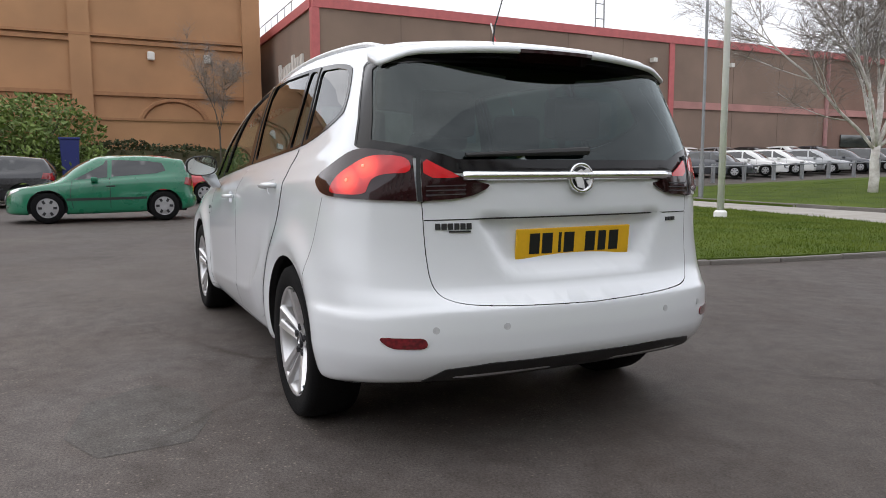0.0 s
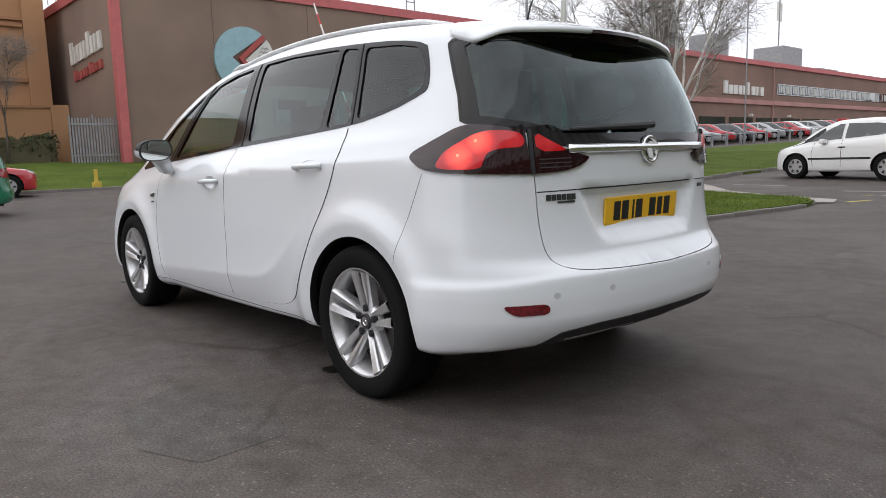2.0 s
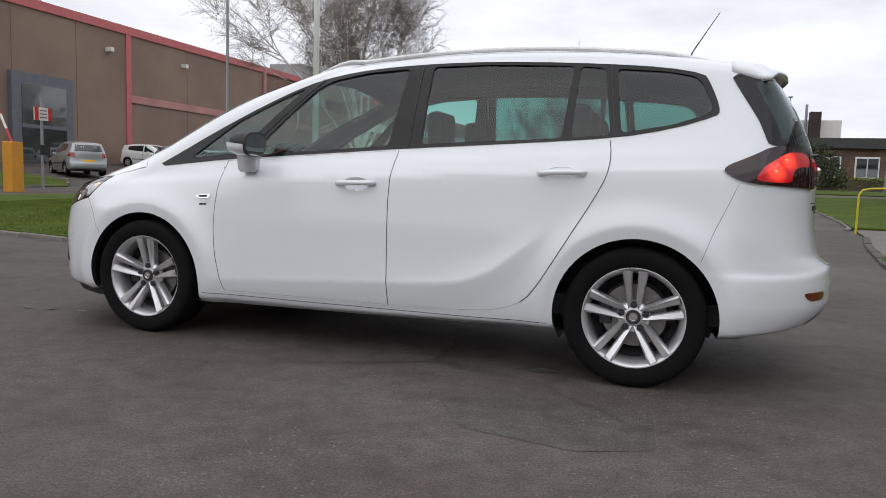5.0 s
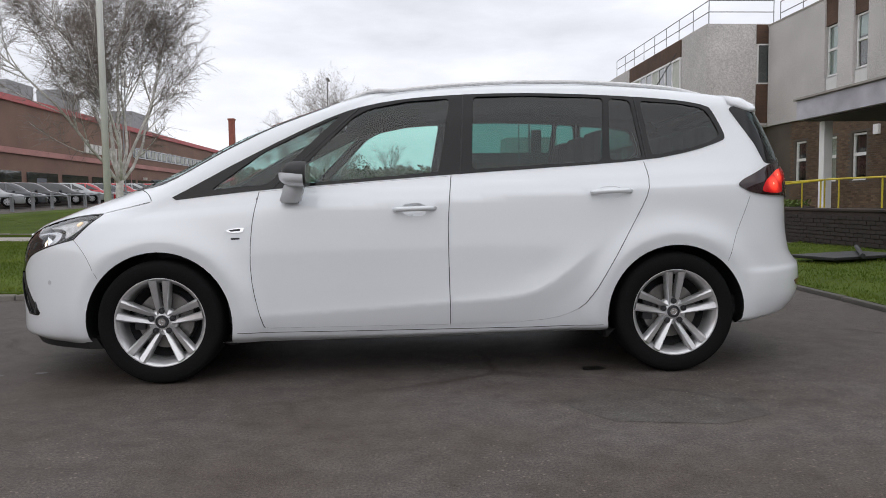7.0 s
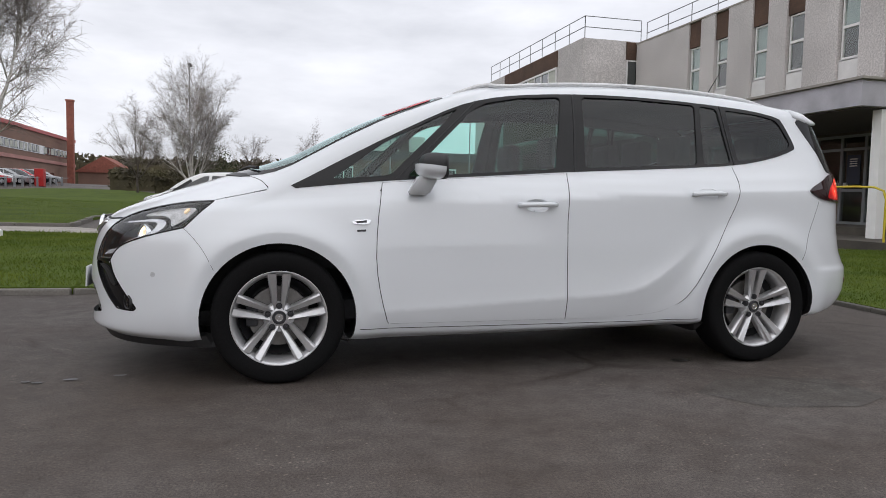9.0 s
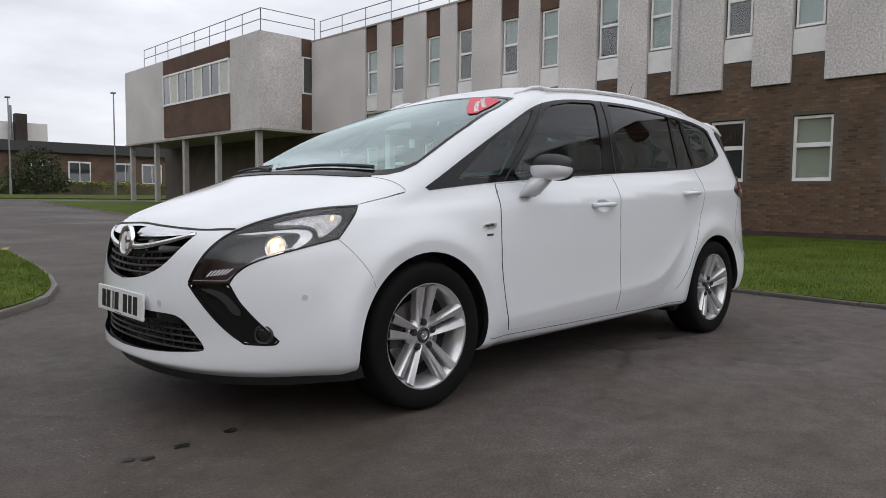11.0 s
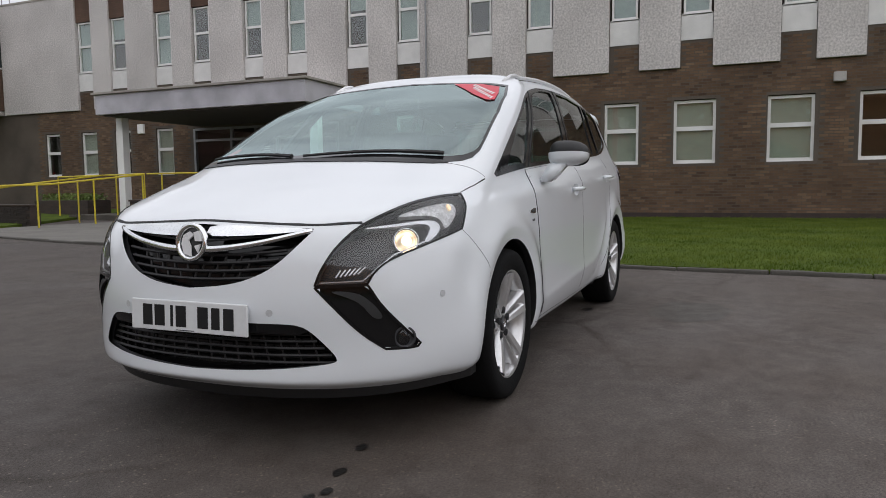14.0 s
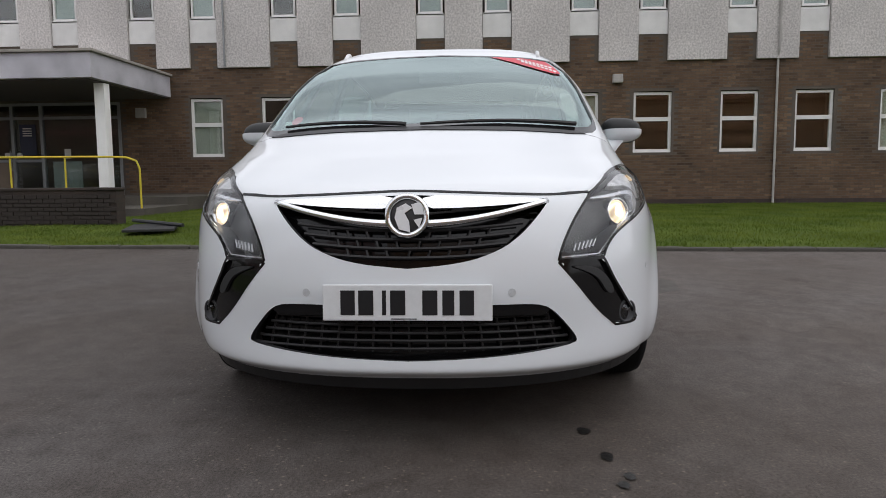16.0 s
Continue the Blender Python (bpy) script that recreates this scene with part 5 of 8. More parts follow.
# head lamps, tail lamps and what is the same on both sides
M["tail_hot"] = hot_lens("tail_hot", [SK.tail(a * DEG, b)[0] for a, b in ((43.8, 1.074), (47.2, 1.022))], (1.0, 0.075, 0.035), (0.42, 0.004, 0.008), 0.16, 1.25, 0.085)
for s in (-1, 1):
    hl = part("headlamp", sheet(SK, "nose", grow(LAMP, 0.004), s, -0.075, 0.03, 0), M["lamp_black"], car, "clear headlamp, lit", True)
    # wall between lens edge and bowl
    bm = bmesh.new()
    rows = []
    for a, b in dense(LAMP, 0.02):
        p, n = SK.nose(a, b, s)
        rows.append((bm.verts.new(p - n * 0.002), bm.verts.new(p - n * 0.08)))
    for i in range(len(rows)):
        q, t = rows[i - 1], rows[i]
        bm.faces.new((q[0], t[0], t[1], q[1]))
    part("lamp_wall", bm, M["lamp_black"], hl)
    panel("lens", "nose", grow(LAMP, -0.003), M["glass_lens"], hl, s=s, off=0.0, thick=0.0, step=0.04)
    p, n = SK.nose(40.5 * DEG, 0.752, s)
    n2 = (Vector((-0.93, s * 0.33, 0.0)).normalized() * 0.6 + n * 0.4).normalized()
    rot = n2.to_track_quat("Z", "Y").to_matrix().to_4x4()
    c = p - n * 0.046
    put = Matrix.Translation(c) @ rot
    ringo = part("projector_ring", add_lathe(bmesh.new(), [(0.047, -0.03), (0.048, 0.010), (0.044, 0.014), (0.038, 0.004), (0.034, -0.006)], 32, "z"), M["chrome"], hl, "", True)
    eye_ = part("projector_lens", add_lathe(bmesh.new(), [(0.035, -0.004), (0.031, 0.008), (0.020, 0.015), (0.001, 0.018)], 28, "z"), M["head_glow"], hl, "warm lit projector lens", True)
    core = part("bulb", add_lathe(bmesh.new(), [(0.018, 0.0158), (0.013, 0.0180), (0.001, 0.0200)], 18, "z"), M["bulb_white"], hl, "", True)
    for o in (ringo, eye_, core):
        o.matrix_basis = put
    panel("bright_bracket", "nose", deg(soften([(32.0, 0.797), (37, 0.806), (44, 0.818), (47.6, 0.810), (47.8, 0.775), (44.6, 0.735), (43.4, 0.738), (45.2, 0.775), (45.2, 0.802), (41.5, 0.804), (37, 0.796), (32.0, 0.793)], 2)), M["lamp_silver"], hl, s=s, off=-0.014, thick=0.02, step=0.01)
    panel("indicator_reflector", "nose", deg(soften([(46, 0.874), (51.5, 0.884), (54.2, 0.876), (53.4, 0.835), (51.2, 0.800), (49.0, 0.778), (48.6, 0.82), (45.5, 0.838), (38.5, 0.834), (40.0, 0.850)], 2)), M["reflector_grey"], hl, s=s, off=-0.018, thick=0.02, step=0.012)
    panel("indicator_bulb", "nose", deg(soften([(51.2, 0.872), (52.2, 0.872), (52.0, 0.850), (51.2, 0.850)], 1)), M["amber"], hl, s=s, off=-0.010, thick=0.01, step=0.008)
    part("lens_seal", seam(SK, "nose", LAMP + LAMP[:1], 0.0065, 0.0014, s, 0.012), GLOSS, hl)
    for i in range(6):
        part("reflector_rib", tube([SK.nose((27.2 + i * 0.75) * DEG, 0.628 + i * 0.002, s)[0] - n * 0.02, SK.nose((28.2 + i * 0.85) * DEG, 0.655 + i * 0.002, s)[0] - n * 0.03], 0.0035, 6), M["lamp_silver"], hl)
    part("lower_edge", seam(SK, "nose", deg([(24.2, 0.607), (31.5, 0.611), (34.5, 0.660), (37.2, 0.697), (44.2, 0.742)]), 0.004, -0.006, s), M["lamp_silver"], hl)
    fg = panel("fog_lamp_surround", "nose", FOG, GLOSS, s=s, off=-0.012, thick=0.03, step=0.015)
    part("surround_edge", seam(SK, "nose", FOG + FOG[:1], 0.008, 0.0012, s, 0.012), GLOSS, fg)
    panel("surround_blade", "nose", deg(soften([(25.5, 0.578), (29, 0.576), (32.0, 0.556), (35.2, 0.480), (33.2, 0.474), (31.0, 0.534), (28.5, 0.558)], 2)), M["black_plastic"], fg, s=s, off=-0.002, thick=0.02, step=0.012)
    p, n = SK.nose(38.8 * DEG, 0.402, s)
    fl = part("fog_lamp", add_lathe(bmesh.new(), [(0.040, -0.03), (0.040, 0.006), (0.033, 0.008), (0.030, -0.004), (0.018, -0.010), (0.001, -0.012)], 24, "z"), M["dark_metal"], fg, "", True)
    part("fog_lens", add_lathe(bmesh.new(), [(0.030, 0.0), (0.018, 0.006), (0.0005, 0.008)], 20, "z"), M["glass_lens"], fl, "", True)
    fl.matrix_basis = Matrix.Translation(p - n * 0.010) @ (n + Vector((-0.5, 0, 0))).normalized().to_track_quat("Z", "Y").to_matrix().to_4x4()
    # tail lamp in two halves
    tl = panel("tail_lamp", "tail", TAIL_OUT, M["dark_red_lens"], s=s, off=0.012, thick=0.02, step=0.015, label="dark red tail lamp, lit")
    panel("lit_lens", "tail", soften(deg([(52.2, 0.985), (50.6, 1.030), (48.0, 1.062), (43.5, 1.106), (39.5, 1.110), (35.6, 1.098), (35.2, 1.046), (39.5, 1.046), (42.2, 1.032), (43.0, 1.000), (43.5, 0.972), (50.5, 0.974)]), 2), M["tail_hot"], tl, s=s, off=0.0135, thick=0.003, step=0.012, label="glowing red lens")
    panel("smoked_band", "tail", soften(deg([(41.4, 1.018), (35.3, 1.034), (35.0, 0.966), (42.2, 0.970)]), 1), M["dark_red_lens"], tl, s=s, off=0.0135, thick=0.003, step=0.02)
    for a_, b_, r_ in ((44.2, 1.072, 0.006), (47.5, 1.022, 0.0065)):
        p, n = SK.tail(a_ * DEG, b_, s)
        bl = part("bulb", add_lathe(bmesh.new(), [(r_, 0), (r_ * 0.8, 0.002), (0.0005, 0.003)], 14, "z"), M["bulb_glow"], tl)
        bl.matrix_basis = Matrix.Translation(p + n * 0.0145) @ n.to_track_quat("Z", "Y").to_matrix().to_4x4()
    part("lamp_seam", seam(SK, "tail", deg([(34.15, 1.112), (34.0, 1.03), (33.7, 0.950)]), 0.013, 0.0118, s), M["gap"], tl)
    tg = panel("tailgate_lamp", "tail", TAIL_IN, M["dark_red_lens"], gate, s=s, off=0.012, thick=0.02, step=0.015, label="dark red lamp")
    panel("red_lens", "tail", soften(deg([(33.3, 1.100), (30.5, 1.072), (27.2, 1.042), (26.6, 1.030), (33.1, 1.030)]), 1), M["tail_hot"], tg, s=s, off=0.0135, thick=0.003, step=0.015)
    for z_ in (0.975, 0.990, 1.005):
        part("reflector_rib", seam(SK, "tail", deg([(25.5, z_), (32.6, z_ - 0.003)]), 0.004, 0.0132, s), M["dark_metal"], tg)
    panel("bumper_reflector", "tail", soften(dense(deg([(40.6, 0.486), (32.0, 0.489), (31.8, 0.451), (38.2, 0.448)]), 0.05), 2), M["reflector_red"], s=s, off=0.004, thick=0.008, step=0.01, label="red bumper reflector")
    # parking sensors
    for kind, a_, b_ in (("fore", s * 0.32, 0.505), ("aft", s * 0.60, 0.515), ("aft", s * 0.36, 0.520)):
        p, n = (SK.fore if kind == "fore" else SK.aft)(a_, b_)
        o = part("parking_sensor", add_lathe(bmesh.new(), [(0.0125, 0.0), (0.0125, 0.0012), (0.0105, 0.0012), (0.0105, 0.0006), (0.0005, 0.0016)], 20, "z"), M["sensor"], body)
        o.matrix_basis = Matrix.Translation(p + n * 0.0004) @ n.to_track_quat("Z", "Y").to_matrix().to_4x4()
    p, n = SK.nose(46.5 * DEG, 0.545, s)
    o = part("parking_sensor", add_lathe(bmesh.new(), [(0.0125, 0.0), (0.0125, 0.0012), (0.0105, 0.0012), (0.0105, 0.0006), (0.0005, 0.0016)], 20, "z"), M["sensor"], body)
    o.matrix_basis = Matrix.Translation(p + n * 0.0004) @ n.to_track_quat("Z", "Y").to_matrix().to_4x4()
    # roof rails
    pts = []
    for i in range(33):
        x = -0.42 + 2.06 * i / 32
        p, n = SK.top(x, s * (0.545 + 0.035 * math.sin(math.pi * i / 32)))
        lift = 0.020 * min(1, math.sin(math.pi * i / 32) * 4)
        pts.append(p + Vector((0, 0, lift - 0.006)))
    part("roof_rail", tube(pts, 0.0115, 10), M["rail_silver"], car, "pale silver roof rail", True)
    # door mirrors
    mm = part("door_mirror", bmesh.new(), PAINT, car, "white door mirror with a black cap")
    bm = bmesh.new()
    bmesh.ops.create_uvsphere(bm, u_segments=32, v_segments=20, radius=1)
    for v in bm.verts:
        x, y, z = v.co
        y *= s
        e = lambda t, q: math.copysign(abs(t) ** q, t)
        back = 0.5 + 0.5 * x
        v.co = Vector((-0.632 + e(x, 0.8) * 0.092, s * (0.972 + e(y, 0.72) * 0.105), 1.094 + e(z, 0.72) * ((0.070 if z > 0 else 0.056 + 0.010 * back) - 0.010 * y)))
        if v.co.x > -0.585:
            v.co.x = -0.585
    low, high = bm, bm.copy()
    for q, keep_low in ((low, True), (high, False)):
        bmesh.ops.bisect_plane(q, geom=list(q.verts) + list(q.edges) + list(q.faces), plane_co=(-0.655, 0, 1.098), plane_no=(0.10, 0, 1), clear_outer=keep_low, clear_inner=not keep_low)
    for v in high.verts:
        v.co.x = -0.585 + (v.co.x + 0.585) * 0.86
        v.co.y = s * 0.972 + (v.co.y - s * 0.972) * 0.955
    part("housing", low, PAINT, mm, smooth=True)
    part("cap", high, BLACK, mm, "black mirror cap", True)
    bm = box(-1, 1, -1, 1, -1, 1)
    for v in bm.verts:
        k_ = 0 if v.co.z < 0 else 1
        cx_, cy_, cz_, hx_, hy_ = ((-0.690, 0.868, 0.950, 0.055, 0.030), (-0.648, 0.935, 1.055, 0.050, 0.050))[k_]
        v.co = Vector((cx_ + v.co.x * hx_, s * (cy_ + v.co.y * hy_ * s), cz_))
    bmesh.ops.bevel(bm, geom=list(bm.edges), offset=0.012, segments=3, affect="EDGES")
    bmesh.ops.recalc_face_normals(bm, faces=bm.faces)
    part("stalk", bm, PAINT, mm, smooth=True)
    for nm, grow_, x0_, x1_, mt in (("bezel", 1.0, -0.592, -0.580, BLACK), ("mirror_glass", 0.90, -0.5815, -0.5785, M["mirror"])):
        bm = bmesh.new()
        outl = []
        for k in range(40):
            a_ = 2 * math.pi * k / 40
            e = lambda t, q: math.copysign(abs(t) ** q, t)
            outl.append((s * (0.972 + 0.100 * grow_ * e(math.cos(a_), 0.72)), 1.096 + 0.064 * grow_ * e(math.sin(a_), 0.76) - 0.006 * math.cos(a_)))
        f0, f1 = [bm.verts.new((x0_, y_, z_)) for y_, z_ in outl], [bm.verts.new((x1_, y_, z_)) for y_, z_ in outl]
        bm.faces.new(f0)
        bm.faces.new(f1)
        for k in range(40):
            bm.faces.new((f0[k - 1], f0[k], f1[k], f1[k - 1]))
        bmesh.ops.recalc_face_normals(bm, faces=bm.faces)
        part(nm, bm, mt, mm)

part("chrome_strip", tube([SK.aft(-0.47 + 0.94 * i / 24, 1.036)[0] + Vector((0.006, 0, 0.002)) for i in range(25)], 0.018, 12), M["chrome"], gate, "chrome strip", True)
part("gate_crease", seam(SK, "aft", [(-0.602, 0.885), (-0.40, 0.888), (0.40, 0.888), (0.602, 0.885)], 0.004, 0.0008), M["gap"], gate)
for y0, y1, z0, z1 in [(-0.566 + 0.0215 * k, -0.549 + 0.0215 * k, 0.852, 0.874) for k in range(6)] + [(-0.520, -0.445, 0.842, 0.848)] + [(0.455 + 0.022 * k, 0.472 + 0.022 * k, 0.853, 0.868) for k in range(3)]:
    panel("gate_lettering", "aft", [(y0, z0), (y1, z0), (y1, z1), (y0, z1)], M["dark_metal"], gate, off=0.004, thick=0.004, step=0.04)

# rear wiper and spoiler
bm = bmesh.new()
pts = [SK.aft(0.04 - 0.5 * i / 12, 1.128 - 0.018 * i / 12)[0] + Vector((0.022, 0, 0)) for i in range(13)]
add_tube(bm, pts, 0.016, 8, r1=0.007)
bmesh.ops.recalc_face_normals(bm, faces=bm.faces)
part("rear_wiper", bm, BLACK, car)
bm = bmesh.new()
rows = []
for i in range(33):
    y = -0.662 + 1.324 * i / 32
    k = (abs(y) / 0.662)
    xr = 2.055 - 0.14 * k ** 2.2
    zr = 1.522 - 0.032 * k ** 2 - 0.03 * max(0, k - 0.85) / 0.15 * k
    x0 = 1.77 - 0.02 * k
    z0 = SK.top(x0, y * 0.965)[0].z + 0.003
    xm = x0 + (xr - x0) * 0.55
    zm = z0 + (zr - z0) * 0.45 + 0.006
    t = 0.024 - 0.006 * k ** 3
    rows.append([bm.verts.new(p) for p in ((x0, y, z0 - 0.03), (x0, y, z0), (xm, y, zm), (xr - 0.02, y, zr + 0.001), (xr, y, zr - 0.004), (xr + 0.003, y, zr - t), (xr - 0.03, y, zr - t - 0.008), (x0 + 0.05, y, z0 - 0.05))])
under = bmesh.new()
shade = []
for r_ in rows:
    q_ = [v.co.copy() for v in r_]
    shade.append([under.verts.new(p) for p in (q_[5] + Vector((-0.012, 0, -0.001)), q_[6] + Vector((0, 0, -0.012)), q_[7] + Vector((0.01, 0, -0.012)))])
for q, t in zip(shade, shade[1:]):
    for i in range(2):
        under.faces.new((q[i], q[i + 1], t[i + 1], t[i]))
bmesh.ops.recalc_face_normals(under, faces=under.faces)
for q, t in zip(rows, rows[1:]):
    for i in range(8):
        bm.faces.new((q[i], q[(i + 1) % 8], t[(i + 1) % 8], t[i]))
for r_, sg_ in ((rows[0], -1), (rows[-1], 1)):
    # rounded ends
    c_ = sum((v.co for v in r_), Vector()) / 8
    e_ = [bm.verts.new(c_ + (v.co - c_) * 0.55 + Vector((-0.01, sg_ * 0.010, -0.004))) for v in r_]
    for i in range(8):
        bm.faces.new((r_[i], e_[i], e_[(i + 1) % 8], r_[(i + 1) % 8]))
    bm.faces.new(e_)
bmesh.ops.recalc_face_normals(bm, faces=bm.faces)
sp = part("roof_spoiler", bm, PAINT, gate, "white roof spoiler", True)
part("spoiler_underside", under, GLOSS, sp, "black spoiler underside", True)
bm = bmesh.new()
rim_ = []
for i in range(13):
    y = -0.165 + 0.33 * i / 12
    k = abs(y) / 0.64
    xr, zr = 2.055 - 0.14 * k ** 2.2, 1.522 - 0.032 * k ** 2
    rim_.append([bm.verts.new(p) for p in ((xr + 0.0045, y, zr - 0.013), (xr + 0.006, y, zr - 0.026), (xr - 0.045, y, zr - 0.054), (xr - 0.055, y, zr - 0.030))])
for q, t in zip(rim_, rim_[1:]):
    for i in range(4):
        bm.faces.new((q[i], q[(i + 1) % 4], t[(i + 1) % 4], t[i]))
bm.faces.new(rim_[0])
bm.faces.new(rim_[-1])
bmesh.ops.recalc_face_normals(bm, faces=bm.faces)
part("high_brake_lamp", bm, M["dark_red_lens"], sp, "dark red high brake lamp")
part("aerial", tube([(1.55, 0.0, SK.top(1.55, 0)[0].z - 0.005), (1.58, 0, 1.69), (1.71, 0, 1.90)], 0.006, 6, 0.0018), BLACK, car)
panel("headliner", "top", [(-0.30, -0.50), (1.78, -0.50), (1.82, 0), (1.78, 0.50), (-0.30, 0.50), (-0.36, 0)], M["headliner"], off=-0.045, thick=0.0, step=0.12, label="grey cloth headliner")

# front wipers and cowl
part("cowl", sheet(SK, "fore", mirrored([(0, 1.046), (-0.35, 1.040), (-0.60, 1.028), (-0.655, 1.030), (-0.60, 1.042), (-0.35, 1.056), (0, 1.062)]), 1, 0.004, 0.02, 0.02), M["mesh_black"], car, "black plastic scuttle")
for y0, y1 in ((-0.62, 0.02), (0.08, 0.60)):
    part("wiper", tube([SK.fore(y0 + (y1 - y0) * i / 12, 1.070 + 0.014 * math.sin(math.pi * i / 12))[0] + Vector((-0.022, 0, 0.006)) for i in range(13)], 0.010, 6, 0.006), BLACK, car)

# windscreen sticker: red corner flash with two lines of white bars
st = panel("windscreen_sticker", "fore", [(-0.28, 1.511), (-0.45, 1.498), (-0.572, 1.470), (-0.605, 1.425), (-0.628, 1.370), (-0.59, 1.370), (-0.50, 1.408), (-0.40, 1.458)], M["sticker_red"], screen, off=0.004, thick=0, step=0.03, label="red windscreen sticker with white lines")
for (a0, b0, a1, b1) in ((-0.42, 1.490, -0.595, 1.412), (-0.44, 1.468, -0.612, 1.380)):
    for i in range(9):
        u0, u1 = (i + 0.08) / 9, (i + 0.80) / 9
        part("lettering_bar", seam(SK, "fore", [(a0 + (a1 - a0) * u0, b0 + (b1 - b0) * u0), (a0 + (a1 - a0) * u1, b0 + (b1 - b0) * u1)], 0.011, 0.006), M["white_frame"], st)

panel("permit_disc", "fore", arc(0.585, 1.115, 0.022, 0, 350, 14), M["sticker_red"], screen, off=-0.004, thick=0, step=0.03)


# wheels
def wheel_mesh(parent, x, y, s):
    hub = thing("wheel", Matrix.Identity(4), "", "")
    hub.parent = parent
    hub.matrix_basis = pose(x, y, 0.33, 0, 0, 0 if s < 0 else 180)
    prof = [(0.226, 0.10), (0.232, 0.108), (0.300, 0.113), (0.318, 0.104), (0.328, 0.080), (0.330, 0.0), (0.328, -0.080), (0.318, -0.104), (0.300, -0.113), (0.240, -0.106), (0.232, -0.098), (0.226, -0.09)]
    part("tyre", add_lathe(bmesh.new(), prof, 64), M["tyre"], hub, "black rubber tyre", True)
    rim = part("rim", add_lathe(bmesh.new(), [(0.200, 0.09), (0.205, -0.03), (0.212, -0.075), (0.226, -0.092), (0.236, -0.103), (0.238, -0.098), (0.228, -0.086)], 64), M["alloy"], hub, "silver five-twin-spoke alloy rim", True)
    for k in range(5):
        a = radians(90 + 72 * k)
        for sd in (-1, 1):
            bm = bmesh.new()
            r0, r1 = 0.036, 0.222
            top, bot = [], []
            for i in range(7):
                u = i / 6
                r = r0 + (r1 - r0) * u
                inn = 0.0075 + 0.0065 * u
                wid = 0.029 + 0.031 * u ** 0.9
                d = -0.082 - 0.020 * u ** 2 + 0.022 * (1 - u) ** 2
                crown = 0.006
                row_t = [(inn, d + 0.008), (inn + 0.005, d), (inn + wid * 0.55, d - crown), (wid - 0.004, d + 0.002), (wid, d + 0.012)]
                top.append([bm.verts.new((r * math.cos(a) - sd * w * math.sin(a), dd, r * math.sin(a) + sd * w * math.cos(a))) for w, dd in row_t])
                bot.append([bm.verts.new((r * math.cos(a) - sd * w * math.sin(a), d + 0.045, r * math.sin(a) + sd * w * math.cos(a))) for w in (inn, wid)])
            for i in range(6):
                for j in range(4):
                    bm.faces.new((top[i][j], top[i][j + 1], top[i + 1][j + 1], top[i + 1][j]))
                bm.faces.new((bot[i][0], top[i][0], top[i + 1][0], bot[i + 1][0]))
                bm.faces.new((top[i][4], bot[i][1], bot[i + 1][1], top[i + 1][4]))
                bm.faces.new((bot[i][1], bot[i][0], bot[i + 1][0], bot[i + 1][1]))
            bmesh.ops.recalc_face_normals(bm, faces=bm.faces)
            part("spoke", bm, M["alloy"], rim, smooth=False)
        an = a + radians(0)
        nut = part("wheel_bolt", add_lathe(bmesh.new(), [(0.0155, -0.045), (0.0155, -0.0745), (0.0125, -0.0745), (0.0125, -0.066), (0.0095, -0.066), (0.0095, -0.077), (0.0005, -0.078)], 12), M["dark_metal"], rim)
        nut.matrix_basis = pose(0.058 * math.cos(an), 0.0, 0.058 * math.sin(an))
    part("hub_boss", add_lathe(bmesh.new(), [(0.078, -0.030), (0.074, -0.055), (0.050, -0.062), (0.040, -0.066), (0.034, -0.066)], 40), M["alloy"], rim, smooth=True)
    part("centre_cap", add_lathe(bmesh.new(), [(0.034, -0.060), (0.034, -0.073), (0.031, -0.076), (0.029, -0.073), (0.0005, -0.073)], 28), M["dark_metal"], rim)
    part("cap_badge", add_lathe(bmesh.new(), [(0.020, -0.0735), (0.020, -0.0765), (0.016, -0.0765), (0.016, -0.0740), (0.006, -0.0740), (0.006, -0.0765), (0.0005, -0.0765)], 20), M["chrome"], rim)
    part("brake_disc", add_lathe(bmesh.new(), [(0.150, 0.02), (0.150, -0.004), (0.075, -0.004), (0.070, -0.03), (0.0005, -0.03)], 40), M["brake_steel"], hub)
    part("brake_caliper", box(-0.16, -0.10, -0.03, 0.05, -0.05, 0.07, 0.012), M["dark_metal"], hub)
    part("barrel", add_lathe(bmesh.new(), [(0.202, 0.10), (0.198, 0.0), (0.16, 0.06), (0.0005, 0.06)], 40), M["gap"], hub)
    return hub


for s in (-1, 1):
    for x in (-WB, WB):
        wheel_mesh(car, x, s * 0.782, s)


# cabin
def seat(x, y, h=0.0, w=0.25):
    st_ = thing("seat", Matrix.Identity(4), "", "")
    st_.parent = car
    st_.matrix_basis = pose(x, y, h)
    part("cushion", box(-0.26, 0.24, -w, w, 0.42, 0.58, 0.05), M["seat_cloth"], st_)
    bm = box(0.0, 0.13, -w * 0.95, w * 0.95, -0.02, 0.58, 0.05)
    bmesh.ops.rotate(bm, verts=bm.verts, matrix=Matrix.Rotation(radians(17), 3, "Y"))
    bmesh.ops.translate(bm, verts=bm.verts, vec=(0.15, 0, 0.54))
    part("backrest", bm, M["seat_cloth"], st_)
    bm = box(-0.05, 0.05, -0.13, 0.13, 0, 0.19, 0.04)
    bmesh.ops.translate(bm, verts=bm.verts, vec=(0.40, 0, 1.13))
    part("headrest", bm, M["seat_cloth"], st_)


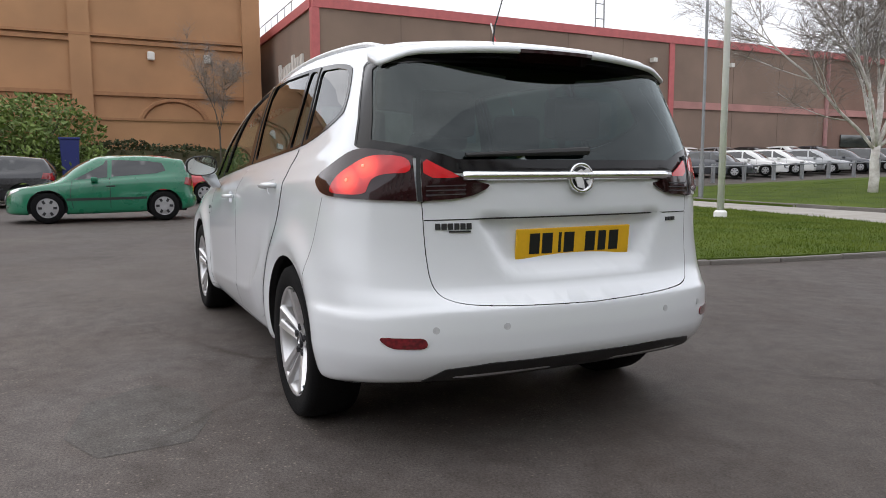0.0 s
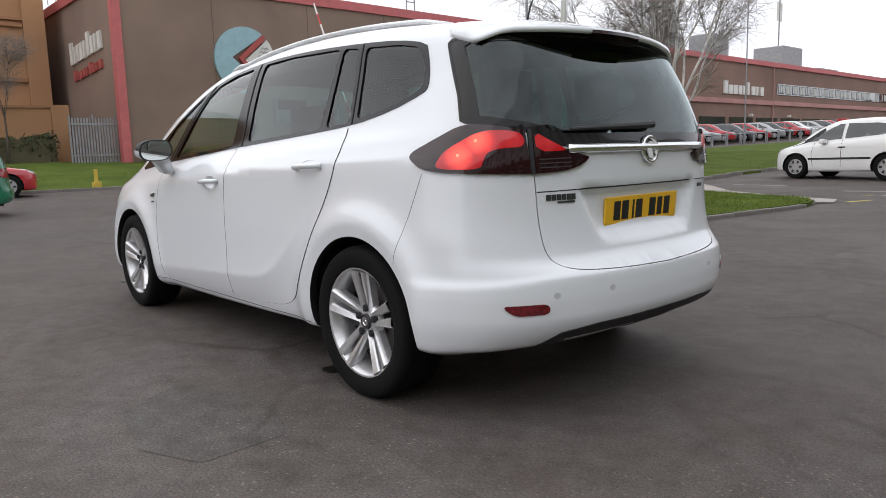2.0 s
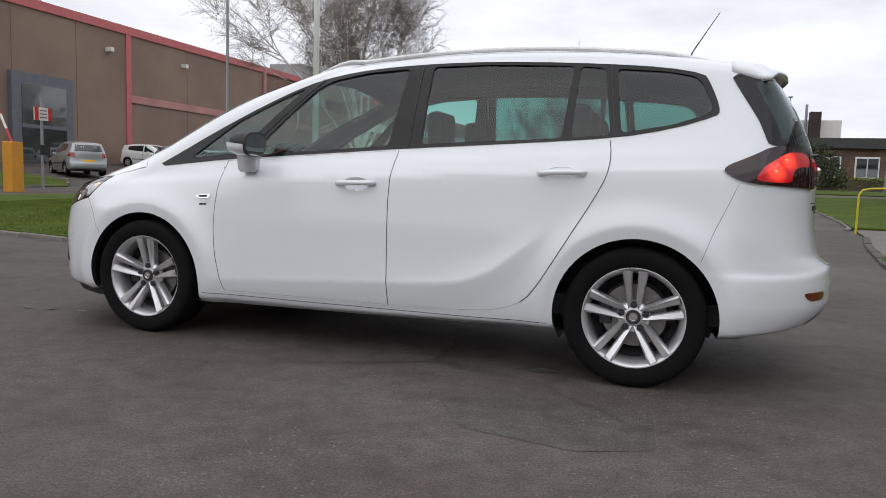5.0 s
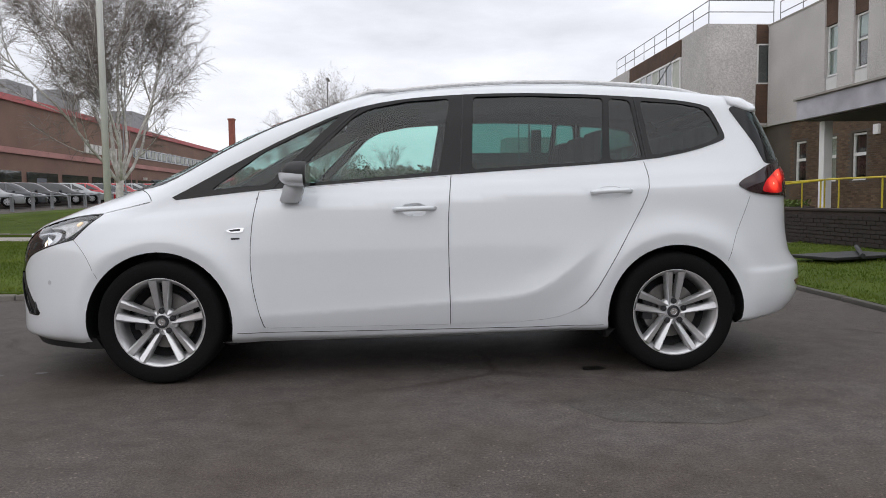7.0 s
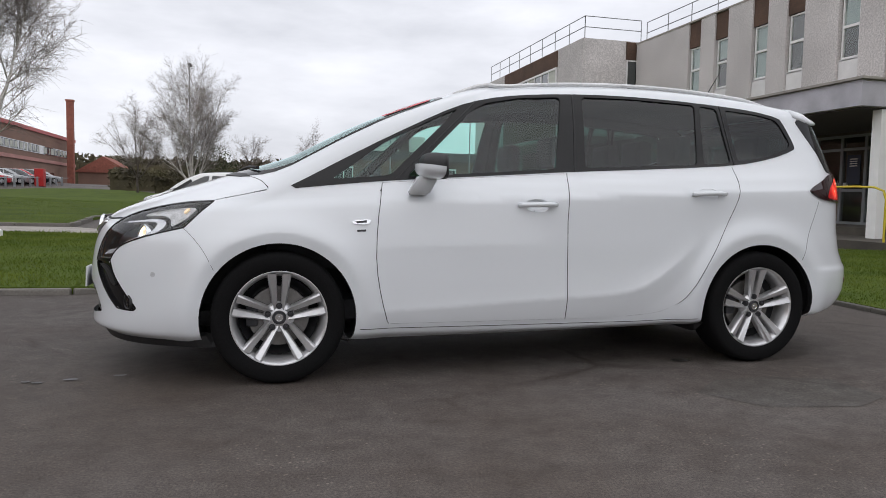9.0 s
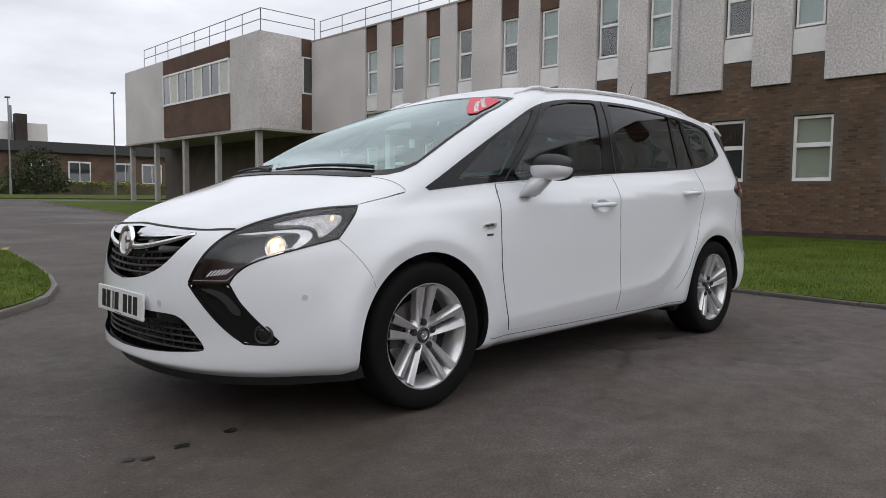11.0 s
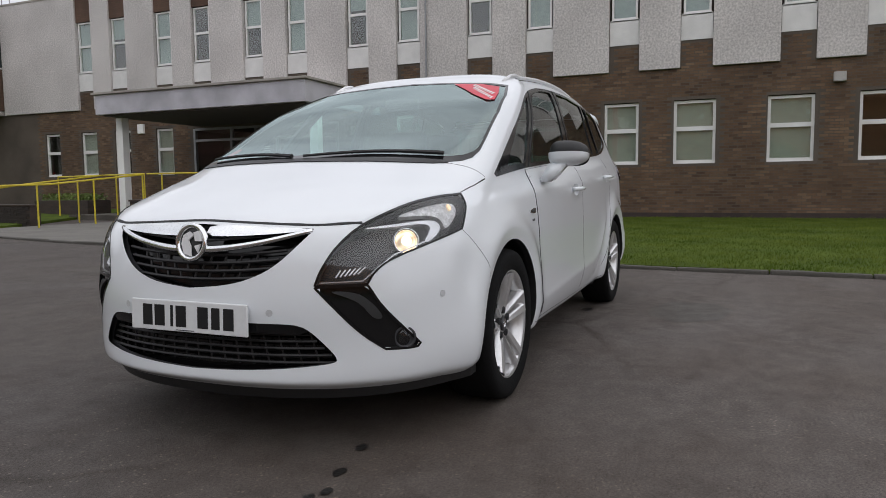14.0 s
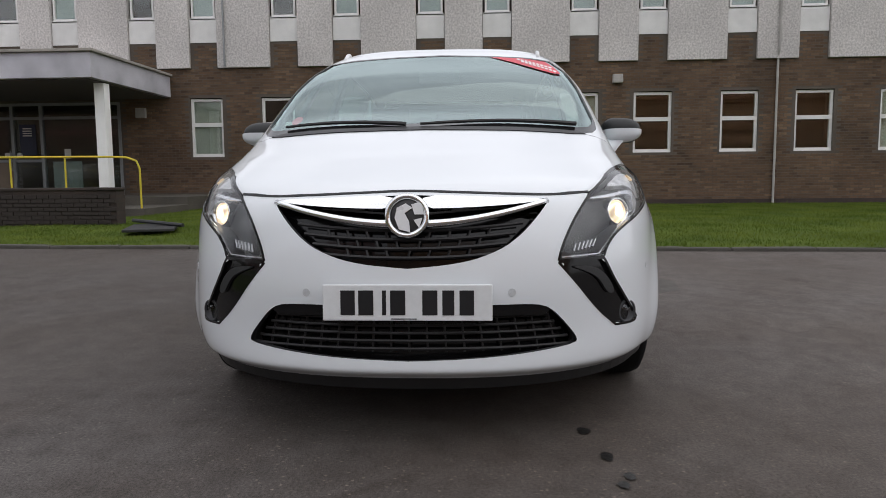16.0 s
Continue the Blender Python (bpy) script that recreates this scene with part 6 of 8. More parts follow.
for y in (-0.37, 0.37):
    seat(-0.15, y)
for y in (-0.45, 0, 0.45):
    seat(0.65, y, 0.03, 0.21)
for y in (-0.32, 0.32):
    seat(1.32, y, 0.06, 0.22)
bm = box(-1.45, -0.72, -0.72, 0.72, 0.55, 0.98, 0.06)
for v in bm.verts:
    if v.co.x < -1.1 and v.co.z > 0.8:
        v.co.z -= 0.02
part("dashboard", bm, M["seat_cloth"], car)
part("cabin_floor", box(-1.2, 1.95, -0.76, 0.76, 0.30, 0.40), M["seat_cloth"], car)
bm = add_lathe(bmesh.new(), [(0.185 + 0.014 * math.cos(t * math.pi / 4), 0.014 * math.sin(t * math.pi / 4)) for t in range(9)], 32, "z")
add_box(bm, -0.17, 0.17, -0.02, 0.02, -0.01, 0.01)
sw = part("steering_wheel", bm, BLACK, car)
sw.matrix_basis = pose(-0.62, 0.37, 0.93, 0, 65, 0)
part("rear_view_mirror", box(-0.62, -0.60, -0.11, 0.11, 1.36, 1.43, 0.01), BLACK, car)


# ---- ground, lawns, kerbs ----
def build_ground():
    vs, fs = [], []
    ax = [-420, -300, -220, -160, -120] + [-90 + 3 * i for i in range(51)] + [75, 100, 140, 200, 300, 420]
    ay = [-420, -300, -200, -120, -80] + [-50 + 3 * i for i in range(67)] + [170, 220, 300, 420, 600]
    for y in ay:
        for x in ax:
            vs.append((x, y, rise(x, y)))
    n = len(ax)
    for j in range(len(ay) - 1):
        for i in range(n - 1):
            a = j * n + i
            fs.append((a, a + 1, a + n + 1, a + n))
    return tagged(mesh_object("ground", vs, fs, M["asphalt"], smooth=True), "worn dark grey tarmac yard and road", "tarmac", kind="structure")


build_ground()


def lawn(name, poly, lift, mound, label, blades=0, near=None):
    """A turf slab inside an outline, standing a little over the ground, with grass blades on it."""
    xs, ys = [p[0] for p in poly], [p[1] for p in poly]
    area = (max(xs) - min(xs)) * (max(ys) - min(ys))
    step = max(0.35, math.sqrt(area) / 45)

    def height(x, y):
        d = edge_distance(poly, x, y)
        return rise(x, y) + lift + mound * min(1.0, d / 5.0) + 0.012 * noise.noise(Vector((x * 0.9, y * 0.9, 0))) * min(1, d * 3)

    pts = [Vector(p) for p in poly]
    edges = [(i, (i + 1) % len(poly)) for i in range(len(poly))]
    x = min(xs) + step / 2
    while x < max(xs):
        y = min(ys) + step / 2
        while y < max(ys):
            if in_poly(poly, x, y) and edge_distance(poly, x, y) > step * 0.4:
                pts.append(Vector((x, y)))
            y += step
        x += step
    from mathutils.geometry import delaunay_2d_cdt as cdt
    v2, _, f2, _, _, _ = cdt(pts, edges, [], 0, 1e-5)
    vs = [(v.x, v.y, height(v.x, v.y)) for v in v2]
    fs = []
    for f in f2:
        cx, cy = sum(v2[i].x for i in f) / len(f), sum(v2[i].y for i in f) / len(f)
        if in_poly(poly, cx, cy):
            fs.append(tuple(f))
    b = len(vs)
    n = len(poly)
    vs += [(p[0], p[1], rise(*p) - 0.1) for p in poly]
    near_i = {}
    for i, p in enumerate(poly):
        near_i[i] = min(range(len(v2)), key=lambda k: (v2[k].x - p[0]) ** 2 + (v2[k].y - p[1]) ** 2)
    for i in range(n):
        j = (i + 1) % n
        fs.append((near_i[i], near_i[j], b + j, b + i))
    ob = tagged(mesh_object(name, vs, fs, M["grass_soil"], smooth=False), label, "lawn", kind="structure")
    if blades:
        rnd = random.Random(len(poly) * 7 + blades)
        gv, gf = [], []
        x0, x1, y0, y1 = near or (min(xs), max(xs), min(ys), max(ys))
        k = 0
        while k < blades:
            x, y = rnd.uniform(x0, x1), rnd.uniform(y0, y1)
            if not in_poly(poly, x, y):
                continue
            k += 1
            z = height(x, y)
            rough = 0.5 + noise.noise(Vector((x * 0.8, y * 0.8, 3))) * 0.9 + noise.noise(Vector((x * 4.1, y * 4.1, 7))) * 0.6
            h = rnd.uniform(0.010, 0.034) * (0.7 + 0.9 * max(0.0, min(1.3, rough))) * (1.5 if edge_distance(poly, x, y) < 0.12 else 1)
            a, lean = rnd.uniform(0, 6.28), rnd.uniform(0.4, 1.3) * h
            w = rnd.uniform(0.004, 0.009)
            c, s = math.cos(a), math.sin(a)
            q = len(gv)
            gv += [(x - w * c, y - w * s, z - 0.005), (x + w * c, y + w * s, z - 0.005), (x + lean * s, y - lean * c, z + h)]
            gf.append((q + 1, q, q + 2))
        tuft = mesh_object("grass", gv, gf, M["blade"])
        tagged(tuft, "short green mown grass", "grass", kind="stuff")
    return height


KERB_B = [(3.30, -40.0), (3.45, -8.0), (3.52, -4.6), (3.62, -2.3), (3.85, 0.5), (4.02, 3.4), (4.12, 5.7), (4.35, 7.0)]
lawn_h = lawn("lawn_1", KERB_B + [(7.72, 8.9), (11.0, 7.3), (15.7, 7.3), (15.7, -40)], 0.045, 0.03, "mown green lawn before the offices", 230000, (3.2, 15.6, -13, 9.5))
LAWN_C = [(5.6, 14.6), (5.95, 17.5), (6.2, 21.0), (6.6, 27), (7.5, 40), (16, 40), (16, 16.7), (11.2, 16.7), (7.4, 14.6)]
lawn("lawn_2", LAWN_C, 0.07, 0.03, "mown green lawn under the raised wing", 9000, (5.5, 14, 14.6, 34))
LAWN_A = round_off([(-2.6, 2.65), (-1.75, 3.5), (-1.25, 5.2), (-0.90, 8.0), (-0.66, 10.2), (-2.95, 11.2), (-5.0, 12.0), (-9.0, 13.0), (-15.0, 14.0), (-16.8, 11.5), (-15.6, 8.0), (-11.5, 4.4), (-7.0, 3.0), (-3.5, 2.65)], 2)
lawn("lawn_3", LAWN_A, 0.07, 0.10, "mown green lawn island beside the yard", 100000, (-13, -0.8, 2.6, 13))
LAWN_D = [(-6.0, 15.2), (-6.3, 19), (-5.5, 26), (-7.5, 36), (-9, 60), (-19, 70), (-20.5, 40), (-19.5, 22), (-16.5, 16.2)]
lawn("lawn_4", round_off(LAWN_D, 1), 0.07, 0.10, "mown green lawn with a birch tree", 30000, (-18, -5.5, 15, 34))
lawn("lawn_6", [(-3.0, 47.5), (3, 46.8), (12, 46.5), (42, 46), (42, 57), (-3.5, 57)], 0.07, 0.05, "mown green lawn before the far car park", 3000, (-2, 14, 46.6, 50))
LAWN_E = [(-20.2, -60), (-20.2, 6.0), (-20.4, 17.0), (-23, 19.5), (-32.9, 20.5), (-32.9, 9.3), (-36, 9.0), (-36, -60)]
lawn("lawn_5", LAWN_E, 0.07, 0.05, "grass verge along the works road", 25000, (-26, -20, -14, 19))


def kerb(poly_pts, closed=False, label="grey concrete kerb along the lawn", piece=0.9, limit=300, stone="kerb_stone", drop=0.0):
    """A row of kerb stones along a line; each is a piece of its own."""
    top = tagged(new("kerb"), label, "kerb", kind="structure")
    pts = [Vector((x, y)) for x, y in poly_pts]
    if closed:
        pts.append(pts[0])
    run, segs = 0.0, []
    for a, b in zip(pts, pts[1:]):
        segs.append((run, a, b))
        run += (b - a).length
    n = max(1, int(run / piece))
    shared = None

    def at(d):
        for r, a, b in reversed(segs):
            if d >= r - 1e-6:
                L = (b - a).length
                return a + (b - a) * min(1, (d - r) / L)
        return pts[0]

    rnd = random.Random(n)
    bm = bmesh.new()
    add_box(bm, -0.5, 0.5, -0.065, 0.065, -0.10, 0.11, 0.018)
    me = bpy.data.meshes.new("kerb_stone")
    bm.to_mesh(me)
    bm.free()
    me.materials.append(M[stone])
    for i in range(min(n, limit)):
        p, q = at(i * run / n), at((i + 1) * run / n)
        d = q - p
        o = new("kerb_stone", me)
        o.parent = top
        mid = (p + q) / 2
        o.matrix_basis = pose(mid.x, mid.y, rise(mid.x, mid.y) - drop + rnd.uniform(-0.008, 0.004), 0, rnd.uniform(-0.6, 0.6), math.degrees(math.atan2(d.y, d.x)) + rnd.uniform(-0.4, 0.4)) @ Matrix.Diagonal((d.length - 0.012, 1, 1, 1))
    return top


kerb([(3.45, -14.0)] + KERB_B[1:], label="dark weathered kerb along the office lawn", stone="kerb_dark", drop=0.065)
kerb([(5.4, 14.2)] + LAWN_C[:5], drop=0.05)
kerb([(4.35, 7.0), (4.75, 9.4), (5.3, 12.0)], label="dark weathered kerb before the paving", stone="kerb_dark", drop=0.065)
kerb(LAWN_A, True, drop=0.05)
kerb([(-6.0, 15.2), (-6.3, 19), (-5.5, 26), (-7.5, 36)], piece=1.2)
kerb([(-16.5, 16.2), (-11, 15.8), (-6.0, 15.2)], piece=1.2)
kerb([(-20.2, -40), (-20.2, 6.0), (-20.4, 17.0), (-23, 19.5), (-32, 20.5)], piece=2.0)

# concrete path between the two lawns, entrance paving
bm = bmesh.new()


def slab(name, poly, lift, material, label, category):
    bm = bmesh.new()
    f = bm.faces.new([bm.verts.new((x, y, rise(x, y) + lift)) for x, y in poly])
    bmesh.ops.triangulate(bm, faces=[f])
    return tagged(link_mesh(name, bm, material), label, category, kind="structure")


slab("path_1", [(-16.0, 14.3), (-9.0, 13.2), (-5.0, 12.2), (-2.95, 11.4), (-1.0, 10.0), (-0.66, 10.2), (-0.86, 10.92), (-1.86, 11.3), (-3.5, 12.35), (-4.7, 13.8), (-5.8, 14.95), (-11, 15.55), (-16.2, 16.0)], 0.02, M["concrete"], "pale worn concrete path between the lawns", "path")
slab("path_2", [(4.37, 7.06), (7.6, 8.97), (7.75, 10.9), (11.1, 10.6), (11.1, 14.4), (7.4, 14.5), (5.6, 14.5), (5.3, 12), (4.75, 9.4)], 0.03, M["paving"], "worn grey concrete paving before the entrance", "paving")


# road marks and tarmac repairs
def mark(name, poly, material, label, category, lift=0.004):
    return slab(name, poly, lift, material, label, category)


for x0, y0, x1, y1, paint in ((-2.21, 12.07, -1.49, 11.66, "line_white"), (-1.52, 13.18, -0.67, 13.34, "line_white"), (-0.57, 10.55, -0.24, 11.64, "line_yellow"), (-4.48, 14.49, -3.21, 14.45, "line_white"),
                              (-1.10, 11.9, -0.72, 12.35, "line_yellow"), (-0.62, 12.0, -0.30, 12.6, "line_white")):
    d = Vector((x1 - x0, y1 - y0)).normalized() * 0.055
    mark("road_marking", [(x0 + d.y, y0 - d.x), (x1 + d.y, y1 - d.x), (x1 - d.y, y1 + d.x), (x0 - d.y, y0 + d.x)], M[paint], "worn painted line on the tarmac", "road marking")
for poly in ([(2.2, 9.2), (4.3, 9.8), (4.2, 11.2), (2.0, 10.6)],):
    mark("tarmac_patch", poly, M["asphalt_patch"], "smoother grey tarmac repair", "tarmac patch")
for poly in ([(0.62, -1.42), (0.86, -1.22), (1.20, -1.20), (1.50, -1.32), (1.52, -1.66), (1.25, -1.78), (0.80, -1.70)], [(1.38, 4.3), (1.56, 5.6), (2.15, 5.4), (1.96, 4.1)]):
    mark("tarmac_patch", poly, M["asphalt_patch"], "smoother grey tarmac repair", "tarmac patch", 0.0015)


def stain(cx, cy, r, seed):
    rnd = random.Random(seed)
    poly = [(cx + r * rnd.uniform(0.6, 1.1) * math.cos(a * 0.449) * 1.5, cy + r * rnd.uniform(0.6, 1.1) * math.sin(a * 0.449)) for a in range(14)]
    mark("wet_stain", round_off(poly, 1), M["wet"], "dark wet stain on the tarmac", "stain", 0.005)


for k, (x, y, r) in enumerate(((0.96, -0.76, 0.05), (-2.16, -0.57, 0.026), (-2.38, -0.61, 0.024), (-2.52, -0.65, 0.020), (-2.58, -0.62, 0.020))):
    stain(x, y, r, k)


# ---- the offices: brick below, pebble-dash panels above ----
FX = 16.15
offices = thing("office_building", Matrix.Identity(4), "two-storey brick office building with grey pebble-dash panels", "building")
UP = [21.70, 19.95, 17.75, 16.0, 13.74, 11.97, 9.65, 7.84, 5.47, 3.63, 1.22, -0.68, -3.13, -5.05, -7.50, -9.46, -11.9, -13.9, -16.3, -18.3, -20.7]
LOW = [(24.18, 23.36), (22.18, 21.34), (20.42, 19.60), (18.34, 17.52), (8.33, 7.36), (6.20, 5.22), (3.95, 2.97), (1.76, 0.81), (-0.12, -1.20), (-2.46, -3.56), (-4.55, -5.63), (-6.98, -8.03), (-9.04, -10.1), (-11.36, -12.4), (-13.5, -14.5), (-15.8, -16.8)]
W2 = 0.35


def wall_with_openings(y0, y1, z0, z1, holes, x0, x1, material, name):
    """An upright wall in the plane of the front, pieced round its openings (y0, y1, z0, z1)."""
    bm = bmesh.new()
    holes = sorted(holes)
    y = y0
    for a, b, c, d in holes:
        add_box(bm, x0, x1, y, a, z0, z1)
        if c > z0:
            add_box(bm, x0, x1, a, b, z0, c)
        if d < z1:
            add_box(bm, x0, x1, a, b, d, z1)
        y = b
    add_box(bm, x0, x1, y, y1, z0, z1)
    return part(name, bm, material, offices)


low_holes = [(b, a, 1.50, 3.22) for a, b in LOW] + [(10.45, 16.55, 0.40, 3.15)]
wall_with_openings(-40, 44, -0.3, 4.80, low_holes, FX, FX + 0.30, M["mortar"], "brick_wall")
part("upper_wall", box(FX + 0.12, FX + 0.42, -40, 26.5, 4.80, 8.45), M["dark_brick"], offices)
part("plinth_course", box(FX - 0.02, FX, -40, 9.0, 0.0, 0.16), M["dark_brick"], offices)
# pebble-dash panels between the upper windows
ups = sorted(UP)
edges_ = [-40.0] + [e for c in ups for e in (c - W2 - 0.06, c + W2 + 0.06)] + [26.35]
rnd = random.Random(4)
for a, b in zip(edges_[0::2], edges_[1::2]):
    n = 1
    for i in range(n):
        p, q = a + (b - a) * i / n, a + (b - a) * (i + 1) / n
        part("cladding_panel", box(FX - 0.10 + rnd.uniform(-0.004, 0.004), FX + 0.12, p + 0.004, q - 0.004, 4.07, 8.45, 0.006), M["pebbledash"], offices)
for c in ups:
    part("white_panel", box(FX - 0.02, FX + 0.12, c - W2 - 0.05, c + W2 + 0.05, 4.80, 5.48), M["white_panel"], offices)
    part("brown_panel", box(FX - 0.04, FX + 0.12, c - W2 - 0.055, c + W2 + 0.055, 7.42, 8.43), M["brown_panel"], offices)


def window(parent, x, y0, y1, z0, z1, split=0.5, blind=None, bar=0.055, cloth="blind"):
    """A white framed window in the front, with an upper and a lower pane."""
    w = new("window")
    w.parent = parent
    bm = bmesh.new()
    add_box(bm, x - 0.03, x + 0.05, y0, y0 + bar, z0, z1)
    add_box(bm, x - 0.03, x + 0.05, y1 - bar, y1, z0, z1)
    add_box(bm, x - 0.03, x + 0.05, y0 + bar, y1 - bar, z0, z0 + bar)
    add_box(bm, x - 0.03, x + 0.05, y0 + bar, y1 - bar, z1 - bar, z1)
    zm = z0 + (z1 - z0) * split
    add_box(bm, x - 0.035, x + 0.045, y0 + bar, y1 - bar, zm - bar * 0.75, zm + bar * 0.75)
    part("window_frame", bm, M["white_frame"], w)
    part("pane", box(x + 0.012, x + 0.022, y0 + bar, y1 - bar, z0 + bar, zm - bar * 0.7), M["window_pane"], w)
    part("pane", box(x + 0.006, x + 0.016, y0 + bar, y1 - bar, zm + bar * 0.7, z1 - bar), M["window_pane"], w)
    part("window_sill", box(x - 0.06, x + 0.05, y0 - 0.03, y1 + 0.03, z0 - 0.05, z0 - 0.002), M["white_frame"], w)
    # Shallow box coloured near-black in place of the unlit room.
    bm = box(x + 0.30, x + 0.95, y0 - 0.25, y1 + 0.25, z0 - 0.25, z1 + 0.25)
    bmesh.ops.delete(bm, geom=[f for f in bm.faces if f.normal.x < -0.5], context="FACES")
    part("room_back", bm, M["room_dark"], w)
    if blind:
        part("blind", box(x + 0.07, x + 0.08, y0 + 0.03, y1 - 0.03, z0 + 0.03 if blind > 0.9 else z1 - (z1 - z0) * blind, z1 - 0.03), M[cloth], w)
    return w


for i, c in enumerate(ups):
    window(offices, FX + 0.04, c - W2, c + W2, 5.50, 7.40, 0.52, blind=0.95 if c < 4 else (0.95, 0.5, None, 0.95, 0.4)[i % 5], cloth="blind_teal")
for i, (a, b) in enumerate(LOW):
    window(offices, FX + 0.10, b, a, 1.52, 3.20, 0.55, blind=None if i in (0, 2, 5, 10, 11, 12, 15) else 0.98, bar=0.075)
part("roof", box(FX + 0.42, 30, -40, 26.5, 8.0, 8.3), M["roof_felt"], offices)
part("parapet", box(FX - 0.12, FX + 0.45, -40, 26.4, 8.45, 8.52), M["concrete"], offices)
part("roof_unit", box(FX + 0.3, FX + 1.3, 15.0, 16.1, 8.52, 9.15, 0.03), M["plant_grey"], offices)
part("downpipe", tube([(FX - 0.14, 7.2, 4.1), (FX - 0.14, 7.2, 8.4)], 0.03, 8), M["galvanised"], offices)
part("downpipe", tube([(FX - 0.05, -8.50, 0.0), (FX - 0.05, -8.50, 4.1), (FX - 0.14, -8.50, 4.3), (FX - 0.14, -8.5, 8.4)], 0.035, 8), M["post_paint"], offices)
# A floodlight between the windows, then a small vent beside the entrance.
part("floodlight", box(FX - 0.16, FX, -4.22, -3.94, 3.46, 3.70, 0.02), M["post_paint"], offices)
part("floodlight", box(FX - 0.12, FX, 9.65, 9.95, 2.66, 2.95, 0.02), M["post_paint"], offices)
part("wall_box", box(FX - 0.1, FX, 18.86, 19.15, 3.05, 3.40, 0.02), M["white_frame"], offices)

# wing on posts
part("wing_wall", box(13.30, 30, 26.45, 43.05, 4.16, 8.60), M["pebbledash"], offices)
part("wing_soffit", box(13.25, 30, 26.40, 43.10, 4.06, 4.16), M["concrete"], offices)
for z0, z1 in ((4.25, 6.0), (7.72, 8.55)):
    part("brown_panel", box(13.24, 13.30, 29.30, 37.1, z0, z1), M["brown_panel"], offices)
part("brown_panel", box(15.55, 16.35, 26.39, 26.45, 7.72, 8.55), M["brown_panel"], offices)
part("brown_panel", box(15.55, 16.35, 26.39, 26.45, 4.25, 5.95), M["brown_panel"], offices)
strip = new("window")
strip.parent = offices
bm = bmesh.new()
add_box(bm, 13.20, 13.30, 29.30, 37.1, 6.0, 6.10)
add_box(bm, 13.20, 13.30, 29.30, 37.1, 7.62, 7.72)
for k in range(9):
    y = 29.30 + k * 7.8 / 8
    add_box(bm, 13.21, 13.29, y - 0.05 if k else y, y + 0.05, 6.10, 7.62)
part("window_frame", bm, M["white_frame"], strip)
for k in range(8):
    y = 29.30 + k * 7.8 / 8
    part("pane", box(13.25, 13.27, y + 0.05, y + 7.8 / 8 - 0.05, 6.10, 7.62), M["window_glass"] if k % 3 else M["blind"], strip)
sw_ = new("window")
sw_.parent = offices
part("window_frame", box(15.58, 16.32, 26.40, 26.44, 5.95, 7.72), M["white_frame"], sw_)
part("pane", box(15.64, 16.26, 26.385, 26.40, 6.02, 7.65), M["window_glass"], sw_)
for y in (27.0, 31.12, 35.0, 38.9, 42.7):
    part("post", box(13.42, 13.68, y - 0.14, y + 0.14, rise(13.5, y) + 0.05, 4.06, 0.015), M["post_paint"], offices)
part("recessed_wall", box(17.5, 17.8, 24.4, 38.2, 0, 4.1), M["dark_brick"], offices)
# roof rails
for (x0, y0, x1, y1) in ((13.45, 26.6, 13.45, 40.3), (13.45, 26.6, 16.4, 26.6), (16.6, 26.4, 16.6, 12.0)):
    L_ = math.hypot(x1 - x0, y1 - y0)
    n = int(L_ / 1.6)
    zt = 8.6 if y1 > 26 else 8.5
    for zz in (zt + 0.55, zt + 1.05):
        part("roof_rail", tube([(x0, y0, zz), (x1, y1, zz)], 0.022, 6), M["galvanised"], offices)
    for k in range(n + 1):
        x, y = x0 + (x1 - x0) * k / n, y0 + (y1 - y0) * k / n
        part("rail_post", tube([(x, y, zt - 0.1), (x, y, zt + 1.05)], 0.02, 6), M["galvanised"], offices)

# canopy over the entrance
canopy = thing("entrance_canopy", Matrix.Identity(4), "flat grey entrance canopy on square posts", "canopy")
bm = box(11.80, FX - 0.11, 8.85, 16.43, 3.24, 3.83, 0.01)
part("canopy_roof", bm, M["canopy_face"], canopy)
part("canopy_coping", box(11.72, FX - 0.12, 8.77, 16.51, 3.835, 3.90, 0.01), M["concrete"], canopy)
part("canopy_soffit", box(11.95, FX - 0.13, 9.0, 16.28, 3.20, 3.238), M["soffit"], canopy)
for y in (9.06, 16.22):
    part("post", box(12.48, 12.74, y - 0.13, y + 0.13, 0.05, 3.2, 0.01), M["white_pole"], canopy)
entrance = thing("entrance_doors", Matrix.Identity(4), "glazed entrance doors in pale metal frames", "door")
bm = bmesh.new()
for y in (10.495, 12.90, 13.80, 14.85, 16.505):
    add_box(bm, FX - 0.02, FX + 0.10, y - 0.045, y + 0.045, 0.42, 3.13)
for z in (0.44, 2.70, 3.10):
    add_box(bm, FX - 0.015, FX + 0.095, 10.54, 16.46, z - 0.04, z + 0.04)
part("door_frame", bm, M["galvanised"], entrance)
for a, b in ((10.54, 12.855), (12.945, 13.755), (13.845, 14.805), (14.895, 16.46)):
    part("pane", box(FX + 0.03, FX + 0.045, a, b, 0.48, 2.66), M["entrance_glass"], entrance)
    part("pane", box(FX + 0.03, FX + 0.045, a, b, 2.74, 3.06), M["entrance_glass"], entrance)
part("lobby_back", box(FX + 2.5, FX + 2.6, 10.1, 17.3, 0.3, 3.4), M["lobby"], entrance)
for y0 in (10.0, 17.3):
    part("lobby_side", box(FX + 0.31, FX + 2.6, y0, y0 + 0.1, 0.3, 3.4), M["lobby"], entrance)
part("lobby_ceiling", box(FX + 0.31, FX + 2.6, 10.1, 17.3, 3.16, 3.3), M["lobby"], entrance)
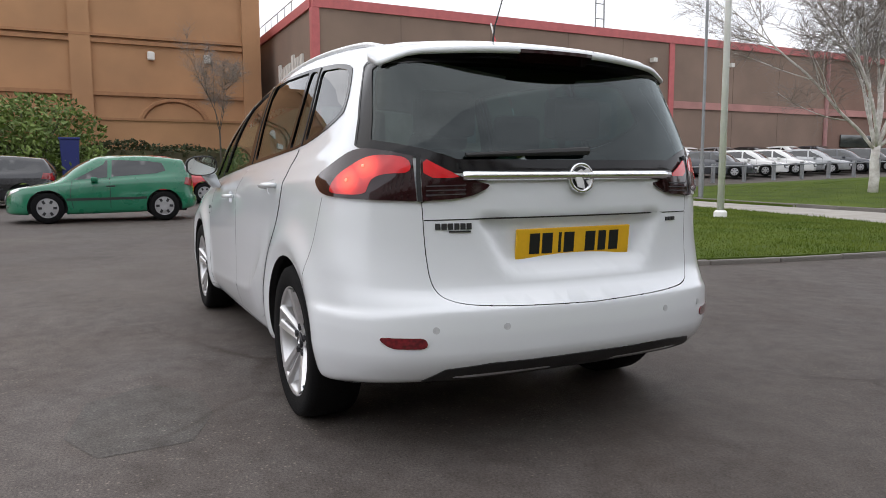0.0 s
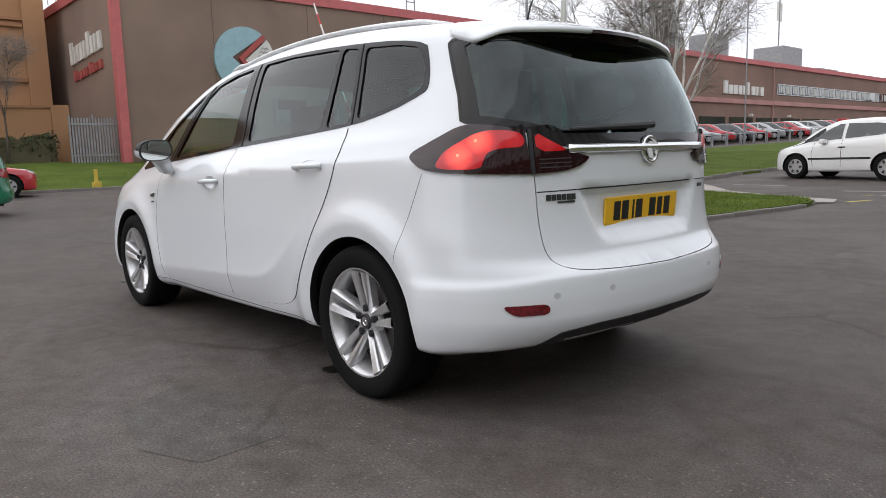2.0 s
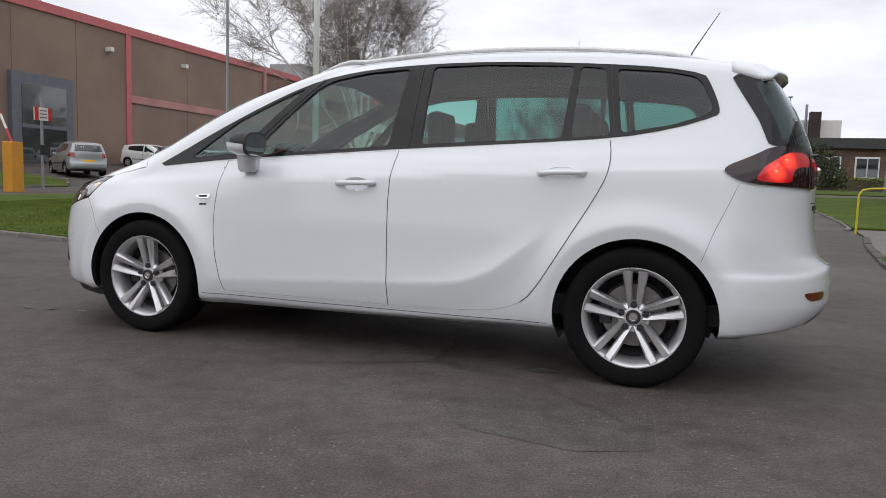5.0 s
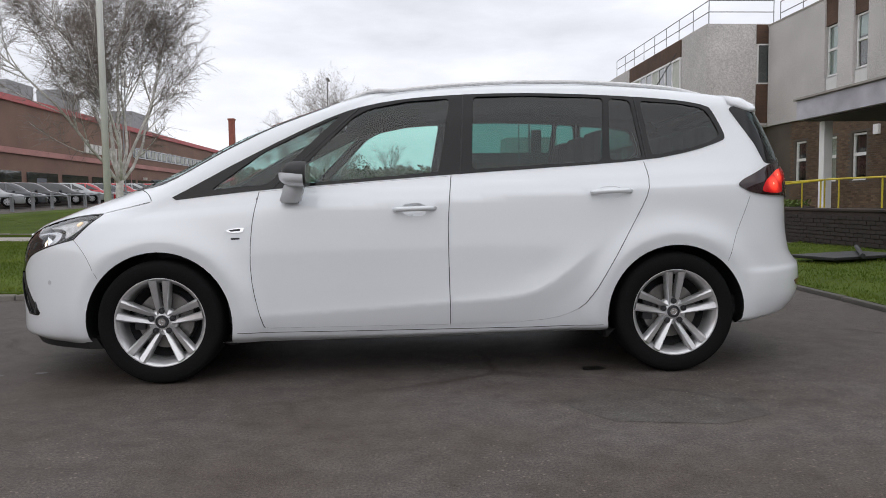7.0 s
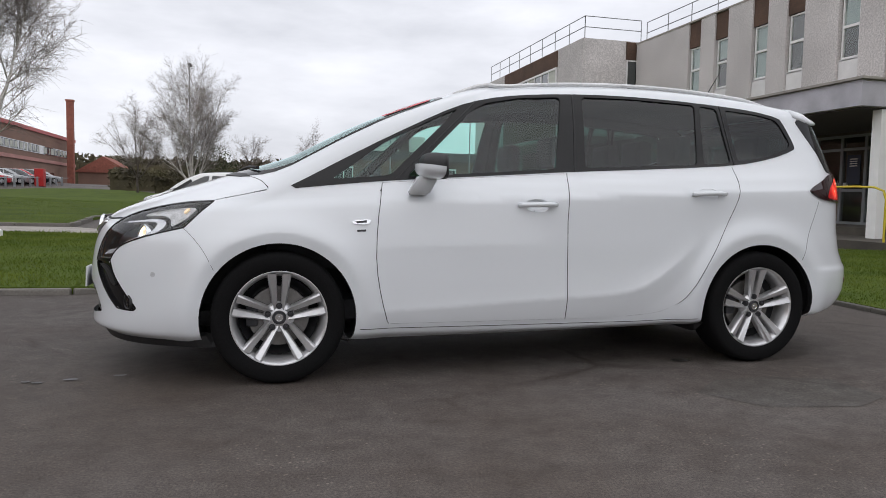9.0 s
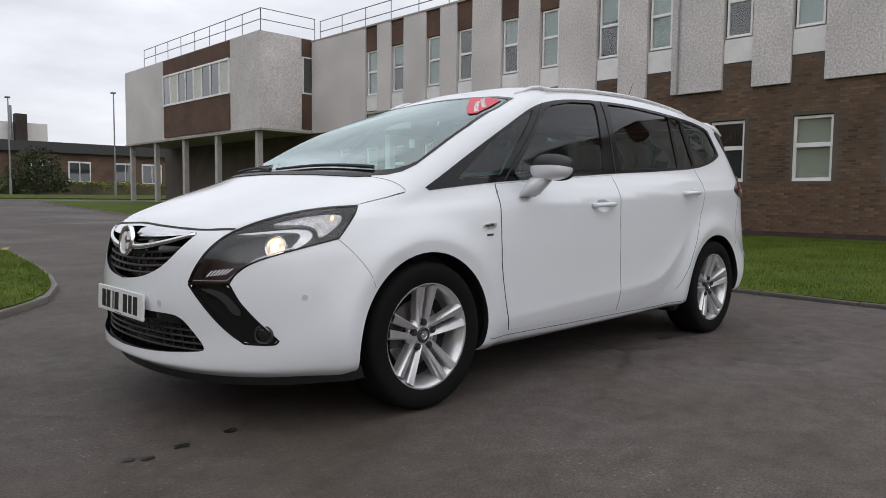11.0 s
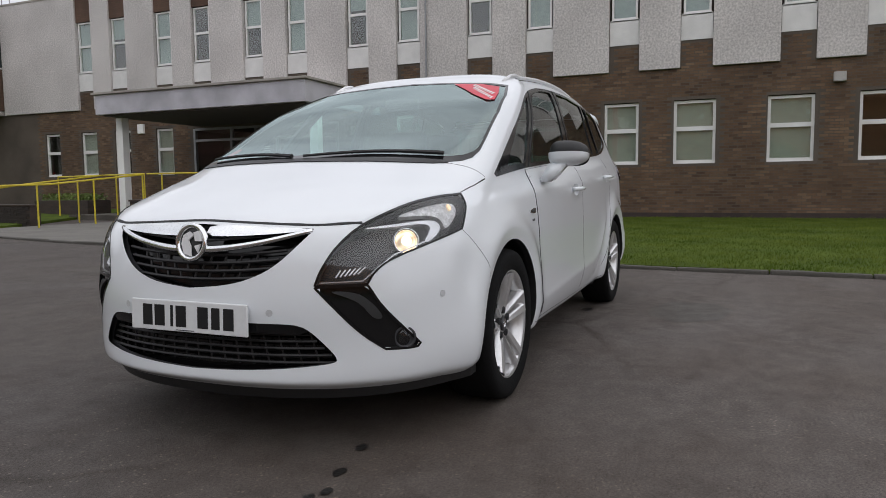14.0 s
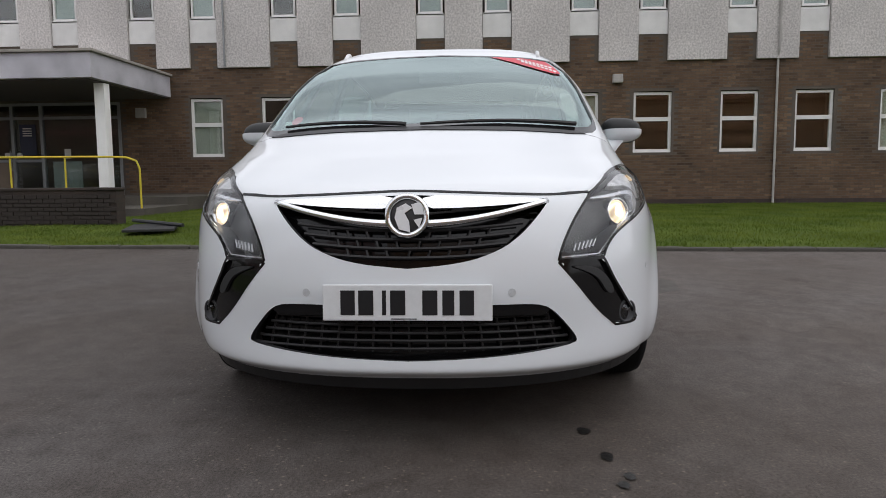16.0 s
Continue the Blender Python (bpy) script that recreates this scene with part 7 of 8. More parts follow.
part("lobby_floor", box(FX + 0.31, FX + 2.6, 10.1, 17.3, 0.30, 0.40), M["lobby"], entrance)
for a, b in ((12.945, 13.755), (13.845, 14.805)):
    part("mid_rail", box(FX + 0.005, FX + 0.07, a, b, 1.40, 1.48), M["galvanised"], entrance)
part("lower_panel", box(FX + 0.012, FX + 0.028, 13.875, 14.775, 0.50, 1.38), M["door_panel"], entrance, "brown lower door panel")
part("lower_panel", box(FX + 0.31, FX + 0.33, 11.9, 12.80, 0.50, 1.42), M["blind_teal"], entrance, "pale grey-green screen behind the glass")
part("poster", box(FX + 0.015, FX + 0.028, 13.10, 13.60, 1.62, 2.52), M["poster_blue"], entrance, "dark blue notice with white marks")
for k in range(4):
    part("poster_mark", box(FX + 0.010, FX + 0.0145, 13.22, 13.50, 2.38 - k * 0.07, 2.41 - k * 0.07), M["sign_white"], entrance)
part("notice", box(FX + 0.015, FX + 0.028, 13.55, 13.72, 1.52, 1.68), M["sign_white"], entrance)
part("notice", box(FX + 0.015, FX + 0.028, 13.90, 14.10, 1.52, 1.68), M["sign_white"], entrance)
part("notice", box(FX + 0.015, FX + 0.028, 12.05, 12.24, 1.50, 1.78), M["sign_white"], entrance)
part("door_handle", tube([(FX - 0.05, 13.87, 1.15), (FX - 0.05, 13.87, 1.75)], 0.018, 8), M["galvanised"], entrance)

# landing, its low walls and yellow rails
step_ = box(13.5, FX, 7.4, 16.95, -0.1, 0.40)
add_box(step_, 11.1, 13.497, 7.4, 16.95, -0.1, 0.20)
tagged(link_mesh("landing", step_, M["landing"]), "dark raised concrete landing before the entrance, shade included in its tone", "landing", kind="structure")


def rail(name, pts, posts, foot):
    r = thing(name, Matrix.Identity(4), "yellow painted tubular handrail beside the entrance", "handrail", "yellow handrails")
    part("top_rail", tube(pts, 0.024, 8), M["yellow_paint"], r)
    for x, y, z in posts:
        part("rail_post", tube([(x, y, foot), (x, y, z)], 0.022, 8), M["yellow_paint"], r)


rail("handrail", [(11.28, 7.55, 0.16), (11.28, 7.55, 1.10), (11.28, 7.62, 1.28), (11.28, 7.85, 1.36), (11.28, 8.3, 1.38), (11.28, 13.95, 1.40)], [(11.28, y, 1.38) for y in (9.3, 10.6, 11.7, 13.4)], 0.16)
rail("handrail", [(11.32, 14.1, 0.03), (11.32, 14.1, 1.40), (11.32, 17.6, 1.36), (11.32, 17.6, 0.03)], [(11.32, 15.2, 1.38)], 0.03)
rail("handrail", [(5.45, 13.55, 0.02), (5.45, 13.55, 0.88), (5.52, 13.56, 0.99), (5.7, 13.58, 1.03), (8.0, 13.75, 1.10), (11.2, 14.0, 1.38)], [(7.6, 13.72, 1.09), (9.35, 13.86, 1.21), (11.15, 14.0, 1.36)], 0.05)
rail("handrail", [(7.3, 14.75, 0.05), (7.3, 14.75, 0.9), (7.4, 14.77, 1.02), (7.7, 14.8, 1.06), (11.2, 15.6, 1.38)], [(9.9, 15.1, 1.2)], 0.05)


def brick_low_wall(x0, y0, y1, h, label):
    """A low dark brick wall whose bricks are laid one by one on its front."""
    w = thing("low_wall", pose(0, 0, 0), label, "wall")
    part("core", box(x0 + 0.02, x0 + 0.32, y0, y1, -0.05, h - 0.05), M["dark_brick"], w)
    part("coping", box(x0 - 0.01, x0 + 0.34, y0 - 0.02, y1 + 0.02, h - 0.048, h, 0.01), M["dark_brick"], w)
    bm = box(-0.01, 0.022, -0.1055, 0.1055, 0, 0.064, 0.003)
    me = bpy.data.meshes.new("brick")
    bm.to_mesh(me)
    bm.free()
    me.materials.append(M["brick_piece"])
    rnd = random.Random(3)
    rows = int((h - 0.05) / 0.075)
    for r in range(rows):
        y = y0 + 0.11 + (0.11 if r % 2 else 0)
        while y < y1 - 0.1:
            o = new("brick", me)
            o.parent = w
            o.location = (x0 + rnd.uniform(-0.003, 0.003), y, 0.006 + r * 0.075)
            y += 0.2225
    return w


brick_low_wall(7.7, 6.25, 10.9, 0.72, "low dark weathered brick wall on the lawn")
brick_low_wall(8.1, 14.7, 18.6, 0.60, "low dark brick wall beside the ramp")
part("side", box(8.03, 11.05, 10.58, 10.88, -0.05, 0.66), M["dark_brick"], thing("low_wall", Matrix.Identity(4), "low dark brick return wall beside the ramp", "wall"))
mat_ = thing("rubber_mat", pose(5.9, 4.75, 0.12, 0, 0, 20), "flat black rubber mat lying on the grass", "mat")
part("sheet", box(-0.6, 0.75, -0.35, 0.35, -0.01, 0.03, 0.01), M["black_plastic"], mat_)
part("bar", tube([(-0.2, -0.45, 0.05), (0.75, 0.35, 0.09)], 0.03, 8), M["black_plastic"], mat_)

pl = thing("planter", pose(12.0, 17.2, rise(12, 17.2)), "dark brick planter with low green plants", "planter")
part("box", box(0, 0.9, 0, 2.4, -0.1, 0.55, 0.01), M["dark_brick"], pl)
prnd = random.Random(9)
pv, pf = [], []
for k in range(900):
    p = Vector((prnd.uniform(0.05, 0.85), prnd.uniform(0.05, 2.35), 0.55 + 0.22 * prnd.random() ** 1.5))
    a = Vector((prnd.gauss(0, 1), prnd.gauss(0, 1), prnd.gauss(0.3, 0.6))).normalized() * 0.05
    c = a.cross(Vector((prnd.gauss(0, 1), prnd.gauss(0, 1), prnd.gauss(0, 1)))).normalized() * 0.025
    q = len(pv)
    pv += [p - a, p + c, p + a, p - c]
    pf.append((q, q + 1, q + 2, q + 3))
mesh_object("foliage", pv, pf, M["leaf"], pl)


# ---- office bricks: each stands a little proud of the mortar ----
def lay_bricks():
    opens = [(b - 0.02, a + 0.02, 1.46, 3.30) for a, b in LOW] + [(10.40, 16.6, 0.0, 3.20)]
    rnd = random.Random(12)
    me = bpy.data.meshes.new("brick")
    bm = box(-0.007, 0.004, -0.1065, 0.1065, -0.0325, 0.0325, 0.002)
    bm.to_mesh(me)
    bm.free()
    me.materials.append(M["office_brick"])
    vs, fs = [], []
    n = 0
    for r in range(63):
        z = 0.04 + r * 0.075
        y = -17.5 + (0.1125 if r % 2 else 0)
        while y < 24.3:
            y += 0.225
            if z > 4.04 and not any(abs(y - c) < W2 - 0.06 for c in UP):
                continue
            if any(a - 0.11 < y < b + 0.11 and c - 0.035 < z < d + 0.035 for a, b, c, d in opens):
                continue
            if y > 7.3 and z < 0.42 and y < 14.1:
                continue
            d = rnd.uniform(-0.002, 0.002)
            if 1.8 < y < 5.2 and 0.1 < z < 1.45 and n < 300:
                o = new("brick", me)
                o.parent = offices
                o.location = (FX + d, y, z)
                n += 1
                continue
            x0, x1 = FX - 0.007 + d, FX + 0.004
            a, b, c, e = y - 0.1065, y + 0.1065, z - 0.0325, z + 0.0325
            q = len(vs)
            g = 0.003
            vs += [(x0, a + g, c + g), (x0, b - g, c + g), (x0, b - g, e - g), (x0, a + g, e - g), (x1, a, c), (x1, b, c), (x1, b, e), (x1, a, e)]
            fs += [(q, q + 3, q + 2, q + 1), (q, q + 1, q + 5, q + 4), (q + 1, q + 2, q + 6, q + 5), (q + 2, q + 3, q + 7, q + 6), (q + 3, q, q + 4, q + 7)]
    tagged(mesh_object("brickwork", vs, fs, M["office_brick"], offices), kind="stuff")


lay_bricks()


# ---- the works across the road ----
CX = -33.0
works = thing("works_building", Matrix.Identity(4), "long brown rendered works building with pink-red trim", "building")
part("main_wall", box(-60, CX, 9.2, 50.4, 0.2, 9.75), M["brown_render"], works)
part("long_wall", box(-60, CX - 0.1, 50.4, 136, 0.2, 9.75), M["works_brick"], works)
for a, b in ((9.15, 50.4), (50.4, 136.0)):
    part("eaves_trim", box(CX - 0.3, CX + 0.12, a, b - 0.02, 9.70, 10.22), M["pink_trim"], works)
part("eaves_trim", box(-60, CX - 0.32, 9.06, 9.3, 9.70, 10.22), M["pink_trim"], works)
part("corner_trim", box(CX - 0.35, CX + 0.10, 9.08, 9.50, 0.8, 9.70), M["pink_trim"], works)
part("upright_trim", box(CX, CX + 0.10, 34.0, 34.45, 0.9, 9.70), M["pink_trim"], works)
part("mid_band", box(CX, CX + 0.11, 34.46, 136, 5.35, 5.85), M["pink_pale"], works)
part("downpipe", tube([(CX + 0.12, 50.4, 1.0), (CX + 0.12, 50.4, 10.2)], 0.16, 8), M["pink_pipe"], works)
part("downpipe", tube([(CX + 0.1, 82.0, 1.0), (CX + 0.1, 82.0, 10.0)], 0.07, 8), M["pink_pipe"], works)
part("window_band", box(CX - 0.11, CX - 0.03, 83.3, 134.8, 6.62, 7.88), M["window_glass"], works, "dark window band")
for y in (14.2, 20.0, 25.6, 30.0, 40.2, 45.0):
    part("render_joint", box(CX - 0.02, CX + 0.006, y - 0.02, y + 0.02, 1.0, 9.70), M["joint_brown"], works)
rnd = random.Random(8)
for k in range(25):
    y = 83.6 + k * 1.95 + (1.9 if k > 15 else 0)
    w = new("window")
    w.parent = works
    part("window_frame", box(CX - 0.05, CX - 0.01, y, y + 1.5, 6.72, 7.78), M["grey_paint"], w)
    for j in range(3):
        lit = rnd.random() < 0.8
        part("pane", box(CX - 0.01, CX + 0.01, y + 0.06 + j * 0.48, y + 0.42 + j * 0.48, 6.80 if lit else 6.9, 7.70), M["blind"] if lit else M["window_glass"], w)
for k in range(11):
    y = 52.5 + k * 6.4
    part("dark_opening", box(CX - 0.08, CX + 0.02, y, y + 5.4, 2.9, 3.9), M["window_glass"], works)
    if k % 3 == 1:
        part("works_door", box(CX - 0.08, CX + 0.03, y + 1.5, y + 3.2, 1.2, 3.4), M["grey_paint"], works)
# wall boxes and the big doorway
for y, z in ((17.5, 3.5), (20.7, 3.6)):
    part("wall_box_frame", box(CX, CX + 0.16, y, y + 1.4, z - 0.75, z + 0.75), M["grey_paint"], works)
    part("wall_box_pane", box(CX + 0.14, CX + 0.17, y + 0.3, y + 1.1, z - 0.45, z + 0.45), M["window_glass"], works)
part("doorway_frame", box(CX, CX + 0.3, 25.3, 29.4, 1.0, 6.1), M["grey_paint"], works)
part("doorway", box(CX + 0.28, CX + 0.32, 25.9, 28.9, 1.1, 5.5), M["window_glass"], works)
part("doorway_rail", box(CX + 0.31, CX + 0.36, 25.9, 28.9, 3.1, 3.3), M["grey_paint"], works)
for y, z in ((32.3, 8.3), (39.5, 8.4), (76, 4.0), (86, 4.0)):
    part("camera_box", box(CX, CX + 0.45, y, y + 0.3, z, z + 0.28, 0.03), M["sign_white"], works)
part("lattice_mast", tube([(-40, 33.2, 10), (-40, 33.2, 15.2)], 0.06, 6), M["galvanised"], works)
part("lattice_mast", tube([(-40, 34.0, 10), (-40, 34.0, 15.2)], 0.06, 6), M["galvanised"], works)
for z in (11.5, 12.6, 13.7, 14.8):
    part("mast_rung", tube([(-40, 33.2, z), (-40, 34.0, z)], 0.04, 5), M["galvanised"], works)
for x, y, sx, sy, h in ((-41, 70, 4, 5, 3.4), (-40, 80, 3, 4, 4.0), (-39, 97, 4, 6, 3.6), (-38, 108, 3, 7, 1.3)):
    part("roof_plant", box(x - sx / 2, x + sx / 2, y - sy / 2, y + sy / 2, 10, 10 + h, 0.1), M["plant_grey"], works)
    part("roof_vent", box(x - sx / 4, x + sx / 4, y + sy / 2, y + sy / 2 + 1.6, 10, 10 + h * 0.8, 0.1), M["grey_paint"], works)
part("roof_aerial", tube([(-39, 97, 13), (-39, 97, 20)], 0.09, 6), M["galvanised"], works)
for dy in (-0.5, 0.5):
    part("roof_aerial", box(-39.1, -38.9, 97 + dy - 0.12, 97 + dy + 0.12, 17.2, 19.6), M["sign_white"], works)
part("roof_handrail", tube([(-58, 9.4, 11.1), (-38, 9.4, 11.1)], 0.03, 5), M["galvanised"], works)
for k in range(12):
    part("roof_rail_post", tube([(-58 + k * 1.8, 9.4, 10.2), (-58 + k * 1.8, 9.4, 11.1)], 0.025, 5), M["galvanised"], works)
# chimney at the far end
ch = thing("chimney", Matrix.Identity(4), "tall slender red brick chimney beyond the works", "chimney")
part("shaft", box(-31.9, -30.9, 125.5, 126.5, 1.2, 15.9, 0.05), M["chimney_red"], ch)
part("cap", box(-32.0, -30.8, 125.4, 126.6, 15.9, 16.2, 0.04), M["chimney_red"], ch)
shed = thing("outbuilding", Matrix.Identity(4), "low red-brick outbuilding with a pitched roof beyond the works", "building")
part("wall", box(-33, -24.5, 138, 148, 1.2, 4.6), M["works_brick"], shed)
bm = bmesh.new()
va, vb = ([bm.verts.new(q) for q in ((-33.4, y, 4.6), (-24.1, y, 4.6), (-24.1, y, 4.8), (-28.75, y, 7.6), (-33.4, y, 4.8))] for y in (137.6, 148.4))
bm.faces.new(va)
bm.faces.new(vb)
for i in range(5):
    bm.faces.new((va[i], va[(i + 1) % 5], vb[(i + 1) % 5], vb[i]))
bmesh.ops.recalc_face_normals(bm, faces=bm.faces)
part("roof", bm, M["chimney_red"], shed, "dull red pitched roof")

# round wall sign: blue disc with a notch, a red chevron and a wavy grey wedge
sign = thing("wall_sign", pose(CX + 0.02, 15.9, 6.3, 0, 0, 0), "round blue and white wall sign with a red chevron", "sign")


def flat_sign(name, pts, x0, x1, material):
    bm = bmesh.new()
    f = bm.faces.new([bm.verts.new((x0, y, z)) for y, z in pts])
    e = bmesh.ops.extrude_face_region(bm, geom=[f])
    for v in e["geom"]:
        if isinstance(v, bmesh.types.BMVert):
            v.co.x = x1
    bmesh.ops.triangulate(bm, faces=[q for q in bm.faces if len(q.verts) > 4])
    bmesh.ops.recalc_face_normals(bm, faces=bm.faces)
    return part(name, bm, material, sign)


R = 1.78
flat_sign("disc", [(R * math.cos(radians(a)), R * math.sin(radians(a))) for a in range(52, 309, 8)] + [(-0.78, 0.12)], 0.0, 0.16, M["sign_blue"])
flat_sign("wedge", [(R * math.cos(radians(a)), R * math.sin(radians(a))) for a in range(-54, 43, 8)] + [(-0.02, 0.0)], 0.0, 0.14, M["sign_white"])
flat_sign("chevron", [(1.02, 1.42), (1.2, 1.18), (-0.1, 0.06), (1.22, -1.42), (0.98, -1.6), (-0.42, 0.10)], 0.0, 0.22, M["sign_red"])
for k in range(7):
    pts = [(0.25 + k * 0.12 + 0.1 * j, -0.62 + k * 0.22 + (0.05 if j % 2 else -0.03)) for j in range(8 - abs(k - 3))]
    part("wave", tube([(0.15, y, z) for y, z in pts], 0.03, 5), M["plant_grey"], sign)
# name boards as plain bars
for nm, m, n, w, h, gap, col in (("wall_sign", pose(-40.6, 9.2, 6.95, 0, -3, 0), 9, 0.46, 1.05, 0.64, "sign_white"), ("wall_sign", pose(-40.2, 9.2, 5.75, 0, -3, 0), 9, 0.42, 0.5, 0.58, "sign_red")):
    sg = thing(nm, m, "raised letters on the works wall, shown as bars", "sign")
    for i in range(n):
        part("bar", box(i * gap, i * gap + w * (0.6 if i % 3 == 1 else 1), -0.12, 0, -h / 2, h / 2 * (1.3 if i in (0, 5) else 0.7)), M[col], sg)
sg = thing("wall_sign", pose(CX - 0.10, 70.3, 6.85), "raised pale letters on the works wall, shown as bars", "sign")
for i in range(9):
    part("bar", box(0, 0.15, i * 1.06, i * 1.06 + (0.5 if i in (5, 7) else 0.8), -0.5, 0.85 if i in (0, 5) else 0.45), M["sign_white"], sg)

# orange rendered building
orange = thing("rendered_building", Matrix.Identity(4), "tall orange-brown rendered building with banded walls", "building")
OX = -42.0
part("main_wall", box(-60, OX, -70, 8.2, 0.2, 12.0), M["orange_render"], orange)
part("parapet", box(-60, OX + 0.15, -70, 7.1, 12.0, 12.45), M["orange_render"], orange)
part("end_pier", box(OX - 0.8, OX + 0.25, 7.15, 8.25, 0.2, 12.7), M["orange_render"], orange)
for z in (8.55, 5.55):
    part("string_course", box(OX, OX + 0.18, -70, 7.12, z, z + 0.22), M["orange_shade"], orange)
part("string_course", box(OX, OX + 0.22, -70, 8.2, 8.9, 9.05), M["orange_shade"], orange)
for y in (-38, -22, -12.5, -2.5):
    part("pilaster", box(OX, OX + 0.2, y, y + 1.1, 0.3, 12.0), M["orange_render"], orange)
part("blind_arch", tube([(OX + 0.02, 3.0 + 1.9 * math.cos(radians(a)), 3.9 + 1.5 * math.sin(radians(a))) for a in range(0, 181, 10)], 0.16, 6), M["orange_shade"], orange)
for y, z in ((-8.2, 8.2), (1.6, 8.2), (4.8, 8.2)):
    part("bulkhead_lamp", box(OX, OX + 0.35, y, y + 0.4, z - 0.5, z, 0.08), M["sign_white"], orange)
yard = thing("yard_wall", Matrix.Identity(4), "orange-brown rendered yard wall beside the gates", "wall")
part("wall", box(-36.6, -36.2, -60, 7.5, 0.5, 3.75), M["orange_render"], yard)
part("coping", box(-36.68, -36.12, -60, 7.6, 3.75, 3.87), M["orange_shade"], yard)
part("pier", box(-36.72, -36.08, 6.8, 7.62, 0.5, 3.92), M["orange_render"], yard)
gate_ = thing("palisade_gates", Matrix.Identity(4), "grey steel palisade gates, closed", "gate")
for k in range(17):
    part("pale", box(-33.46, -33.40, 6.85 + k * 0.132, 6.925 + k * 0.132, 0.75, 3.15 if k not in (0, 8, 16) else 3.3, 0.004), M["galvanised"], gate_)
for z in (1.3, 2.8):
    part("gate_bar", box(-33.40, -33.35, 6.83, 9.05, z, z + 0.08), M["galvanised"], gate_)


# ---- hedges, shrubs ----
def leaves(name, n, place, size, material, label, category, kind="stuff", parent=None, seed=1):
    rnd = random.Random(seed)
    vs, fs = [], []
    for _ in range(n):
        p = Vector(place(rnd))
        a = Vector((rnd.gauss(0, 1), rnd.gauss(0, 1), rnd.gauss(0, 1))).normalized()
        b = a.cross(Vector((rnd.gauss(0, 1), rnd.gauss(0, 1), rnd.gauss(0, 1)))).normalized()
        s = size * rnd.uniform(0.6, 1.3)
        q = len(vs)
        vs += [p - a * s, p + b * s * 0.45, p + a * s, p - b * s * 0.45]
        fs.append((q, q + 1, q + 2, q + 3))
    ob = mesh_object(name, vs, fs, material, parent)
    if parent is None:
        tagged(ob, label, category, kind=kind)
    return ob


def hedge(x0, x1, y0, y1, h, n, seed, material="hedge_leaf", label="clipped dark green hedge", size=0.12):
    def place(r):
        x, y = r.uniform(x0, x1), r.uniform(y0, y1)
        bump = 0.85 + 0.25 * noise.noise(Vector((x * 0.5, y * 0.5, seed)))
        z = h * bump * r.random() ** 0.45
        return (x, y, rise(x, y) + z)

    hd = thing("hedge", Matrix.Identity(4), label, "hedge")
    leaves("foliage", n, place, size, M[material], "", "", parent=hd, seed=seed)
    part("core", box(x0 + 0.15, x1 - 0.15, y0 + 0.15, y1 - 0.15, rise((x0 + x1) / 2, (y0 + y1) / 2) - 0.3, rise((x0 + x1) / 2, (y0 + y1) / 2) + h * 0.68), M["bare_scrub"], hd)


hedge(-36.0, -34.6, -40, 6.7, 1.75, 16000, 11)
hedge(-33.0, -31.8, 9.8, 24.0, 0.8, 2500, 12, "leaf", "scrubby green growth along the wall foot", 0.10)
hedge(-9.5, -3.6, 57, 59, 1.5, 3500, 13, "bare_scrub", "brown scrubby hedge beyond the car park", 0.2)
hedge(7, 40, 62.5, 64.5, 1.25, 9000, 14, "hedge_gold", "clipped yellow-green hedge before the low building", 0.13)
hedge(-14.6, -7.6, 66, 70, 2.2, 4500, 15, "bare_scrub", "brown bare thicket beyond the lawn", 0.22)
hedge(-60, 60, 150, 158, 7.0, 9000, 16, "bare_scrub", "distant belt of bare trees", 0.7)
hedge(-130, -55, 160, 170, 8.0, 7000, 17, "far_leaf", "distant belt of dark trees", 0.7)
hedge(60, 170, 120, 130, 8.0, 7000, 18, "bare_scrub", "distant belt of bare trees", 0.7)


def shrub(x, y, r, h, n, seed, material="leaf", label="leafy green evergreen shrub"):
    sh = thing("shrub", pose(x, y, rise(x, y)), label, "shrub")

    def place(q):
        while True:
            v = Vector((q.uniform(-1, 1), q.uniform(-1, 1), q.uniform(0, 1)))
            if 0.35 < v.length < 1.0 + 0.25 * noise.noise(v * 2.3 + Vector((seed, 0, 0))):
                return (v.x * r, v.y * r, 0.25 + v.z * h)

    leaves("crown", n, place, 0.13, M[material], "", "", parent=sh, seed=seed)
    rnd = random.Random(seed)
    for k in range(7):
        a = k * 0.9
        part("stem", tube([(0, 0, -0.1), (0.25 * r * math.cos(a), 0.25 * r * math.sin(a), h * 0.35), (0.6 * r * math.cos(a), 0.6 * r * math.sin(a), h * 0.75)], 0.05, 6, 0.015), M["dark_bark"], sh)


shrub(-33.6, -4.3, 3.4, 3.6, 6500, 21)
shrub(-33.0, -9.5, 3.0, 2.8, 4000, 22)
shrub(12.2, 59.0, 2.4, 3.6, 4500, 23, "hedge_leaf", "tall dark green shrub by the low building")
shrub(11.0, 60.5, 1.6, 1.2, 1500, 24)
shrub(8.0, 61.5, 1.2, 0.8, 900, 25)
shrub(-6.0, 75, 3.6, 4.6, 3500, 26, "hedge_leaf", "dark conifer behind the birch")
bin_ = thing("wheelie_bin", pose(-31.0, -2.5, rise(-31, -2.5)) @ Matrix.Scale(0.76, 4), "dark blue wheeled bin beside the shrub", "bin")
bm = box(-0.45, 0.45, -0.5, 0.5, 0.05, 2.3, 0.04)
for v in bm.verts:
    if v.co.z < 0.5:
        v.co.x *= 0.85
        v.co.y *= 0.85
part("tub", bm, M["blue_bin"], bin_)
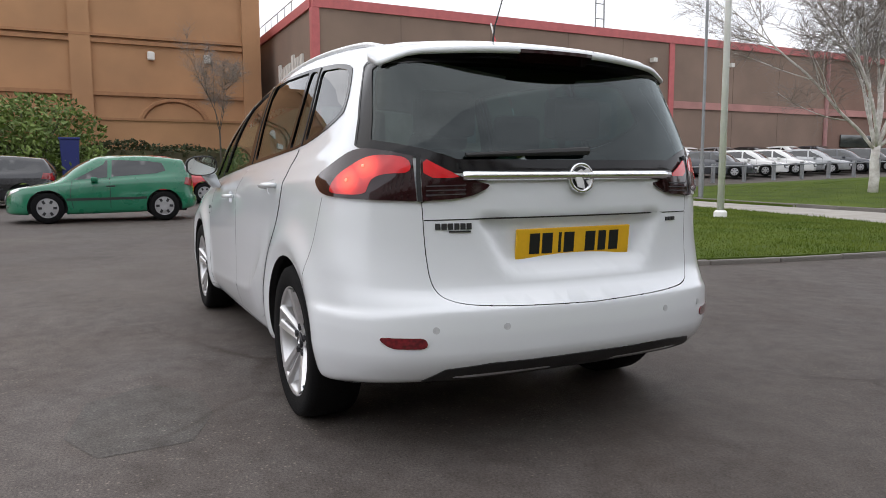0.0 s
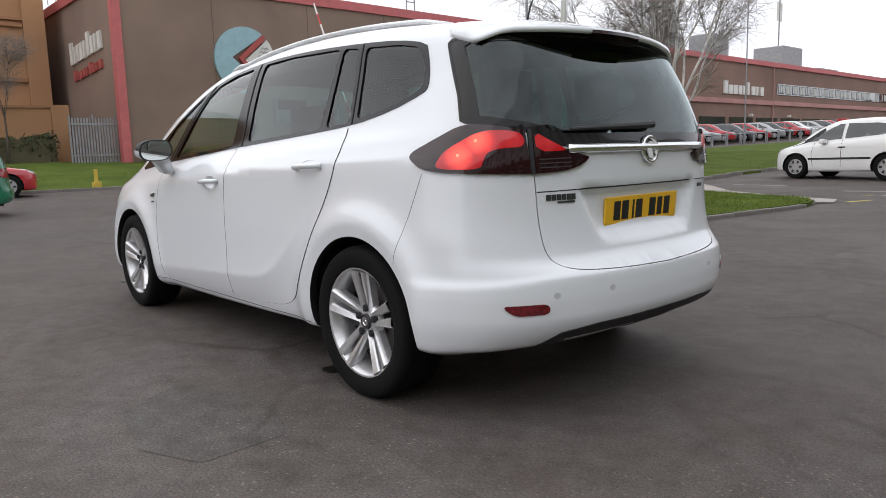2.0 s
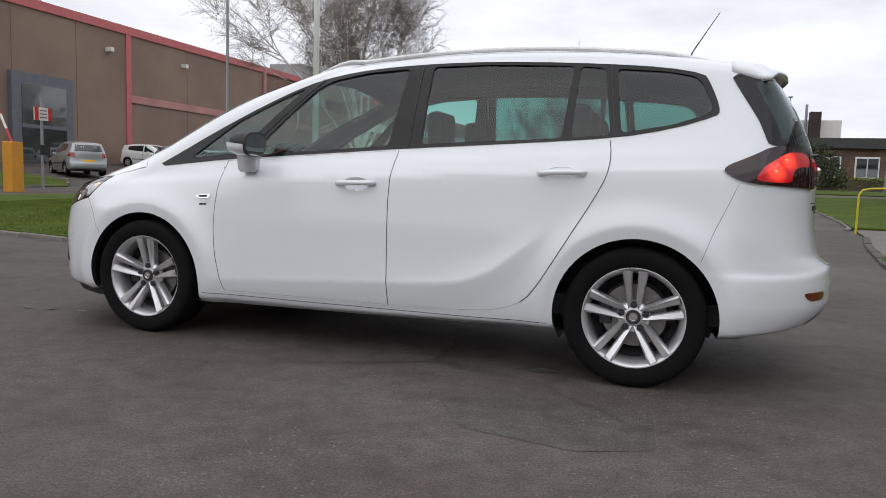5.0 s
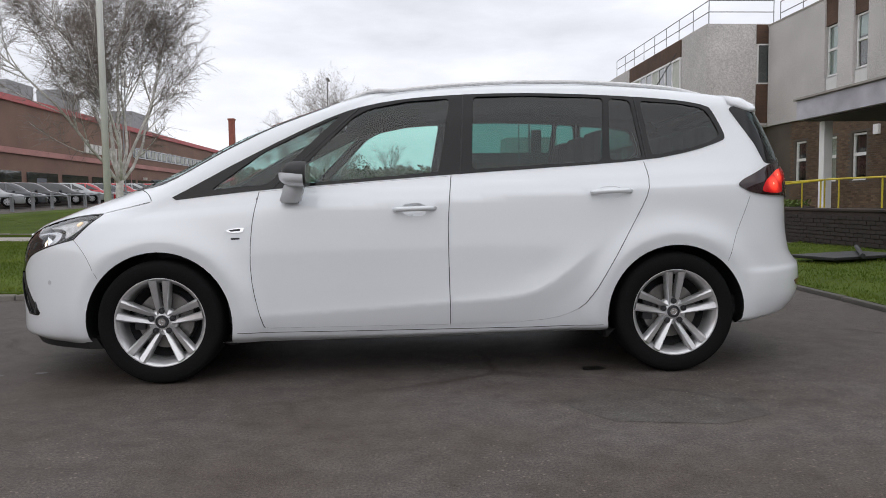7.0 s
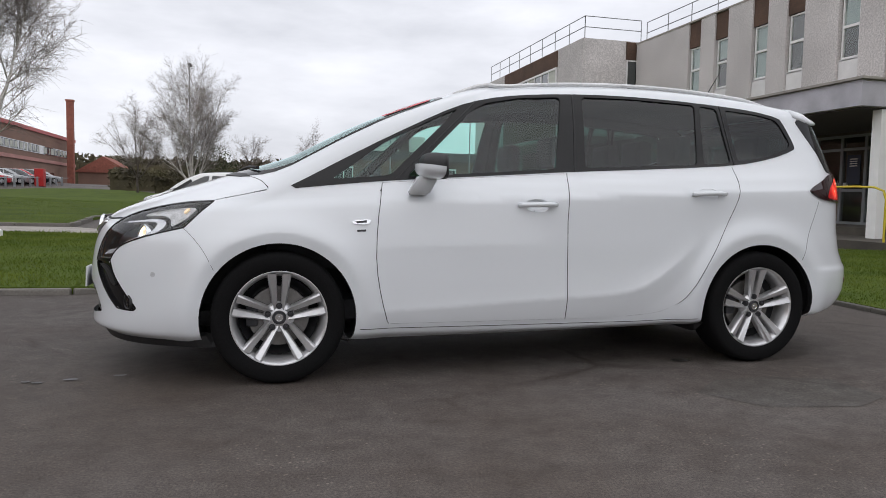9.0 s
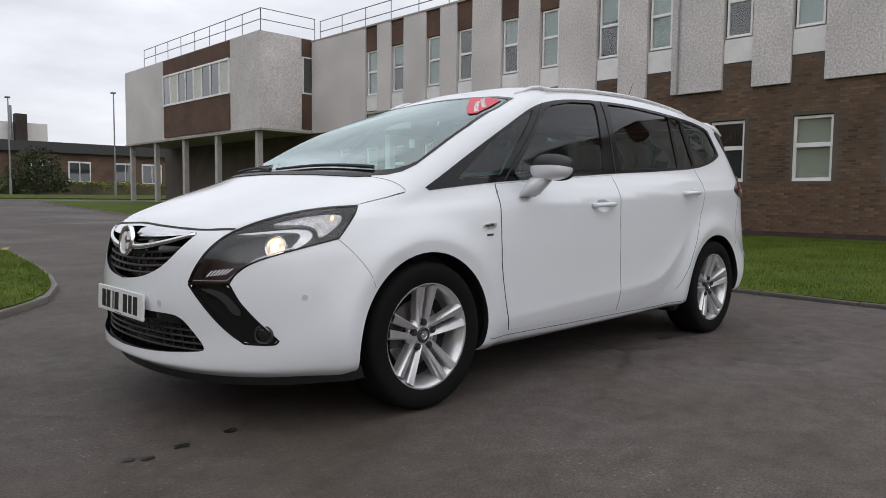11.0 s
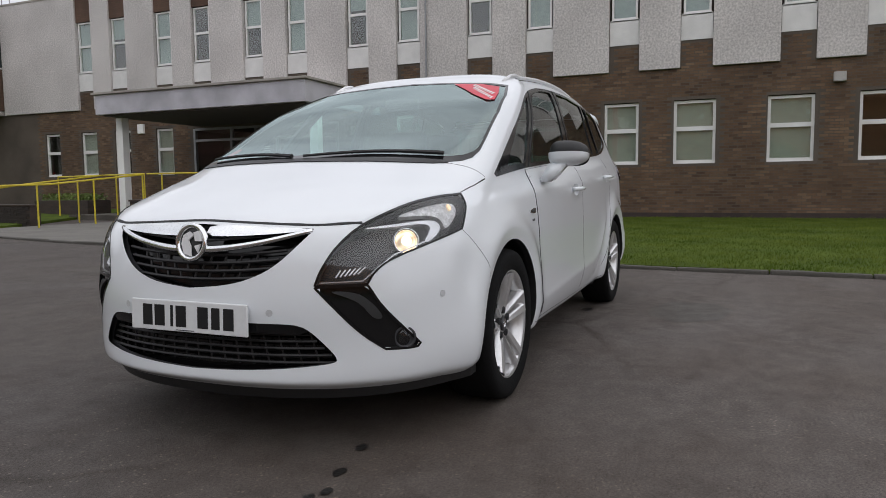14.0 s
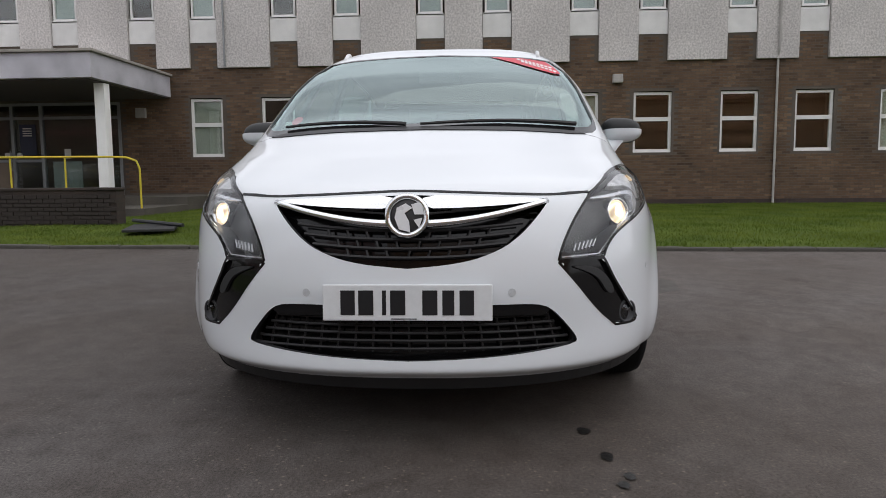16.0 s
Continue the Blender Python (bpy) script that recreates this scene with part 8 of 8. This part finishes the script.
part("lid", box(-0.5, 0.5, -0.55, 0.55, 2.3, 2.42, 0.03), M["blue_bin"], bin_)


# ---- bare trees ----
def bare_tree(x, y, height, seed, label, bark="birch_bark", spread=0.42, limbs=6, fork=0.18, twigs=1.0, girth=0.0125, name="birch_tree", twig_mat="twig"):
    """A tapered trunk that forks into rising limbs, with branches and fine twigs."""
    rnd = random.Random(seed)
    tr = thing(name, pose(x, y, rise(x, y) + 0.05), label, "tree")
    tv, tf = [], []
    fine = 0.0052 * height / 11

    def twig(p, d, L, r):
        a = d.orthogonal().normalized()
        b = d.cross(a).normalized()
        pts = [p]
        dd = d.copy()
        for i in range(3):
            dd = (dd + Vector((rnd.gauss(0, 0.13), rnd.gauss(0, 0.13), rnd.gauss(0.01 - 0.05 * i, 0.10)))).normalized()
            pts.append(pts[-1] + dd * L / 3)
        prev = None
        for i, q in enumerate(pts):
            rr = r * (1 - 0.25 * i)
            k = len(tv)
            tv.extend([q + a * rr, q - a * rr * 0.5 + b * rr * 0.87, q - a * rr * 0.5 - b * rr * 0.87])
            if prev is not None:
                for j in range(3):
                    tf.append((prev + j, prev + (j + 1) % 3, k + (j + 1) % 3, k + j))
            prev = k
        return pts

    def branch(wood, p, d, L, r, level):
        n = max(4, int(L / 0.35))
        pts, dd = [p], d.copy()
        for i in range(n):
            up = 0.016 if level < 2 else 0.03
            dd = (dd + Vector((rnd.gauss(0, 0.07), rnd.gauss(0, 0.07), rnd.gauss(up, 0.05)))).normalized()
            pts.append(pts[-1] + dd * L / n)
        if level < 3:
            add_tube(wood, pts, r, 7 if level < 2 else 4, True, r * 0.25)
            for k in range({1: 12, 2: 8}[level]):
                i = min(len(pts) - 2, int(rnd.uniform(0.22, 1.0) * n))
                base = (pts[i + 1] - pts[i]).normalized()
                side = Vector((rnd.gauss(0, 1), rnd.gauss(0, 1), rnd.gauss(0.1, 0.5))).normalized()
                branch(wood, pts[i], (base * 1.0 + side * 0.62).normalized(), L * rnd.uniform(0.27, 0.46), max(0.0055, r * 0.36), level + 1)
        for k in range(int({1: 14, 2: 13, 3: 8}[level] * twigs)):
            i = rnd.randrange(max(1, int(n * 0.3)), n)
            base = (pts[min(n, i + 1)] - pts[i]).normalized()
            side = Vector((rnd.gauss(0, 1), rnd.gauss(0, 1), rnd.gauss(0.0, 0.6))).normalized()
            tp = twig(pts[i], (base * 0.6 + side * 0.8).normalized(), rnd.uniform(0.4, 0.95) * height / 11, fine * 1.25)
            for j in (1, 2):
                twig(tp[j], ((tp[j] - tp[0]).normalized() + Vector((rnd.gauss(0, 0.45), rnd.gauss(0, 0.45), rnd.gauss(0.0, 0.35)))).normalized(), rnd.uniform(0.3, 0.6) * height / 11, fine)
        if level == 3:
            twig(p, d, L, max(0.006, r))

    th, r0 = height * fork, height * girth
    trunk = [Vector((0, 0, -0.1)), Vector((0.02, 0.03, th * 0.35)), Vector((-0.03, 0.05, th * 0.7)), Vector((0.03, 0.02, th))]
    part("trunk", tube(trunk, r0 * 1.2, 12, r0 * 0.9), M[bark], tr, smooth=True)
    for k in range(limbs + 1):
        a = 2 * math.pi * k / limbs + rnd.uniform(-0.35, 0.35)
        s = spread * (1.3 if k % 2 else 0.6) * rnd.uniform(0.85, 1.15) if k else 0.05
        d = Vector((math.cos(a) * s, math.sin(a) * s, 1)).normalized()
        wood = bmesh.new()
        branch(wood, Vector((0.03, 0.02, th * rnd.uniform(0.86, 0.98))), d, (height - th) * (rnd.uniform(0.62, 0.74) if k % 2 else rnd.uniform(0.80, 0.92) if k else 0.96), r0 * (0.44 if k else 0.55), 1)
        bmesh.ops.recalc_face_normals(wood, faces=wood.faces)
        part("limb", wood, M[bark], tr, smooth=True)
    crown = mesh_object("crown", [tuple(v) for v in tv], tf, M[twig_mat], tr, "fine bare grey-brown twigs")
    return tr


bare_tree(-10.45, 21.6, 11.0, 31, "bare silver birch with a white trunk, on the lawn", limbs=8, spread=0.62, fork=0.15, twigs=0.95, girth=0.0125)
bare_tree(-5.9, 48.5, 8.6, 32, "bare silver birch beyond the car park", limbs=9, spread=0.62, fork=0.08, twigs=0.85, girth=0.0135)
bare_tree(-10.6, 56.0, 6.5, 33, "small bare tree beyond the car park", bark="dark_bark", limbs=5, spread=0.6, twigs=0.5, name="bare_tree")
bare_tree(6.0, 96.0, 8.0, 34, "bare grey tree in the distance", bark="dark_bark", limbs=5, spread=0.55, twigs=0.4, name="bare_tree")
bare_tree(-34.4, 4.4, 7.0, 35, "thin bare young tree by the yard wall", bark="dark_bark", limbs=3, spread=0.2, twigs=0.5, girth=0.006, fork=0.35, name="bare_tree")
bare_tree(-2.5, 88.0, 7.0, 36, "bare grey tree in the distance", bark="dark_bark", limbs=5, spread=0.55, twigs=0.4, name="bare_tree")

# ---- poles ----
fp = thing("flagpole", pose(-6.0, 9.75, rise(-6, 9.75)), "tall white painted flagpole on the lawn", "flagpole")
part("pole", tube([(0, 0, -0.05), (0, 0, 12.0)], 0.07, 16, 0.045), M["white_pole"], fp, smooth=True)
part("base", add_lathe(bmesh.new(), [(0.13, 0.0), (0.13, 0.22), (0.09, 0.26)], 16, "z"), M["white_pole"], fp)


def lamp_post(x, y, h, arm, label):
    p = thing("street_lamp", pose(x, y, rise(x, y)), label, "street lamp")
    part("column", tube([(0, 0, 0), (0, 0, 1.2)], 0.085, 10), M["galvanised"], p)
    part("column", tube([(0, 0, 1.2), (0, 0, h)], 0.055, 10, 0.04), M["galvanised"], p)
    if arm:
        part("lamp_head", box(-0.15, 0.15, -0.1, arm, h - 0.03, h + 0.08, 0.03), M["galvanised"], p)


lamp_post(-12.9, 16.4, 10.5, 0, "grey steel lighting column on the lawn")
lamp_post(-22.0, 52.0, 11.0, 1.2, "grey steel street lamp by the car park")
lamp_post(-7.0, 60.0, 11.0, 1.4, "grey steel street lamp beyond the lawn")
lamp_post(9.5, 55.0, 7.0, 0.3, "grey steel lamp before the low building")
lamp_post(15.0, 50.0, 7.5, 0.2, "grey steel lamp before the low building")

# barrier, signs, hydrant
bar = thing("barrier", pose(-18.7, 13.2, rise(-18.7, 13.2) + 0.1), "raised red and white barrier on an orange housing", "barrier")
part("housing", box(-0.2, 0.2, -0.22, 0.22, -0.3, 1.5, 0.03), M["orange_box"], bar)
d = Vector((-0.52, 0.08, 0.83)).normalized()
for k in range(12):
    p0, p1 = Vector((0, 0, 1.45)) + d * (k * 0.55), Vector((0, 0, 1.45)) + d * ((k + 1) * 0.55)
    part("boom", tube([p0, p1], 0.04, 6), M["sign_white"] if k % 2 else M["red_box"], bar)
sb_ = thing("notice_board", pose(-19.66, 15.2, rise(-19.66, 15.2)), "red and white notice on a thin post", "sign")
part("post", tube([(0, 0, 0), (0, 0, 3.2)], 0.05, 8), M["galvanised"], sb_)
part("board", box(0.05, 0.09, -0.36, 0.36, 2.4, 2.85), M["sign_white"], sb_)
part("board_edge", box(0.09, 0.10, -0.36, -0.2, 2.4, 2.85), M["red_box"], sb_)
part("board_edge", box(0.09, 0.10, 0.2, 0.36, 2.4, 2.85), M["red_box"], sb_)
for z in (2.5, 2.62, 2.74):
    part("bar", box(0.09, 0.098, -0.15, 0.15, z - 0.02, z + 0.02), M["grey_paint"], sb_)
part("intercom", box(0.05, 0.2, -0.15, 0.15, 1.2, 1.55), M["black_plastic"], sb_)
hy = thing("marker_post", pose(-20.7, 4.3, rise(-20.7, 4.3) + 0.1), "small yellow marker post on the verge", "marker")
part("post", box(-0.05, 0.05, -0.05, 0.05, 0, 0.55, 0.01), M["hydrant_yellow"], hy)
part("cap", box(-0.12, 0.12, -0.12, 0.12, -0.05, 0.15, 0.02), M["hydrant_yellow"], hy)
rb = thing("red_box", pose(-21.5, 71.0, rise(-21.5, 71)), "red post box by the car park", "box")
part("body", box(-0.4, 0.4, -0.4, 0.4, 0, 1.7, 0.06), M["red_box"], rb)

# rail before the car park
fence = thing("car_park_rail", Matrix.Identity(4), "low post-and-rail barrier before the parked cars", "fence")
for k in range(26):
    y = 24 + k * 2.2
    part("post", box(-21.6, -21.45, y - 0.07, y + 0.07, rise(-21.5, y), rise(-21.5, y) + 0.95), M["galvanised"], fence)
    part("rail", tube([(-21.45, y, rise(-21.5, y) + 0.82), (-21.45, y + 2.2, rise(-21.5, y + 2.2) + 0.82)], 0.04, 6), M["galvanised"], fence)

# low building beyond
low = thing("low_building", Matrix.Identity(4), "low brown brick building with a dark flat roof", "building")
zb = rise(15, 66)
part("wall", box(5.6, 40, 66, 80, zb - 0.6, zb + 3.6), M["brick"], low)
part("roof", box(5.2, 40.4, 65.5, 80.5, zb + 3.6, zb + 4.5), M["roof_felt"], low)
part("roof_house", box(10.5, 16, 70, 74, zb + 4.5, zb + 6.4), M["sign_white"], low)
part("chimney", box(13.2, 14.1, 69, 70, zb + 4.5, zb + 7.1), M["dark_brick"], low)
part("flue", tube([(12.9, 69.5, zb + 4.4), (12.9, 69.5, zb + 7.8)], 0.12, 8), M["galvanised"], low)
for x in (5.9, 13.5, 16.5, 20.5, 23.0, 27, 31):
    w = new("window")
    w.parent = low
    part("window_frame", box(x, x + 1.9, 65.9, 66, zb + 1.0, zb + 2.9), M["white_frame"], w)
    for j in range(2):
        part("pane", box(x + 0.12 + j * 0.88, x + 0.9 + j * 0.88, 65.86, 65.9, zb + 1.15, zb + 2.75), M["window_glass"], w)
part("step_rail", box(6.0, 7.8, 64.6, 64.7, zb, zb + 1.1), M["sign_white"], low)


# ---- parked cars ----
def plain_levels(L, W, H, back, drop):
    """Rings of a smaller car: scaled, with the screen set back and the bonnet lower."""
    out = []
    for i, l in enumerate(MPV):
        l = list(l)
        kx, kw, kz = L / 4.66, W / 1.79, H / 1.655
        if i >= 7:
            l[0] += back * (0.45 if i == 7 else 1.0 if i == 8 else 0.8 if i == 9 else 0.45)
        if 5 <= i <= 8:
            l[1] -= drop * (i - 4) / 4
        for q in (0, 2, 3, 5):
            l[q] *= kx
        for q in (1, 4, 6, 7, 8):
            l[q] *= kz
        for q in (9, 10, 11):
            l[q] *= kw
        out.append(tuple(l))
    return out


CARS = {}


def plain_car(name, m, L, W, H, paint, label, back=0.3, drop=0.05, pillar=False):
    key = (L, W, H, paint)
    if key in CARS:
        c = copy_thing(CARS[key], m)
        c["label"] = label
        return c
    kx, kz = L / 4.66, H / 1.655
    c = thing("parked_car", m, label, "car", "parked cars")
    CARS[key] = c
    lv = plain_levels(L, W, H, back, drop)
    wbx = WB * kx
    R_ = 0.315
    sh = body_shell(lv, 10, 44, 44)
    sk = Skin(sh, 1.2 * kx)
    for s in (-1, 1):
        for cx in (-wbx, wbx):
            a = arc(cx, R_, R_ + 0.05, -30, 210, 20)
            cut(sh, sk, "side", [(a[0][0], 0.05)] + a + [(a[-1][0], 0.05)], s)
    bd = part("body", sh, M[paint], c, smooth=True)
    part("underbody", box(-L * 0.42, L * 0.42, -W * 0.40, W * 0.40, 0.2, 0.62), M["black_plastic"], c)
    sc = lambda pts, b=0.0: [((x + (b if x < -0.3 else b * 0.4 if x < 0 else 0)) * kx, z * kz) for x, z in pts]
    f1 = sc([(-1.12, 1.03), (-0.1, 1.09), (0.02, 1.09), (0.05, 1.50), (-0.15, 1.49), (-0.42, 1.40)], back * 0.9)
    f2 = sc([(0.12, 1.10), (1.20, 1.18), (1.45, 1.25), (1.36, 1.44), (1.0, 1.49), (0.15, 1.51)])
    for s in (-1, 1):
        for poly in (f1, f2):
            part("side_window", sheet(sk, "side", poly, s, 0.004, 0.09, 0.01), M["car_glass"], c, smooth=True)
        for cx in (-wbx, wbx):
            t = part("tyre", add_lathe(bmesh.new(), [(0.2, 0.09), (R_ - 0.02, 0.095), (R_, 0.07), (R_, -0.07), (R_ - 0.02, -0.095), (0.2, -0.09)], 28), M["tyre"], c, smooth=True)
            t.matrix_basis = pose(cx, s * (W / 2 - 0.12), R_, 0, 0, 0 if s < 0 else 180)
            h = part("rim", add_lathe(bmesh.new(), [(0.205, -0.088), (0.195, -0.075), (0.09, -0.085), (0.0005, -0.08)], 24), M["hubcap"], t)
            for k in range(6):
                o = part("rim_slot", box(0.10, 0.17, -0.089, -0.078, -0.025, 0.025), M["gap"], t)
                o.matrix_basis = Matrix.Rotation(radians(60 * k), 4, "Y")
        part("headlamp", sheet(sk, "nose", [(a * DEG, z * kz) for a, z in ((30, 0.66), (38, 0.72), (55, 0.84), (52, 0.88), (38, 0.83), (30, 0.74))], s, 0.006, 0.05, 0.02), M["lamp_silver"], c)
        part("tail_lamp", sheet(sk, "tail", [(a * DEG, z * kz) for a, z in ((34, 0.84), (54, 0.90), (50, 1.08), (36, 1.06))], s, 0.008, 0.05, 0.02), M["red_lens"], c)
        part("door_seam", seam(sk, "side", sc([(0.07, 1.08), (0.07, 0.35)]), 0.012, 0.002, s, 0.1), M["gap"], bd)
        part("door_seam", seam(sk, "side", sc([(-0.80, 1.00), (-0.86, 0.7), (-0.80, 0.35)]), 0.012, 0.002, s, 0.1), M["gap"], bd)
        if pillar:
            part("pillar_trim", seam(sk, "side", sc([(-1.62, 0.955), (-1.10, 1.075), (-0.62, 1.36)], back * 0.9), 0.085, 0.006, s, 0.08), M["black_trim"], bd)
        part("handle", box(-0.02, 0.16, min(s * W * 0.47, s * W * 0.5), max(s * W * 0.47, s * W * 0.5), 0.86 * kz, 0.89 * kz, 0.008), M["black_plastic"], c)
        part("sill_strip", seam(sk, "side", sc([(-0.95, 0.56), (0.95, 0.58)]), 0.05, 0.006, s, 0.15), M["black_plastic"], bd)
        part("door_mirror", box(-0.62 * kx + back * 0.5, -0.45 * kx + back * 0.5, min(s * (W / 2 - 0.08), s * (W / 2 + 0.10)), max(s * (W / 2 - 0.08), s * (W / 2 + 0.10)), 0.98 * kz, 1.10 * kz, 0.03), M[paint], c)
    ym = 0.60 * W / 1.79
    part("windscreen", sheet(sk, "fore", [(-ym, 1.09 * kz), (ym, 1.09 * kz), (ym * 0.86, 1.50 * kz), (-ym * 0.86, 1.50 * kz)], 1, 0.004, 0.1, 0.01), M["car_glass"], c, smooth=True)
    part("rear_window", sheet(sk, "aft", [(-ym, 1.14 * kz), (ym, 1.14 * kz), (ym * 0.9, 1.44 * kz), (-ym * 0.9, 1.44 * kz)], 1, 0.004, 0.1, 0.01), M["car_glass"], c, smooth=True)
    part("grille", sheet(sk, "fore", [(-0.35, 0.42), (0.35, 0.42), (0.42, 0.60), (-0.42, 0.60)], 1, 0.004, 0.1, 0.01), M["black_plastic"], c)
    part("number_plate", sheet(sk, "fore", [(-0.25, 0.46), (0.25, 0.46), (0.25, 0.56), (-0.25, 0.56)], 1, 0.01, 0.1, 0.01), M["plate_white"], c)
    part("number_plate", sheet(sk, "aft", [(-0.25, 0.62), (0.25, 0.62), (0.25, 0.72), (-0.25, 0.72)], 1, 0.01, 0.1, 0.01), M["plate_yellow"], c)
    return c


def on_ground(x, y, yaw):
    """A car's pose: yaw is the way that its nose points, in degrees from +x."""
    return pose(x, y, rise(x, y), 0, 0, yaw - 180)


plain_car("parked_car", on_ground(-19.2, 0.25, 90), 3.95, 1.72, 1.48, "paint_red", "red three-door hatchback parked by the verge", 0.32)
plain_car("parked_car", on_ground(-12.85, -1.38, -90), 3.75, 1.64, 1.42, "paint_green", "green three-door hatchback on the works road", 0.40)
plain_car("parked_car", on_ground(-18.9, -4.8, -90), 4.78, 1.85, 1.46, "paint_dark", "black hatchback parked by the verge", 0.34)
plain_car("parked_car", on_ground(-2.70, 17.45, 169), 3.88, 1.71, 1.52, "paint_white", "white small hatchback with dark pillars, parked by the lawn", 0.1, pillar=True)
plain_car("parked_car", on_ground(-2.15, 25.8, 5), 4.75, 1.83, 1.46, "paint_dark", "black estate car parked at the roadside", 0.34)
plain_car("parked_car", on_ground(-1.9, 39.0, 60), 4.5, 1.85, 1.68, "paint_slate", "dark grey off-road car parked beyond the lawn", 0.3)
plain_car("parked_car", on_ground(-25.5, 22.5, 150), 4.1, 1.75, 1.6, "paint_silver", "silver estate car parked before the works", 0.3)
plain_car("parked_car", on_ground(-1.7, 61.0, -95), 4.4, 1.79, 1.45, "paint_blue", "blue saloon car in the far car park", 0.34)
plain_car("parked_car", on_ground(1.8, 61.3, -100), 4.5, 1.85, 1.68, "paint_slate", "dark grey off-road car in the far car park", 0.3)
plain_car("parked_car", on_ground(3.9, 63.0, -98), 3.95, 1.72, 1.48, "paint_white", "white hatchback in the far car park", 0.32)
rnd = random.Random(6)
order = ["paint_slate", "paint_white", "paint_white", "paint_silver", "paint_slate", "paint_dark", "paint_dark", "paint_silver", "paint_red", "paint_slate", "paint_red", "paint_silver", "paint_dark", "paint_red", "paint_white", "paint_silver", "paint_slate", "paint_red", "paint_dark", "paint_silver"]
words = {"paint_slate": "dark grey", "paint_white": "white", "paint_silver": "silver", "paint_dark": "black", "paint_red": "red"}
for k, pnt in enumerate(order):
    y = 29.5 + k * 2.75
    plain_car("parked_car", on_ground(-24.6 + rnd.uniform(-0.3, 0.3), y, 24 + rnd.uniform(-4, 4)), 4.2, 1.77, 1.50, pnt, words[pnt] + " hatchback in the row before the works", 0.32)
for k, pnt in enumerate(["paint_white", "paint_silver", "paint_dark", "paint_white", "paint_slate"]):
    plain_car("parked_car", on_ground(-30.0, 33 + k * 3.2, 0), 4.2, 1.77, 1.50, pnt, words[pnt] + " hatchback parked under the works wall", 0.32)
